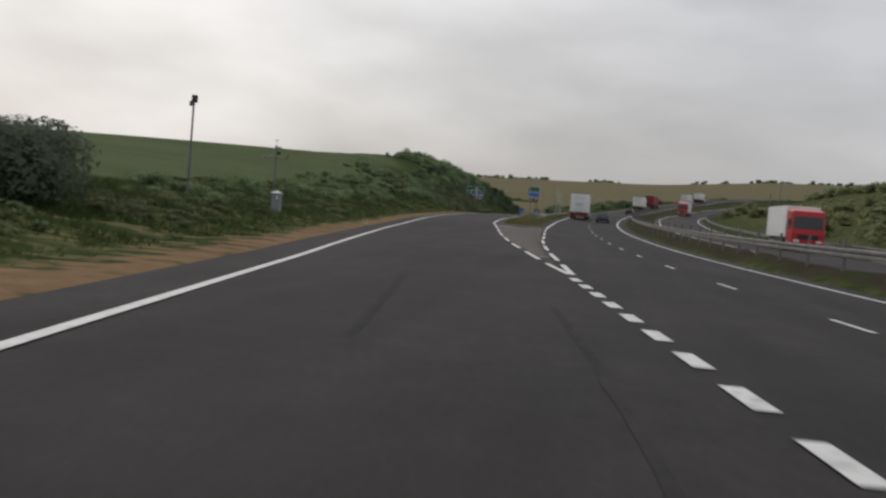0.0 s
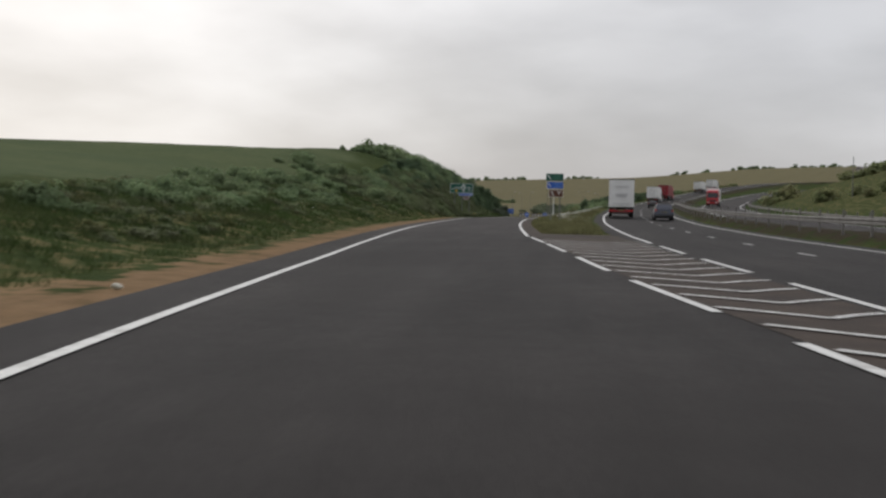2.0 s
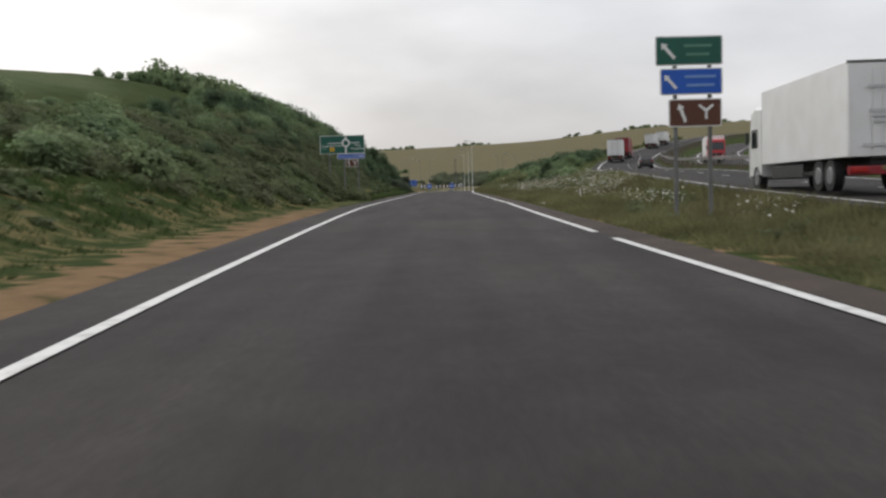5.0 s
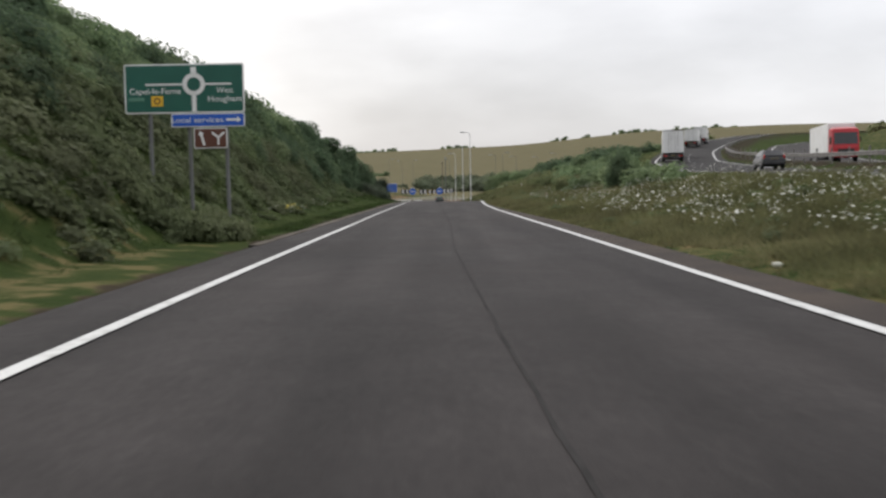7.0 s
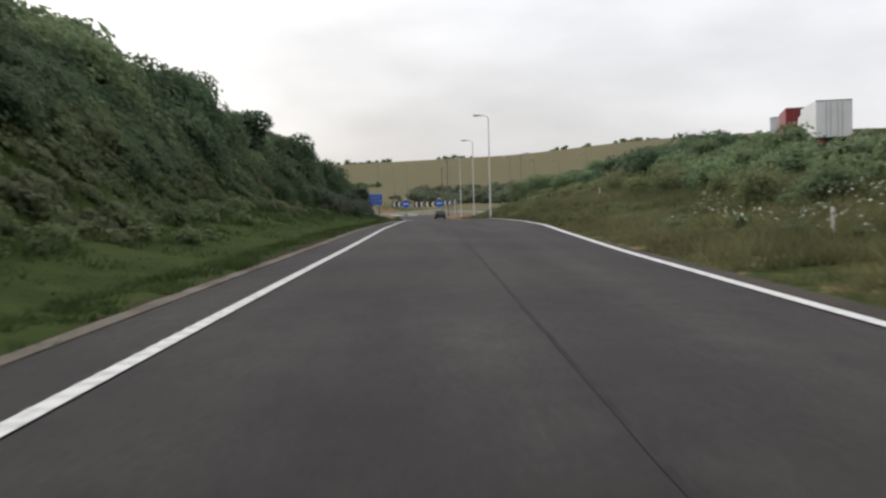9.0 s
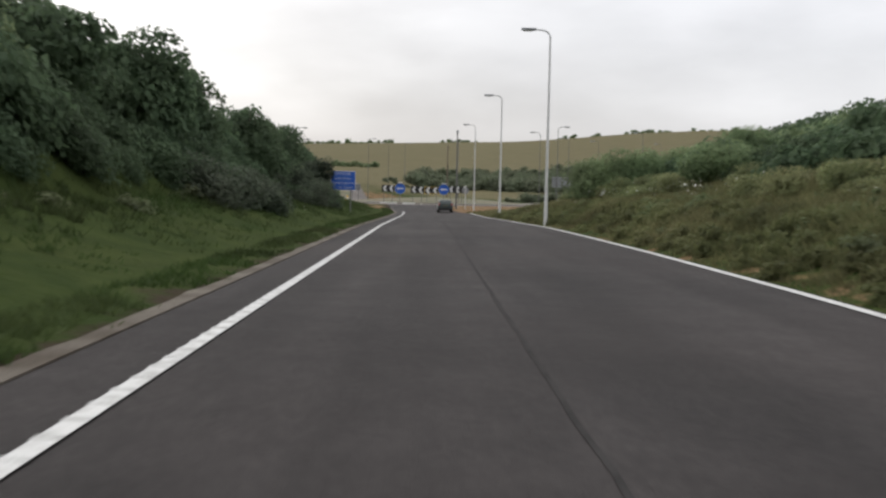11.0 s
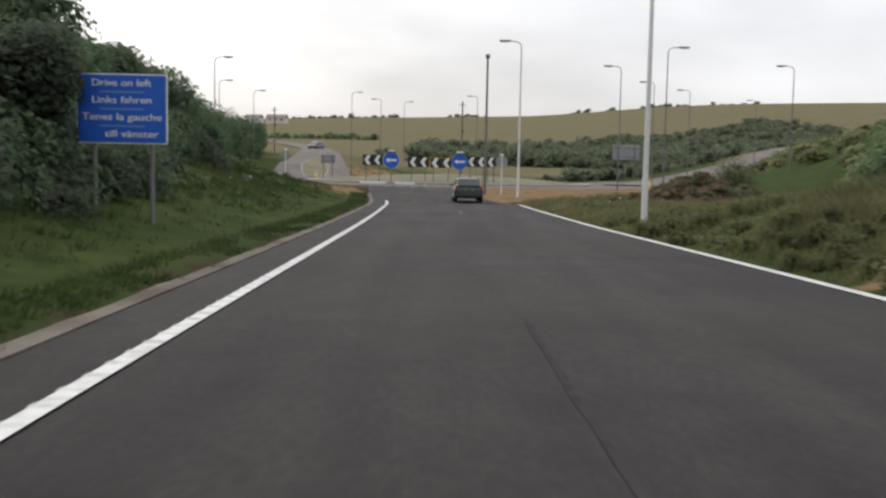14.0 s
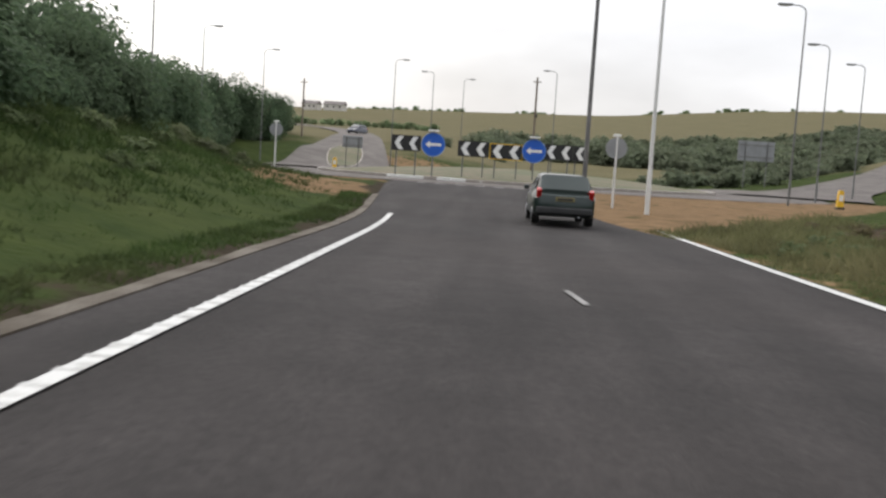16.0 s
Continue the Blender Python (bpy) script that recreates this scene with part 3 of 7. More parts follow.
def land(x, y):
    """Height of the ground."""
    x, y = np.atleast_1d(np.asarray(x, float)), np.atleast_1d(np.asarray(y, float))
    yc = np.clip(y, -185, 240)
    s = slip_z(yc)
    xl, xr = slip_l(yc) - 1.9, edge_r(yc) + 0.15
    um, zm = beside(MAIN, MAIN_N, x, y)
    uo, zo = beside(OPP, OPP_N, x, y)
    k, hc, w0 = np.interp(y, BANK_Y, BANK_K), np.interp(y, BANK_Y, BANK_H), np.interp(y, BANK_Y, BANK_W)
    dl = np.maximum(0, xl - x)
    e = np.maximum(0, dl - w0)
    left = s + hc * (1 - np.exp(-k * e / hc)) + 0.012 * np.minimum(e, 60) * smooth01(-y, -60, 60) + np.interp(y, BANK_Y, BANK_G) * (np.sqrt(np.minimum(dl, w0) ** 2 + 0.5) - 0.707)
    cap = np.interp(y, [-40, 0, 50, 90], [7.6, 8.3, 9.6, 10.4])
    left = left - np.maximum(0, left - cap) * smooth01(e, 14, 34)
    dr = np.maximum(0, x - xr)
    dm = np.maximum(0, -5.0 - um)
    shelf = np.interp(y, [182, 200, 212, 236], [0.0, 6.5, 13.0, 15.0])
    up = np.maximum(0, dr - shelf)
    t = up / (up + dm + 1e-6)
    ease = 0.6 * smooth01(y, -45, -20)
    t = t * t * (3 - 2 * t) * ease + t * (1 - ease)
    swell = (0.7 * smooth01(y, 95, 125) * (1 - smooth01(y, 175, 205)) - 0.25) * smooth01(y, -45, -20)
    kick = np.interp(y, [95, 115, 150, 175, 190, 205, 214], [0, 0.45, 0.7, 0.5, 0.3, 0.12, 0.0]) * smooth01(dr, 0.0, 2.4) * (1 - smooth01(um, -9, -5.5))
    mid = s + kick + (zm - s) * t + swell * np.sin(np.pi * np.clip(t, 0, 1)) * smooth01(dr + dm, 1, 8)
    d1, d2 = np.maximum(0, um - 5.0), np.maximum(0, -5.0 - uo)
    t2 = d1 / (d1 + d2 + 1e-6)
    med = zm + (zo - zm) * t2 + 1.2 * np.sin(np.pi * np.clip(t2, 0, 1)) * smooth01(d1 + d2, 4, 14) + 0.38 * smooth01(um, 5.0, 5.6) * (1 - smooth01(uo, -6.0, -5.0)) * (1 - smooth01(y, 120, 200))
    d3 = np.maximum(0, uo - 5.0)
    rise = zo + 27 * (1 - np.exp(-np.interp(y, [0, 120, 260], [0.14, 0.24, 0.36]) * np.maximum(0, d3 - 3) / 27)) + 0.02 * np.minimum(d3, 500)
    z = np.where(x < xl, left, np.where(dr <= 0, s, np.where(um < -5.0, mid, np.where(um <= 5.0, zm, np.where(uo < -5.0, med, np.where(uo <= 5.0, zo, rise))))))
    one = s + (zm - s) * smooth01(um, -8.5, -1.0)
    wn_ = (1 - smooth01(y, -56, -44)) * (x > xl) * (um < 5.0)
    z = z * (1 - wn_) + one * wn_
    near_main = np.exp(-(np.maximum(0, np.minimum(np.abs(um), np.abs(uo)) - 6) / 22.0) ** 2)
    far = 0.5 + 66 * (0.35 * smooth01(y, 292, 1400) + 0.65 * np.clip((y - 300) / 1100, 0, 1)) + 0.030 * np.clip(x, -420, 420) * smooth01(y, 320, 900) + 2.8 * smooth01(y, 280, 320) * (1 - smooth01(x, -14, 4)) * (1 - smooth01(y, 340, 560)) + 11 * smooth01(x, 90, 330) * smooth01(y, 300, 760) + 4.5 * np.exp(-((x + 86) / 70.0) ** 2 - ((y - 690) / 110.0) ** 2)
    wf = smooth01(y, 255, 330) * (1 - near_main) * (1 - smooth01(uo, 0, 60))
    z = z * (1 - wf) + far * wf
    rd = np.hypot(x - ISLAND[0], y - ISLAND[1])
    wr = (1 - smooth01(rd, 26, 38)) * (1 - near_main)
    z = z * (1 - wr) + RING_Z * wr
    u, zl = beside(LANE_RIGHT, LANE_RIGHT_N, x, y)
    wl = (1 - smooth01(np.abs(u), 4.5, 15.0)) * (y > 258) * (1 - smooth01(x, 84, 98))
    return z * (1 - wl) + zl * wl


def land1(x, y):
    return float(land(x, y)[0])


def spaced(lo, hi, a, b, fine, coarse):
    """Grid lines: fine from a to b, ever wider out to lo and hi."""
    v = list(np.arange(a, b, fine))
    p, st = a, fine
    while p > lo:
        st = min(st * 1.18, coarse)
        p -= st
        v.insert(0, p)
    p, st = v[-1], fine
    while p < hi:
        st = min(st * 1.18, coarse)
        p += st
        v.append(p)
    return np.array(v)


def build_ground():
    gx = spaced(-1500, 1800, -34, 62, 0.75, 90)
    gy = spaced(-420, 3200, -160, 300, 1.25, 110)
    X, Y = np.meshgrid(gx, gy)
    Z = land(X.ravel(), Y.ravel()).reshape(X.shape)
    um, _ = beside(MAIN, MAIN_N, X.ravel(), Y.ravel())
    uo, _ = beside(OPP, OPP_N, X.ravel(), Y.ravel())
    um, uo = um.reshape(X.shape), uo.reshape(X.shape)
    yc = np.clip(Y, -185, 240)
    xl, xr = slip_l(yc), slip_r(yc)
    dl, dr = xl - X, X - xr
    rd = np.hypot(X - ISLAND[0], Y - ISLAND[1])
    paved = ((dl < 1.2) & (X < edge_r(yc)) & (Y < 243)) | (np.abs(um) < 4.7) | (np.abs(uo) < 4.6) | ((dl < 0) & (um < 0) & (Y < -52)) | ((rd > R_IN - 0.1) & (rd < R_OUT))
    rough = np.array([noise.noise((x * 0.35, y * 0.35, 0.0)) for x, y in zip(X.ravel(), Y.ravel())]).reshape(X.shape)
    Z = Z - 0.10 * paved + np.where(paved, 0, 0.10 * rough * np.clip(np.minimum(np.maximum(dl, dr) - 1.5, 4) / 4, 0, 1))
    ny, nx = X.shape
    i = (np.arange(ny - 1)[:, None] * nx + np.arange(nx - 1)[None, :]).ravel()
    faces = np.stack([i, i + 1, i + nx + 1, i + nx], 1)
    ob = mesh_object("ground", np.stack([X.ravel(), Y.ravel(), Z.ravel()], 1).tolist(), faces.tolist(), M_GROUND, smooth=True)
    soil = smooth01(-dl, -3.9, -1.5) * (dl > 0) * (1 - smooth01(Y, 5, 30)) * (Y < 238)
    mud = smooth01(-dl, -1.75, -1.15) * (dl > 0) * smooth01(Y, 5, 30) * (Y < 238)
    mud = np.maximum(mud, 0.75 * smooth01(um, 4.6, 5.4) * (1 - smooth01(um, 7.5, 10.5)) * (Y < 330))
    er = X - edge_r(yc)
    soil = np.maximum(soil, (1 - smooth01(np.abs(rd - 25.6), 0.5, 3.5)) * 0.75 * (Y < 262))
    corner = smooth01(Y - 216.5 - 1.5 * np.maximum(0, X - 5.5), -1.5, 1.5) * (1 - smooth01(X, 24, 32)) * (X > 1.5) * (Y < 262)
    soil = np.maximum(soil, 0.98 * corner)
    soil = np.maximum(soil, 0.95 * (1 - smooth01(np.hypot(X + 7.6, (Y - 228) * 0.5), 1.8, 4.5)))
    soil = np.maximum(soil, 0.8 * (1 - smooth01(np.hypot((X + 10.0) * 0.8, (Y - 291) * 0.5), 4, 8)))
    soil = np.maximum(soil, np.interp(Y, [60, 110, 205, 213], [0.3, 0.3, 0.3, 0.6]) * (1 - smooth01(er, 0.2, 0.9)) * (er > 0) * (Y > -56) * (Y < 238))
    dry = np.where(dr > 0, np.interp(Y, [80, 110, 190, 205], [0.45, 0.3, 0.25, 0.25]) * (1 - smooth01(dr, 2.0, 9.0)) * (Y < 238), np.interp(Y, [-60, -20, 30, 60], [0.42, 0.5, 0.4, 0.0]) * (1 - smooth01(dl, np.interp(Y, [-30, 10], [8.0, 4.0]), np.interp(Y, [-30, 10], [22.0, 7.0]))))
    dry = np.maximum(dry, 0.35 * (1 - smooth01(np.abs(um) - 5, 0.0, 4.0)))
    hay = smooth01(Y, 285, 330) * 0.95 * (1 - smooth01(um, -14, 6))
    field = smooth01(dl, 11, 22) * (1 - smooth01(Y, 20, 60))
    field = np.maximum(field, smooth01(uo, 8, 40) * 0.2)
    dry = np.maximum(dry, 0.42 * smooth01(uo, 5, 14) * (1 - smooth01(uo, 140, 260)))
    for nm, arr in (("soil", soil), ("mud", mud), ("dry", dry), ("hay", hay), ("field", field)):
        at = ob.data.attributes.new(nm, "FLOAT", "POINT")
        at.data.foreach_set("value", arr.ravel().astype(np.float32))
    tagged(ob, "grassy cutting, verges and open hay field", "ground", kind="structure")
    return ob


build_ground()


# ---------------------------------------------------------------- roads
def tar_edge(y):
    """How far the asphalt reaches beyond the white line."""
    return np.interp(y, [20, 80, 100, 120, 150, 172, 190, 202, 216], [1.2, 1.0, 0.92, 0.84, 0.84, 0.82, 0.84, 0.84, 0.76])


def strip(name, left, right, mat, across=4, parent=None, lift=0.0):
    """A paved sheet between two lines of plan points, laid on the land."""
    left, right = np.asarray(left), np.asarray(right)
    t = np.linspace(0, 1, across + 1)
    P = left[:, None, :] * (1 - t)[None, :, None] + right[:, None, :] * t[None, :, None]
    X, Y = P[..., 0].ravel(), P[..., 1].ravel()
    Z = land(X, Y) + lift
    n, w = len(left), across + 1
    i = (np.arange(n - 1)[:, None] * w + np.arange(w - 1)[None, :]).ravel()
    return mesh_object(name, np.stack([X, Y, Z], 1).tolist(), np.stack([i, i + 1, i + w + 1, i + w], 1).tolist(), mat, parent, smooth=True)


def offset_line(line, nrm, u, a=0, b=None):
    return (line[:, :2] + nrm * u)[a:b]


ys = np.arange(-188, 243.1, 1.0)
ya, yb = ys[ys <= -50], ys[ys >= -50]
# one sheet from the slip road's edge to the far side of the main carriageway up to the nose
main_r = offset_line(MAIN, MAIN_N, 4.95)
main_l = offset_line(MAIN, MAIN_N, -4.85)
order = np.argsort(main_r[:, 1])
mr_x = np.interp(ya, main_r[order, 1], main_r[order, 0])
slip_road = strip("slip_road", np.stack([slip_l(yb) - tar_edge(yb), yb], 1), np.stack([edge_r(yb), yb], 1), M_ASPHALT, 6)
tagged(slip_road, "worn dark asphalt slip road between white edge lines", "road", kind="structure")
diverge = strip("road", np.stack([slip_l(ya) - 1.25, ya], 1), np.stack([mr_x, ya], 1), M_ASPHALT_NEW, 40)
tagged(diverge, "dark asphalt carriageway where the slip road leaves", "road", kind="structure")
keep = main_r[:, 1] > -51
main_road = strip("main_road", main_l[keep], main_r[keep], M_ASPHALT_NEW, 6)
tagged(main_road, "asphalt dual carriageway climbing the hill", "road", kind="structure")
opp_road = strip("opposite_road", offset_line(OPP, OPP_N, -4.7), offset_line(OPP, OPP_N, 4.7), M_ASPHALT, 6)
tagged(opp_road, "far carriageway of the dual carriageway", "road", kind="structure")


def ring_road():
    a = np.linspace(0, 2 * np.pi, 97)
    o = np.stack([ISLAND[0] + R_OUT * np.cos(a), ISLAND[1] + R_OUT * np.sin(a)], 1)
    i = np.stack([ISLAND[0] + R_IN * np.cos(a), ISLAND[1] + R_IN * np.sin(a)], 1)
    ob = strip("roundabout_road", o, i, M_ASPHALT_OLD, 5, lift=0.012)
    tagged(ob, "pale worn asphalt roundabout carriageway", "road", kind="structure")


ring_road()


def free_road(name, line, half, label):
    n = frame_of(line)
    t = np.linspace(-1, 1, 5)
    w = np.interp(line[:, 1], *half)
    P = line[:, None, :2] + n[:, None, :] * (w[:, None] * t[None, :])[..., None]
    X, Y = P[..., 0].ravel(), P[..., 1].ravel()
    Z = land(X, Y) + 0.14
    i = (np.arange(len(line) - 1)[:, None] * 5 + np.arange(4)[None, :]).ravel()
    ob = mesh_object(name, np.stack([X, Y, Z], 1).tolist(), np.stack([i, i + 1, i + 6, i + 5], 1).tolist(), M_ASPHALT_OLD, smooth=True)
    tagged(ob, label, "road", kind="structure")


free_road("side_road", LANE_LEFT, ([278, 296, 326], [5.6, 4.8, 2.7]), "pale side road leaving the roundabout uphill")
free_road("side_road", LANE_RIGHT, ([262, 275, 300], [6.0, 3.8, 3.4]), "pale side road climbing beyond the soil heap")


def splitter_island(line, i0, i1, half):
    """A kerbed sliver of bare ground between the two lanes of a side road."""
    n = frame_of(line)
    isl = empty("splitter_island", (0, 0, 0))
    tagged(isl, "low kerbed traffic island of bare tan earth", "traffic island", kind="structure")
    k = np.linspace(0, 1, 15)
    c = np.stack([np.interp(i0 + (i1 - i0) * k, np.arange(len(line)), line[:, a]) for a in range(2)], 1)
    w = half * np.sin(np.pi * np.clip(k, 0.04, 0.98)) ** 0.7
    m = n[(i0 + (i1 - i0) * k).astype(int)]
    for name, grow, high, mat in (("kerb", 0.0, 0.19, M_KERB), ("top", -0.1, 0.215, M_ISLAND)):
        a, b = c - m * (w + grow)[:, None], c + m * (w + grow)[:, None]
        rim = np.r_[a, b[::-1]]
        z = land(rim[:, 0], rim[:, 1])
        bm = bmesh.new()
        lo = [bm.verts.new((p[0], p[1], q - 0.1)) for p, q in zip(rim, z)]
        up = [bm.verts.new((p[0], p[1], q + high)) for p, q in zip(rim, z)]
        for i in range(len(rim)):
            j = (i + 1) % len(rim)
            bm.faces.new((lo[i], lo[j], up[j], up[i]))
        for i in range(len(k) - 1):
            j = len(rim) - 1 - i
            bm.faces.new((up[i], up[i + 1], up[j - 1], up[j]))
        part(name, bm, mat, isl)


splitter_island(LANE_LEFT, 6, 19, 1.9)


# ---------------------------------------------------------------- painted lines
def painted(name, pts, width, parent, label="", lift=0.016):
    """A painted stripe along plan points."""
    pts = np.asarray(pts, float)
    t = np.gradient(pts, axis=0)
    t /= np.linalg.norm(t, axis=1)[:, None]
    n = np.stack([t[:, 1], -t[:, 0]], 1) * width / 2
    ob = strip(name, pts - n, pts + n, M_PAINT, 1, parent, lift)
    if label:
        ob["label"] = label
    return ob


def along(fun, y0, y1, step=1.0):
    y = np.arange(y0, y1 + 0.001, step)
    return np.stack([fun(y), y], 1)


hatch_y = np.arange(-116, -49.9, 1.0)
strip("worn_surface", np.stack([slip_r(hatch_y) + 0.2, hatch_y], 1), np.stack([np.maximum(slip_r(hatch_y) + 0.3, np.interp(hatch_y, [-122, -99, -80, -62, -50], [14.1, 12.4, 11.65, 10.9, 10.3]) - 0.15), hatch_y], 1), M_SHOULDER, 14, diverge, 0.008)
edge_y = np.arange(-50, 88.1, 1.0)
strip("worn_surface", np.stack([slip_r(edge_y) + 0.14, edge_y], 1), np.stack([edge_r(edge_y), edge_y], 1), M_SHOULDER, 2, slip_road, 0.008)
lines_y = np.arange(-186, 216.6, 1.0)
lines_w = np.interp(lines_y, [60, 110], [0.175, 0.15])[:, None] / 2 * np.array([1.0, 0.0])
lines_p = np.stack([slip_l(lines_y) + 0.085, lines_y], 1)
strip("edge_line", lines_p - lines_w, lines_p + lines_w, M_PAINT, 1, slip_road, 0.016)
painted("edge_line", along(slip_r, -9.0, 216), 0.175, slip_road)


def line_ribs(y0, y1, step):
    """Raised cross ribs on the left edge line."""
    V, F = [], []
    ry = np.arange(y0, y1, step)
    cx = slip_l(ry) + 0.085
    gz = land(cx, ry)
    for x, y, z in zip(cx, ry, gz):
        k = len(V)
        h = 0.082
        V += [(x - h, y - 0.035, z + 0.017), (x + h, y - 0.035, z + 0.017), (x + h, y - 0.012, z + 0.026), (x - h, y - 0.012, z + 0.026),
              (x - h, y + 0.012, z + 0.026), (x + h, y + 0.012, z + 0.026), (x + h, y + 0.035, z + 0.017), (x - h, y + 0.035, z + 0.017)]
        F += [(k, k + 1, k + 2, k + 3), (k + 3, k + 2, k + 5, k + 4), (k + 4, k + 5, k + 6, k + 7), (k, k + 3, k + 4, k + 7), (k + 1, k + 6, k + 5, k + 2)]
    ob = mesh_object("line_ribs", V, F, M_PAINT_RIB, slip_road)
    tagged(ob, "raised worn ribs across the white line", kind="stuff")


line_ribs(52.0, 212.0, 0.42)
painted("edge_line", along(slip_r, -34.2, -11.0), 0.175, slip_road)
painted("edge_line", along(slip_r, -54.6, -35.6), 0.175, slip_road)


def main_at(y, u):
    p = MAIN[:, :2] + MAIN_N * u
    return np.interp(y, p[:, 1], p[:, 0])


for k in range(8):      # broken boundary of the nose, slip side
    y0 = -116.9 + 9.0 * k - (1.9 if k == 7 else 0.0)
    a, b = (-121.2, -116.3) if k == 0 else (y0 - 5.95, y0)
    painted("boundary_dash", along(lambda y: slip_r(y) + 0.1, a, b, (b - a) / 10), 0.165, diverge)
nose_r = curve1([-122.5, -114, -108.1, -99.1, -90.4, -80.3, -71.7, -62, -50], [14.2, 13.55, 13.08, 12.5, 12.05, 11.76, 11.42, 11.14, 10.92], blur=3)
for k in range(7):
    y0 = -117.1 + 9.05 * k
    a, b = (-121.2, -116.4) if k == 0 else (y0 - 5.8, y0)
    painted("boundary_dash", along(nose_r, a, b, (b - a) / 10), 0.165, diverge)
painted("edge_line", np.concatenate([along(nose_r, -60, -51), np.stack([main_at(np.arange(-50, 330, 1.5), -3.95), np.arange(-50, 330, 1.5)], 1)]), 0.18, main_road)
painted("edge_line", np.stack([main_at(np.arange(-186, 330, 1.5), 3.75), np.arange(-186, 330, 1.5)], 1), 0.18, main_road)
for k in range(34):     # dashes between slip lane and main lane before the nose
    y0 = -122.72 - 2.1 * k
    if y0 < -185:
        break
    painted("lane_dash", along(slip_r, y0 - 1.1, y0, 0.55), 0.23, diverge)
for k in range(40):     # lane line of the main carriageway
    y0 = -183.5 + 8.86 * k
    yy = np.linspace(y0, y0 + 2.0, 4)
    painted("lane_dash", np.stack([main_at(yy, 0.22), yy], 1), 0.12, main_road if y0 > -50 else diverge)
painted("edge_line", offset_line(OPP, OPP_N, -3.7, 40, 330), 0.18, opp_road)
painted("edge_line", offset_line(OPP, OPP_N, 3.7, 40, 330), 0.18, opp_road)
for k in range(30):     # chevron stripes inside the nose
    yb0 = -111.43 + 2.1 * k
    if yb0 > -57:
        break
    xa, xb = float(slip_r(yb0)) + 0.25, float(nose_r(yb0)) - 0.25
    w = xb - xa
    if w < 0.15:
        continue
    tip = (xa + 0.58 * w, yb0 - 0.2 * min(1.0, w) - 0.45 * w)
    painted("chevron_stripe", [(xa, yb0), ((xa + tip[0]) / 2, (yb0 + tip[1]) / 2), tip], 0.14, diverge, lift=0.03)
    painted("chevron_stripe", [tip, ((xb + tip[0]) / 2, (yb0 + tip[1]) / 2 - 0.1), (xb, yb0 - min(0.36, 0.3 * w))], 0.14, diverge, lift=0.03)
painted("lane_dash", [(1.06, 198.6), (1.0, 199.2), (0.93, 199.8)], 0.08, slip_road, "short worn faded dash").data.materials[0] = M_PAINT_FADED
for k in range(9):      # give-way dashes at the roundabout
    x = -4.2 + 1.05 * k
    painted("give_way_dash", [(x, 239.3), (x + 0.3, 239.32), (x + 0.6, 239.34)], 0.3, slip_road, lift=0.03)


# ---------------------------------------------------------------- kerbs and edging
def edging(name, pts, width, high, mat, label):
    """A low concrete edge along plan points."""
    pts = np.asarray(pts, float)
    t = np.gradient(pts, axis=0)
    t /= np.linalg.norm(t, axis=1)[:, None]
    n = np.stack([t[:, 1], -t[:, 0]], 1) * width / 2
    ragged = np.array([0.8 + 0.55 * noise.noise((0.0, q * 0.55, 2.0)) + 0.3 * noise.noise((0.0, q * 1.9, 6.0)) for q in pts[:, 1]])
    a, b = pts - n * ragged[:, None], pts + n
    za, zb = land(a[:, 0], a[:, 1]), land(b[:, 0], b[:, 1])
    z0 = np.minimum(za, zb)
    rows = [np.c_[a, z0 - 0.15], np.c_[a, z0 + high], np.c_[b, z0 + high], np.c_[b, z0 - 0.15]]
    v = np.stack(rows, 1).reshape(-1, 3)
    f = []
    for i in range(len(pts) - 1):
        for k in range(3):
            f.append((4 * i + k, 4 * i + k + 1, 4 * i + 4 + k + 1, 4 * i + 4 + k))
    ob = mesh_object(name, v.tolist(), f, mat)
    return tagged(ob, label, "kerb", kind="structure")


strip_y = np.arange(40, 226, 0.6)
edging("edge_strip", np.stack([slip_l(strip_y) - tar_edge(strip_y) - 0.06, strip_y], 1), 0.27, 0.02, M_CHANNEL, "dirty pale concrete channel beside the slip road")


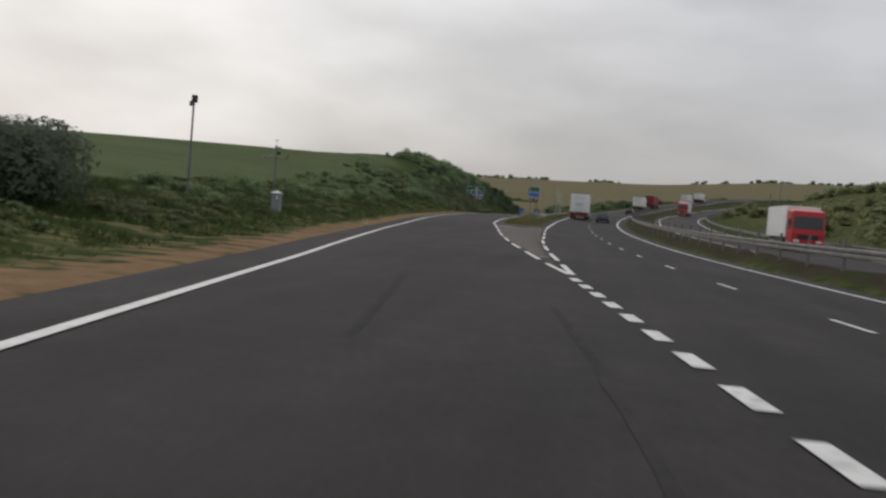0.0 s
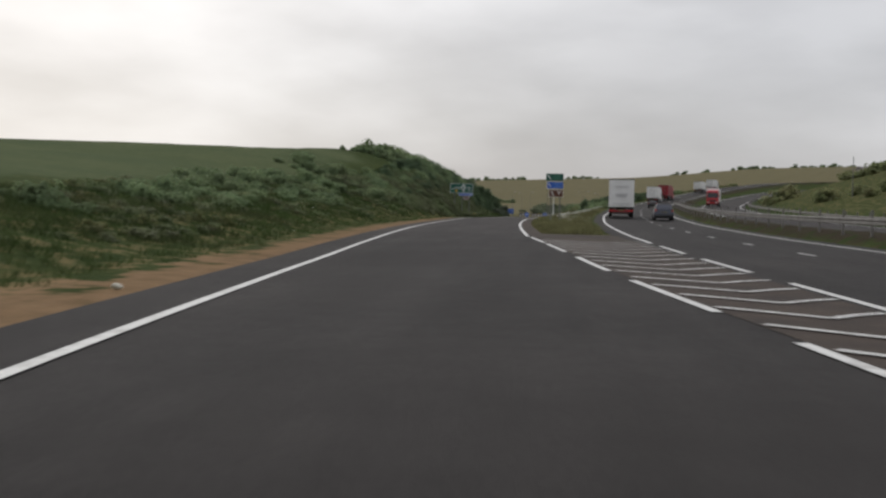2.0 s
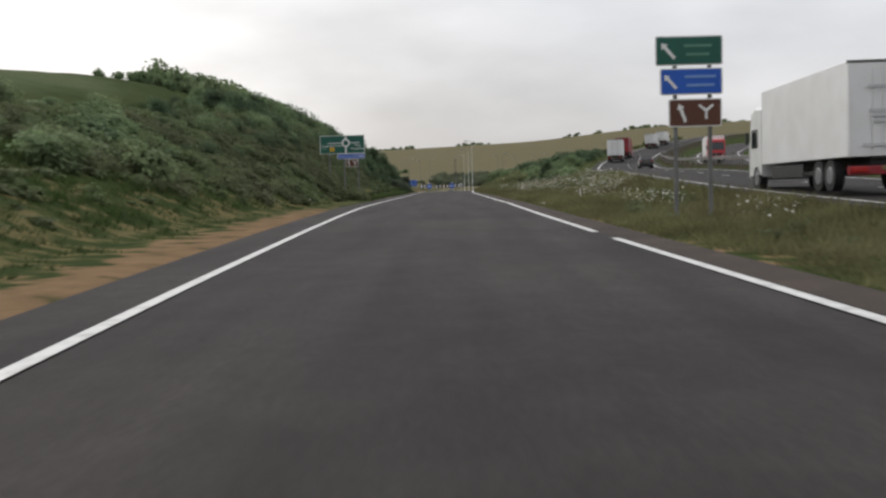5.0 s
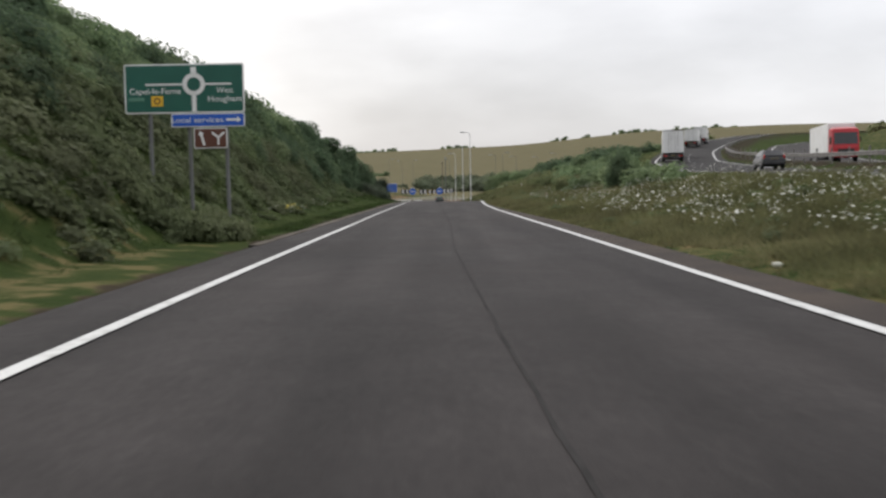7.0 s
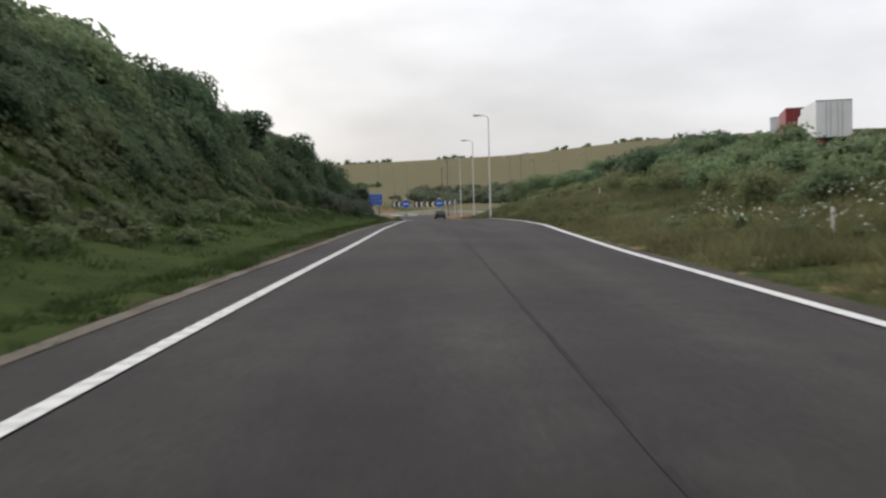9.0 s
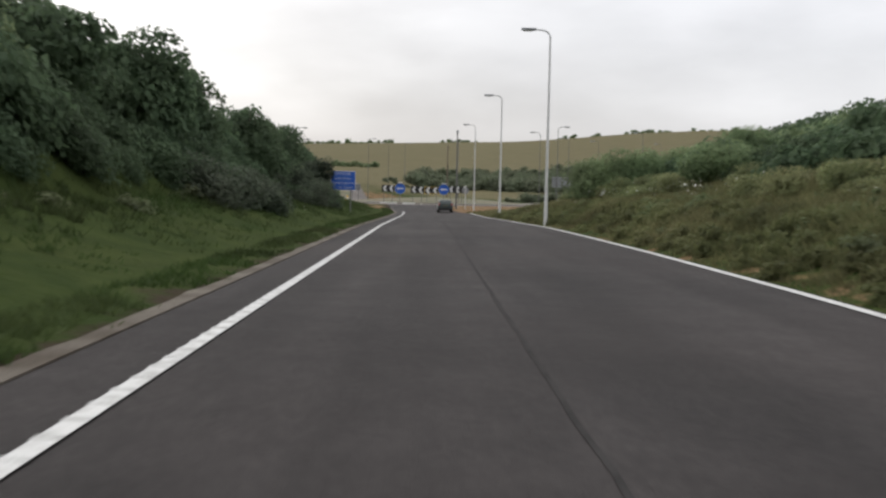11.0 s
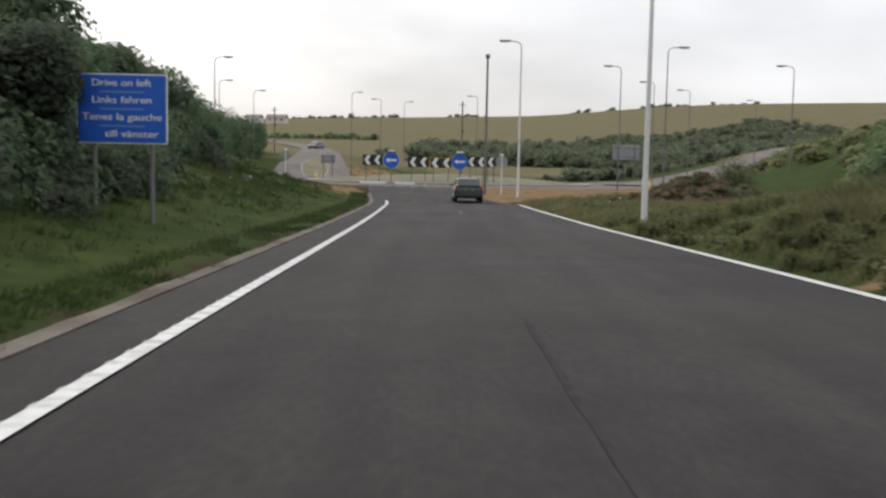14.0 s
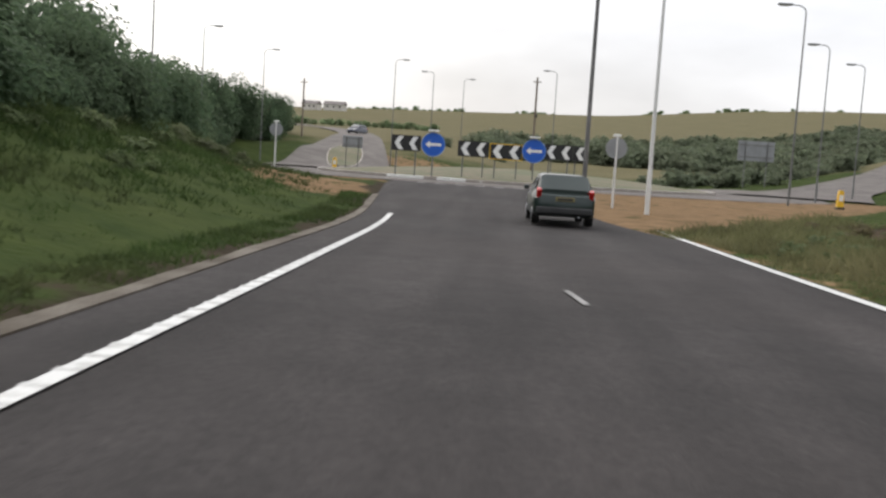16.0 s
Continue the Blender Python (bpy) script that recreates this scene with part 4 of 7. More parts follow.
def island_kerbs():
    """Kerb stones round the island, one by one."""
    isl = empty("roundabout_island", (ISLAND[0], ISLAND[1], RING_Z))
    tagged(isl, "grassy roundabout island ringed by pale kerb stones", "traffic island", kind="structure")
    bm = bmesh.new()
    rings = [(0.0, 1.0), (4, 0.9), (8, 0.7), (11.5, 0.45), (13.8, 0.24), (R_IN - 0.1, 0.14)]
    prev = None
    for r, h in rings:
        cur = [bm.verts.new((r * math.cos(a), r * math.sin(a), h)) for a in np.linspace(0, 2 * math.pi, 72, endpoint=False)] if r else [bm.verts.new((0, 0, h))]
        if prev:
            for i in range(72):
                j = (i + 1) % 72
                if len(prev) == 1:
                    bm.faces.new((prev[0], cur[i], cur[j]))
                else:
                    bm.faces.new((prev[i], cur[i], cur[j], prev[j]))
        prev = cur
    part("mound", bm, M_ISLAND, isl, smooth=True)
    bm = bmesh.new()
    box(bm, (0.95, 0.28, 0.34), (0, 0, 0.0), 0.02)
    stone = bpy.data.meshes.new("kerb_stone")
    bm.to_mesh(stone)
    bm.free()
    stone.materials.append(M_KERB)
    painted_stone = stone.copy()
    painted_stone.materials[0] = M_SIGN_WHITE
    for k in range(100):
        a = 2 * math.pi * k / 100
        px = (R_IN + 0.14) * math.cos(a) + ISLAND[0]
        white = math.sin(a) < 0 and (-6.9 < px < -4.7 or -4.0 < px < -2.2)
        o = new("kerb_stone", painted_stone if white else stone)
        o.parent = isl
        o.matrix_basis = pose((R_IN + 0.14) * math.cos(a), (R_IN + 0.14) * math.sin(a), 0.02 + 0.012 * math.sin(k * 7.3), 0, 0, math.degrees(a) + 90)




# ---------------------------------------------------------------- signs
def panel(thing, name, w, h, at, face, border=0.035, frame_mat=None, r=0.05):
    """A sign plate: backing, pale border and coloured face, facing -y."""
    frame_mat = frame_mat or M_SIGN_WHITE

    def outline(w, h, r):
        pts = []
        for cx, cz, a0 in ((w / 2 - r, h / 2 - r, 0), (-w / 2 + r, h / 2 - r, 90), (-w / 2 + r, -h / 2 + r, 180), (w / 2 - r, -h / 2 + r, 270)):
            for a in (0, 30, 60, 90):
                q = radians(a0 + a)
                pts.append((cx + r * math.cos(q), cz + r * math.sin(q)))
        return pts
    p = part(name, prism(bmesh.new(), outline(w, h, r), 0.03, Matrix.Translation(at)), frame_mat, thing)
    part("face", prism(bmesh.new(), outline(w - 2 * border, h - 2 * border, r * 0.7), 0.012, Matrix.Translation((at[0], at[1] - 0.019, at[2]))), face, p)
    part("backing", prism(bmesh.new(), outline(w * 0.99, h * 0.99, r), 0.02, Matrix.Translation((at[0], at[1] + 0.026, at[2]))), M_SIGN_BACK, p)
    return p


def flat_shape(thing, name, outline, at, mat, depth=0.008):
    bm = bmesh.new()
    prism(bm, outline, depth, Matrix.Translation(at))
    return part(name, bm, mat, thing)


def arrow(size, angle=0.0, shaft=0.16, head=0.42):
    """Outline of an arrow pointing up, turned by an angle (anticlockwise)."""
    s = size / 2
    pts = [(-shaft * s, -s), (shaft * s, -s), (shaft * s, s * (1 - head * 1.3)), (head * s, s * (1 - head * 1.3)), (0, s), (-head * s, s * (1 - head * 1.3)), (-shaft * s, s * (1 - head * 1.3))]
    c, d = math.cos(radians(angle)), math.sin(radians(angle))
    return [(x * c - z * d, x * d + z * c) for x, z in pts]


def bar(w, h):
    return [(-w / 2, -h / 2), (w / 2, -h / 2), (w / 2, h / 2), (-w / 2, h / 2)]


def fork():
    return [(-0.028, -0.2), (0.028, -0.2), (0.028, 0.0), (0.2, 0.14), (0.165, 0.19), (0.0, 0.06), (-0.165, 0.19), (-0.2, 0.14), (-0.028, 0.0)]


def round_bar(r0, r1, n=28):
    bm = bmesh.new()
    v = []
    for y in (-0.004, 0.004):
        v.append([[bm.verts.new((r * math.cos(a), y, r * math.sin(a))) for a in np.linspace(0, 2 * math.pi, n, endpoint=False)] for r in (r0, r1)])
    for i in range(n):
        j = (i + 1) % n
        bm.faces.new((v[0][0][i], v[0][0][j], v[0][1][j], v[0][1][i]))
        bm.faces.new((v[1][0][i], v[1][1][i], v[1][1][j], v[1][0][j]))
        bm.faces.new((v[0][1][i], v[0][1][j], v[1][1][j], v[1][1][i]))
        bm.faces.new((v[0][0][i], v[1][0][i], v[1][0][j], v[0][0][j]))
    return bm


def sign_post(thing, x, y, z0, z1, r=0.055, mat=None):
    return part("post", tube(bmesh.new(), (x, y, z0), (x, y, z1), r), mat or M_POST_GREY, thing, smooth=True)


def exit_sign():
    gx, gy = 6.84, -5.7
    g = land1(gx, gy)
    s = empty("direction_sign", (gx, gy, g), 2.0)
    tagged(s, "three stacked green, blue and brown exit plates with white arrows", "road sign")
    top = 4.68 - g
    h = 0.75
    p = panel(s, "green_plate", 1.74, h, (0.0, 0, top - h / 2), M_SIGN_GREEN)
    flat_shape(p, "arrow", arrow(0.52, 42), (-0.55, -0.03, top - h / 2), M_SIGN_WHITE)
    for w, dz in ((0.72, 0.12), (0.6, -0.1)):
        flat_shape(p, "word_bar", bar(w, 0.07), (0.22, -0.03, top - h / 2 + dz), M_SIGN_GREEN_TEXT)
    z2 = top - h - 0.07 - 0.34
    p = panel(s, "blue_plate", 1.62, 0.68, (0.05, 0, z2), M_SIGN_BLUE)
    flat_shape(p, "arrow", arrow(0.46, 42), (-0.5, -0.03, z2), M_SIGN_WHITE)
    for w, dz in ((0.8, 0.12), (0.72, -0.1)):
        flat_shape(p, "word_bar", bar(w, 0.07), (0.28, -0.03, z2 + dz), M_SIGN_BLUE_TEXT)
    z3 = z2 - 0.34 - 0.1 - 0.36
    p = panel(s, "brown_plate", 1.38, 0.72, (0.14, 0, z3), M_SIGN_BROWN)
    flat_shape(p, "arrow", arrow(0.5, 20), (-0.2, -0.03, z3), M_SIGN_WHITE)
    flat_shape(p, "symbol", fork(), (0.42, -0.03, z3 + 0.03), M_SIGN_WHITE)
    for x in (-0.35, 0.55):
        sign_post(s, x, 0.09, -0.3, top - 0.1)


M_SIGN_GREEN_TEXT = material("pale_green_lettering", (0.10, 0.24, 0.17), (0.09, 0.21, 0.15), 2.0, 0.5)
M_SIGN_BLUE_TEXT = material("pale_blue_lettering", (0.16, 0.28, 0.56), (0.14, 0.25, 0.5), 2.0, 0.5)
exit_sign()


def roundabout_sign():
    cx, cy = -7.5, 44.7
    g = land1(cx, cy)
    s = empty("roundabout_sign", (cx, cy, g), 0.0)
    tagged(s, "green roundabout map sign above blue and brown plates", "road sign")
    w, h, zc = 3.5, 1.44, 4.78 - g
    p = panel(s, "green_plate", w, h, (0, 0, zc), M_SIGN_GREEN, 0.045, r=0.06)
    part("ring", round_bar(0.2, 0.33), M_SIGN_WHITE, p).location = (0.28, -0.031, zc + 0.12)
    flat_shape(p, "stem", bar(0.13, 0.52), (0.28, -0.031, zc - 0.44), M_SIGN_WHITE)
    flat_shape(p, "arm", bar(0.16, 0.2), (0.28, -0.031, zc + 0.52), M_SIGN_WHITE)
    flat_shape(p, "arm", bar(1.1, 0.055), (-0.58, -0.031, zc + 0.12), M_SIGN_WHITE)
    flat_shape(p, "arm", bar(0.8, 0.055), (0.98, -0.031, zc + 0.12), M_SIGN_WHITE)
    words("lettering", "Capel-le-Ferne", 0.24, (-0.85, -0.031, zc - 0.08), M_SIGN_WHITE, p, 1.5)
    flat_shape(p, "word_bar", bar(0.45, 0.1), (-1.4, -0.031, zc - 0.3), M_SIGN_GREEN_TEXT)
    flat_shape(p, "badge", bar(0.34, 0.30), (-0.8, -0.031, zc - 0.36), M_SIGN_YELLOW)
    part("badge_ring", round_bar(0.06, 0.1), M_SIGN_BROWN, p).location = (-0.8, -0.037, zc - 0.36)
    words("lettering", "West", 0.24, (1.18, -0.031, zc - 0.07), M_SIGN_WHITE, p, 0.5)
    words("lettering", "Hougham", 0.24, (1.18, -0.031, zc - 0.32), M_SIGN_WHITE, p, 0.98)
    z2 = zc - h / 2 - 0.21
    p = panel(s, "blue_plate", 2.16, 0.40, (0.66, 0, z2), M_SIGN_BLUE, 0.03)
    words("lettering", "Local services", 0.22, (0.36, -0.03, z2), M_SIGN_WHITE, p, 1.5)
    flat_shape(p, "arrow", arrow(0.44, -90), (1.42, -0.03, z2), M_SIGN_WHITE)
    z3 = z2 - 0.2 - 0.33
    p = panel(s, "brown_plate", 0.98, 0.60, (0.72, 0, z3), M_SIGN_BROWN, 0.03)
    flat_shape(p, "arrow", arrow(0.44, 15), (0.48, -0.03, z3), M_SIGN_WHITE)
    flat_shape(p, "symbol", fork(), (0.95, -0.03, z3), M_SIGN_WHITE)
    for x in (-1.05, 0.1, 1.18):
        sign_post(s, x, 0.09, -0.4, zc + 0.2, 0.06)


roundabout_sign()


def drive_left_sign():
    cx, cy = -6.6, 178.6
    g = land1(cx, cy)
    s = empty("multilingual_road_sign", (cx, cy, g), 0.0)
    tagged(s, "blue sign with white driving reminder in four languages", "road sign")
    w, h, zc = 1.85, 1.42, 2.82 - g
    p = panel(s, "plate", w, h, (0, 0, zc), M_SIGN_BLUE, 0.025, r=0.03)
    for k, (txt, wd, dx) in enumerate((("Drive on left", 1.2, 0.0), ("Links fahren", 1.2, 0.0), ("Tenez la gauche", 1.62, 0.0), ("till vänster", 1.1, 0.2))):
        words("lettering", txt, 0.2, (dx, -0.03, zc + 0.52 - 0.345 * k), M_SIGN_WHITE, p, wd)
        if k < 3:
            flat_shape(p, "rule", bar(0.9, 0.025), (0, -0.03, zc + 0.34 - 0.345 * k), M_SIGN_BLUE_TEXT)
    for x in (-0.6, 0.58):
        sign_post(s, x, 0.08, -0.4, zc + 0.5, 0.05)


drive_left_sign()


def chevron(x, w, h, thick):
    """One left-pointing white chevron."""
    return [(x - w / 2, 0), (x + w / 2 - thick, h / 2), (x + w / 2, h / 2), (x - w / 2 + thick, 0), (x + w / 2, -h / 2), (x + w / 2 - thick, -h / 2)]


def chevron_board(x0, x1, y, zc, h, count, yellow=False):
    w, cx = x1 - x0, (x0 + x1) / 2
    g = land1(cx, y) + 0.1
    s = empty("chevron_board", (cx, y, g))
    tagged(s, "black chevron board with a yellow border" if yellow else "black board with white arrowheads pointing one way", "road sign", group="chevron boards on the island")
    p = panel(s, "plate", w, h, (0, 0, zc - g), M_SIGN_BLACK, 0.05 if yellow else 0.012, M_SIGN_YELLOW if yellow else M_SIGN_BLACK, 0.03)
    step = w / count
    for k in range(count):
        flat_shape(p, "arrowhead", chevron(-w / 2 + step * (k + 0.5), step * 0.62, h * 0.86, step * 0.34), (0, -0.032, zc - g), M_SIGN_WHITE)
    for x in (-w * 0.33, w * 0.33):
        sign_post(s, x, 0.07, -0.5, zc - g + h * 0.4, 0.045)


BY = 252.3
chevron_board(-7.0, -5.05, BY - 0.5, 2.42, 1.02, 2)
chevron_board(-2.6, -0.55, BY, 2.30, 1.02, 2)
chevron_board(-0.48, 1.72, BY, 2.24, 1.05, 2, True)
chevron_board(3.15, 5.05, BY, 2.42, 1.0, 2)
chevron_board(5.1, 6.0, BY + 0.4, 2.42, 1.0, 1)


def keep_left(x, y, zc, r=0.78):
    g = land1(x, y) + 0.1
    s = empty("keep_left_sign", (x, y, g))
    tagged(s, "round blue sign with a white arrow and a lamp on top", "road sign", group="round arrow signs on the island")
    bm = bmesh.new()
    tube(bm, (0, 0.015, zc - g), (0, -0.015, zc - g), r, n=40)
    p = part("disc", bm, M_SIGN_BLUE, s)
    part("rim", round_bar(r * 0.95, r * 1.01, 40), M_SIGN_BLUE_TEXT, p).location = (0, -0.022, zc - g)
    flat_shape(p, "arrow", arrow(r * 1.35, 90, 0.17, 0.45), (0, -0.024, zc - g), M_SIGN_WHITE)
    bm = bmesh.new()
    box(bm, (r * 0.9, 0.22, 0.11), (0, -0.1, zc - g + r + 0.12), 0.03)
    part("lamp_housing", bm, M_SIGN_WHITE, s)
    sign_post(s, 0, 0.07, -0.5, zc - g + r + 0.08, 0.05)


keep_left(-4.2, 251.3, 2.42)
keep_left(2.45, BY - 0.3, 2.40)
island_kerbs()


def grey_disc(x, y, zc):
    g = land1(x, y)
    s = empty("sign_seen_from_behind", (x, y, g))
    tagged(s, "grey back of a round sign on a pale post", "road sign")
    bm = bmesh.new()
    tube(bm, (0, -0.012, zc - g), (0, 0.012, zc - g), 0.42, n=32)
    part("disc", bm, M_SIGN_BACK, s)
    bm = bmesh.new()
    box(bm, (0.3, 0.16, 0.1), (0, 0.05, zc - g + 0.5), 0.02)
    part("lamp_housing", bm, M_SIGN_WHITE, s)
    sign_post(s, 0, -0.05, -0.3, zc - g + 0.45, 0.045, M_LAMP_POST)


grey_disc(4.7, 226.6, 2.28)
grey_disc(-13.9, 248.0, 2.7)


def sign_from_behind(x, y, zc, w, h):
    """A rectangular sign seen from its back, on two posts."""
    g = land1(x, y)
    s = empty("road_sign", (x, y, g), 8)
    tagged(s, "grey back of a rectangular direction sign on two posts", "road sign")
    bm = bmesh.new()
    box(bm, (w, 0.04, h), (0, 0, zc - g), 0.012)
    p = part("plate", bm, M_SIGN_BACK, s)
    for dz in (-h * 0.3, h * 0.3):
        bm = bmesh.new()
        box(bm, (w * 0.92, 0.04, 0.06), (0, -0.04, zc - g + dz), 0.006)
        part("stiffener", bm, M_GALV, p)
    for dx in (-w * 0.3, w * 0.3):
        sign_post(s, dx, -0.09, -0.4, zc - g + h * 0.45, 0.045)


sign_from_behind(24.6, 281.0, 4.2, 3.6, 1.9)
sign_from_behind(-12.3, 269.5, 2.55, 1.7, 1.0)


def bollard(x, y, h=1.0):
    g = land1(x, y)
    s = empty("bollard", (x, y, g), 0)
    tagged(s, "yellow plastic traffic bollard with a white panel", "bollard", group="yellow bollards at the roundabout")
    bm = bmesh.new()
    prism(bm, [(-0.17, 0.12), (0.17, 0.12), (0.15, h * 0.8), (0.09, h), (-0.09, h), (-0.15, h * 0.8)], 0.2)
    part("shell", bm, M_SIGN_YELLOW, s)
    bm = bmesh.new()
    box(bm, (0.2, 0.012, 0.34), (0, -0.107, h * 0.6), 0.0)
    part("panel", bm, M_SIGN_WHITE, s)
    bm = bmesh.new()
    box(bm, (0.42, 0.36, 0.14), (0, 0, 0.05), 0.02)
    part("base", bm, M_PLASTIC, s)


bollard(18.3, 240.0)
bollard(-13.6, 268.6)


# ---------------------------------------------------------------- lamp columns and poles
def street_lamp(at, height, arm=1.3, side=-1, mat=None, label="tall pale street lamp with one short arm", slim=1.0):
    mat = mat or M_LAMP_POST
    x, y = at
    g = land1(x, y)
    s = empty("street_lamp", (x, y, g))
    tagged(s, label, "street lamp", group="street lamps round the junction")
    bm = bmesh.new()
    tube(bm, (0, 0, -0.3), (0, 0, 1.6), slim * 0.095, slim * 0.088, 12)
    tube(bm, (0, 0, 1.6), (0, 0, height - 0.35), slim * 0.078, slim * 0.048, 12)
    part("column", bm, mat, s, smooth=True)
    bm = bmesh.new()
    p = Vector((0, 0, height - 0.38))
    for k in range(6):
        a = math.pi / 2 * (k + 1) / 6
        q = Vector((side * 0.45 * (1 - math.cos(a)), 0, height - 0.38 + 0.38 * math.sin(a)))
        tube(bm, p, q, slim * 0.045, slim * 0.042, 8)
        p = q
    tube(bm, p, (side * arm * 0.6, 0, height + 0.02), slim * 0.042, slim * 0.04, 8)
    part("bracket", bm, mat, s, smooth=True)
    bm = bmesh.new()
    box(bm, (0.78, 0.26, 0.12), (side * (arm * 0.6 + 0.33), 0, height + 0.03), 0.045)
    part("lantern", bm, M_SIGN_BACK, s)
    bm = bmesh.new()
    box(bm, (0.5, 0.2, 0.05), (side * (arm * 0.6 + 0.36), 0, height - 0.045), 0.02)
    part("diffuser", bm, M_CLEAR_LIGHT, s)
    bm = bmesh.new()
    box(bm, (0.11, 0.02, 0.6), (0, -0.092, 0.75), 0.004)
    part("access_door", bm, mat, s)


street_lamp((5.85, 155.6), 10.0)
street_lamp((5.85, 186.0), 10.1)
street_lamp((5.65, 223.9), 10.5)
far = "tall grey street lamp at the roundabout"
for (x, y), top, sd in (((-18.1, 237.5), 10.4, 1), ((-23.3, 262.5), 10.7, 1), ((-22.8, 279.8), 11.0, 1), ((-11.5, 292.0), 12.0, 1), ((-8.0, 302.0), 11.8, -1), ((-5.0, 318.0), 12.6, 1), ((6.0, 294.0), 11.9, -1),
                        ((15.6, 240.0), 10.6, -1), ((16.2, 226.4), 10.5, 1), ((21.8, 254.5), 10.7, -1), ((28.6, 266.4), 11.0, -1), ((29.6, 238.2), 10.7, -1), ((47.5, 300.0), 12.6, -1)):
    h = top - land1(x, y)
    street_lamp((x, y), h, 1.3, sd, M_POST_GREY, far, 0.72)


def plain_pole(x, y, h, r, mat, name, label, bits=True):
    g = land1(x, y)
    s = empty(name, (x, y, g))
    tagged(s, label, "pole")
    part("shaft", tube(bmesh.new(), (0, 0, -0.4), (0, 0, h), r, r * 0.7, 10), mat, s, smooth=True)
    if bits:
        bm = bmesh.new()
        box(bm, (0.9, 0.1, 0.1), (0, -0.12, h - 0.5), 0.01)
        part("crossarm", bm, mat, s)
        bm = bmesh.new()
        box(bm, (0.22, 0.2, 0.34), (0.12, -0.14, h * 0.62), 0.03)
        part("junction_box", bm, M_PLASTIC, s)


plain_pole(3.9, 294.0, 11.0, 0.15, M_WOOD, "telegraph_pole", "dark wooden telegraph pole behind the roundabout")
plain_pole(-25.5, 312.0, 7.5, 0.13, M_WOOD, "telegraph_pole", "weathered wooden telegraph pole by the side road")


plain_pole(55.0, 62.5, 6.6, 0.08, M_POST_GREY, "lighting_column", "slim grey pole beside the far carriageway", False)
plain_pole(42.2, 4.0, 5.6, 0.07, M_POST_GREY, "lighting_column", "slim grey pole beside the far carriageway", False)


def camera_column(x, y, h):
    g = land1(x, y)
    s = empty("mast", (x, y, g))
    tagged(s, "tall dark steel mast with a small head", "mast")
    part("shaft", tube(bmesh.new(), (0, 0, -0.4), (0, 0, h), 0.1, 0.07, 12), M_DARK_POST, s, smooth=True)
    bm = bmesh.new()
    tube(bm, (0, 0, h), (0, 0, h + 0.3), 0.16, 0.13, 12)
    box(bm, (0.3, 0.4, 0.2), (0.0, -0.12, h + 0.18), 0.04)
    part("head", bm, M_SIGN_BACK, s)


camera_column(3.55, 226.8, 9.6)


def weather_mast(x, y, h):
    g = land1(x, y)
    s = empty("weather_mast", (x, y, g), -8)
    tagged(s, "slim grey weather mast with a crossbar and instruments", "weather mast")
    part("pole", tube(bmesh.new(), (0, 0, -0.3), (0, 0, h - 0.35), 0.055, 0.045, 10), M_DARK_POST, s, smooth=True)
    part("spike", tube(bmesh.new(), (0, 0, h - 0.35), (0, 0, h), 0.014), M_DARK_POST, s)
    part("crossbar", tube(bmesh.new(), (-0.85, 0, h * 0.745), (0.78, 0, h * 0.735), 0.025), M_DARK_POST, s)
    bm = bmesh.new()
    tube(bm, (0.78, 0, h * 0.735), (0.78, 0, h * 0.735 + 0.26), 0.05, 0.055, 12)
    part("rain_gauge", bm, M_DARK_POST, s)
    bm = bmesh.new()
    tube(bm, (-0.85, 0, h * 0.745), (-0.85, 0, h * 0.745 + 0.16), 0.03, 0.04, 10)
    tube(bm, (-0.6, 0, h * 0.745 + 0.02), (-0.25, 0, h * 0.745 + 0.16), 0.012, 0.03, 8)
    part("sensor", bm, M_SIGN_BACK, s)
    bm = bmesh.new()
    bmesh.ops.create_uvsphere(bm, u_segments=14, v_segments=8, radius=0.12, matrix=Matrix.Translation((0.2, -0.03, h * 0.82)))
    part("camera_dome", bm, M_PLASTIC, s, smooth=True)
    bm = bmesh.new()
    box(bm, (0.34, 0.12, 0.12), (0.16, -0.02, h * 0.89), 0.03)
    tube(bm, (-0.14, 0, h * 0.89), (-0.08, 0, h * 0.89 + 0.1), 0.03, 0.03)
    part("housing", bm, M_SIGN_BACK, s)
    bm = bmesh.new()
    for a in (0, 120, 240):
        q = Vector((0.1 * math.cos(radians(a)), 0.1 * math.sin(radians(a)), h - 0.02))
        tube(bm, (0, 0, h - 0.02), q, 0.008)
        bmesh.ops.create_uvsphere(bm, u_segments=8, v_segments=6, radius=0.03, matrix=Matrix.Translation(q))
    part("wind_cups", bm, M_DARK_POST, s)


weather_mast(-4.45, -90.4, 4.3)


def cabinet(x, y):
    g = land1(x, y)
    s = empty("roadside_cabinet", (x, y, g), -10)
    tagged(s, "grey roadside equipment cabinet with a pointed roof", "cabinet")
    bm = bmesh.new()
    box(bm, (0.5, 0.42, 1.3), (0, 0, 0.5), 0.015)
    part("body", bm, M_BOX_GREY, s)
    bm = bmesh.new()
    bmesh.ops.create_cone(bm, cap_ends=True, segments=4, radius1=0.43, radius2=0.03, depth=0.17, matrix=Matrix.Translation((0, 0, 1.22)) @ Matrix.Rotation(radians(45), 4, "Z"))
    part("roof", bm, M_SIGN_BACK, s)
    bm = bmesh.new()
    box(bm, (0.43, 0.02, 1.0), (0, -0.216, 0.58), 0.005)
    part("door", bm, M_BOX_GREY, s)
    bm = bmesh.new()
    box(bm, (0.08, 0.012, 0.24), (0.14, -0.232, 0.9), 0.0)
    part("label_plate", bm, M_SIGN_WHITE, s)


cabinet(-3.95, -91.2)


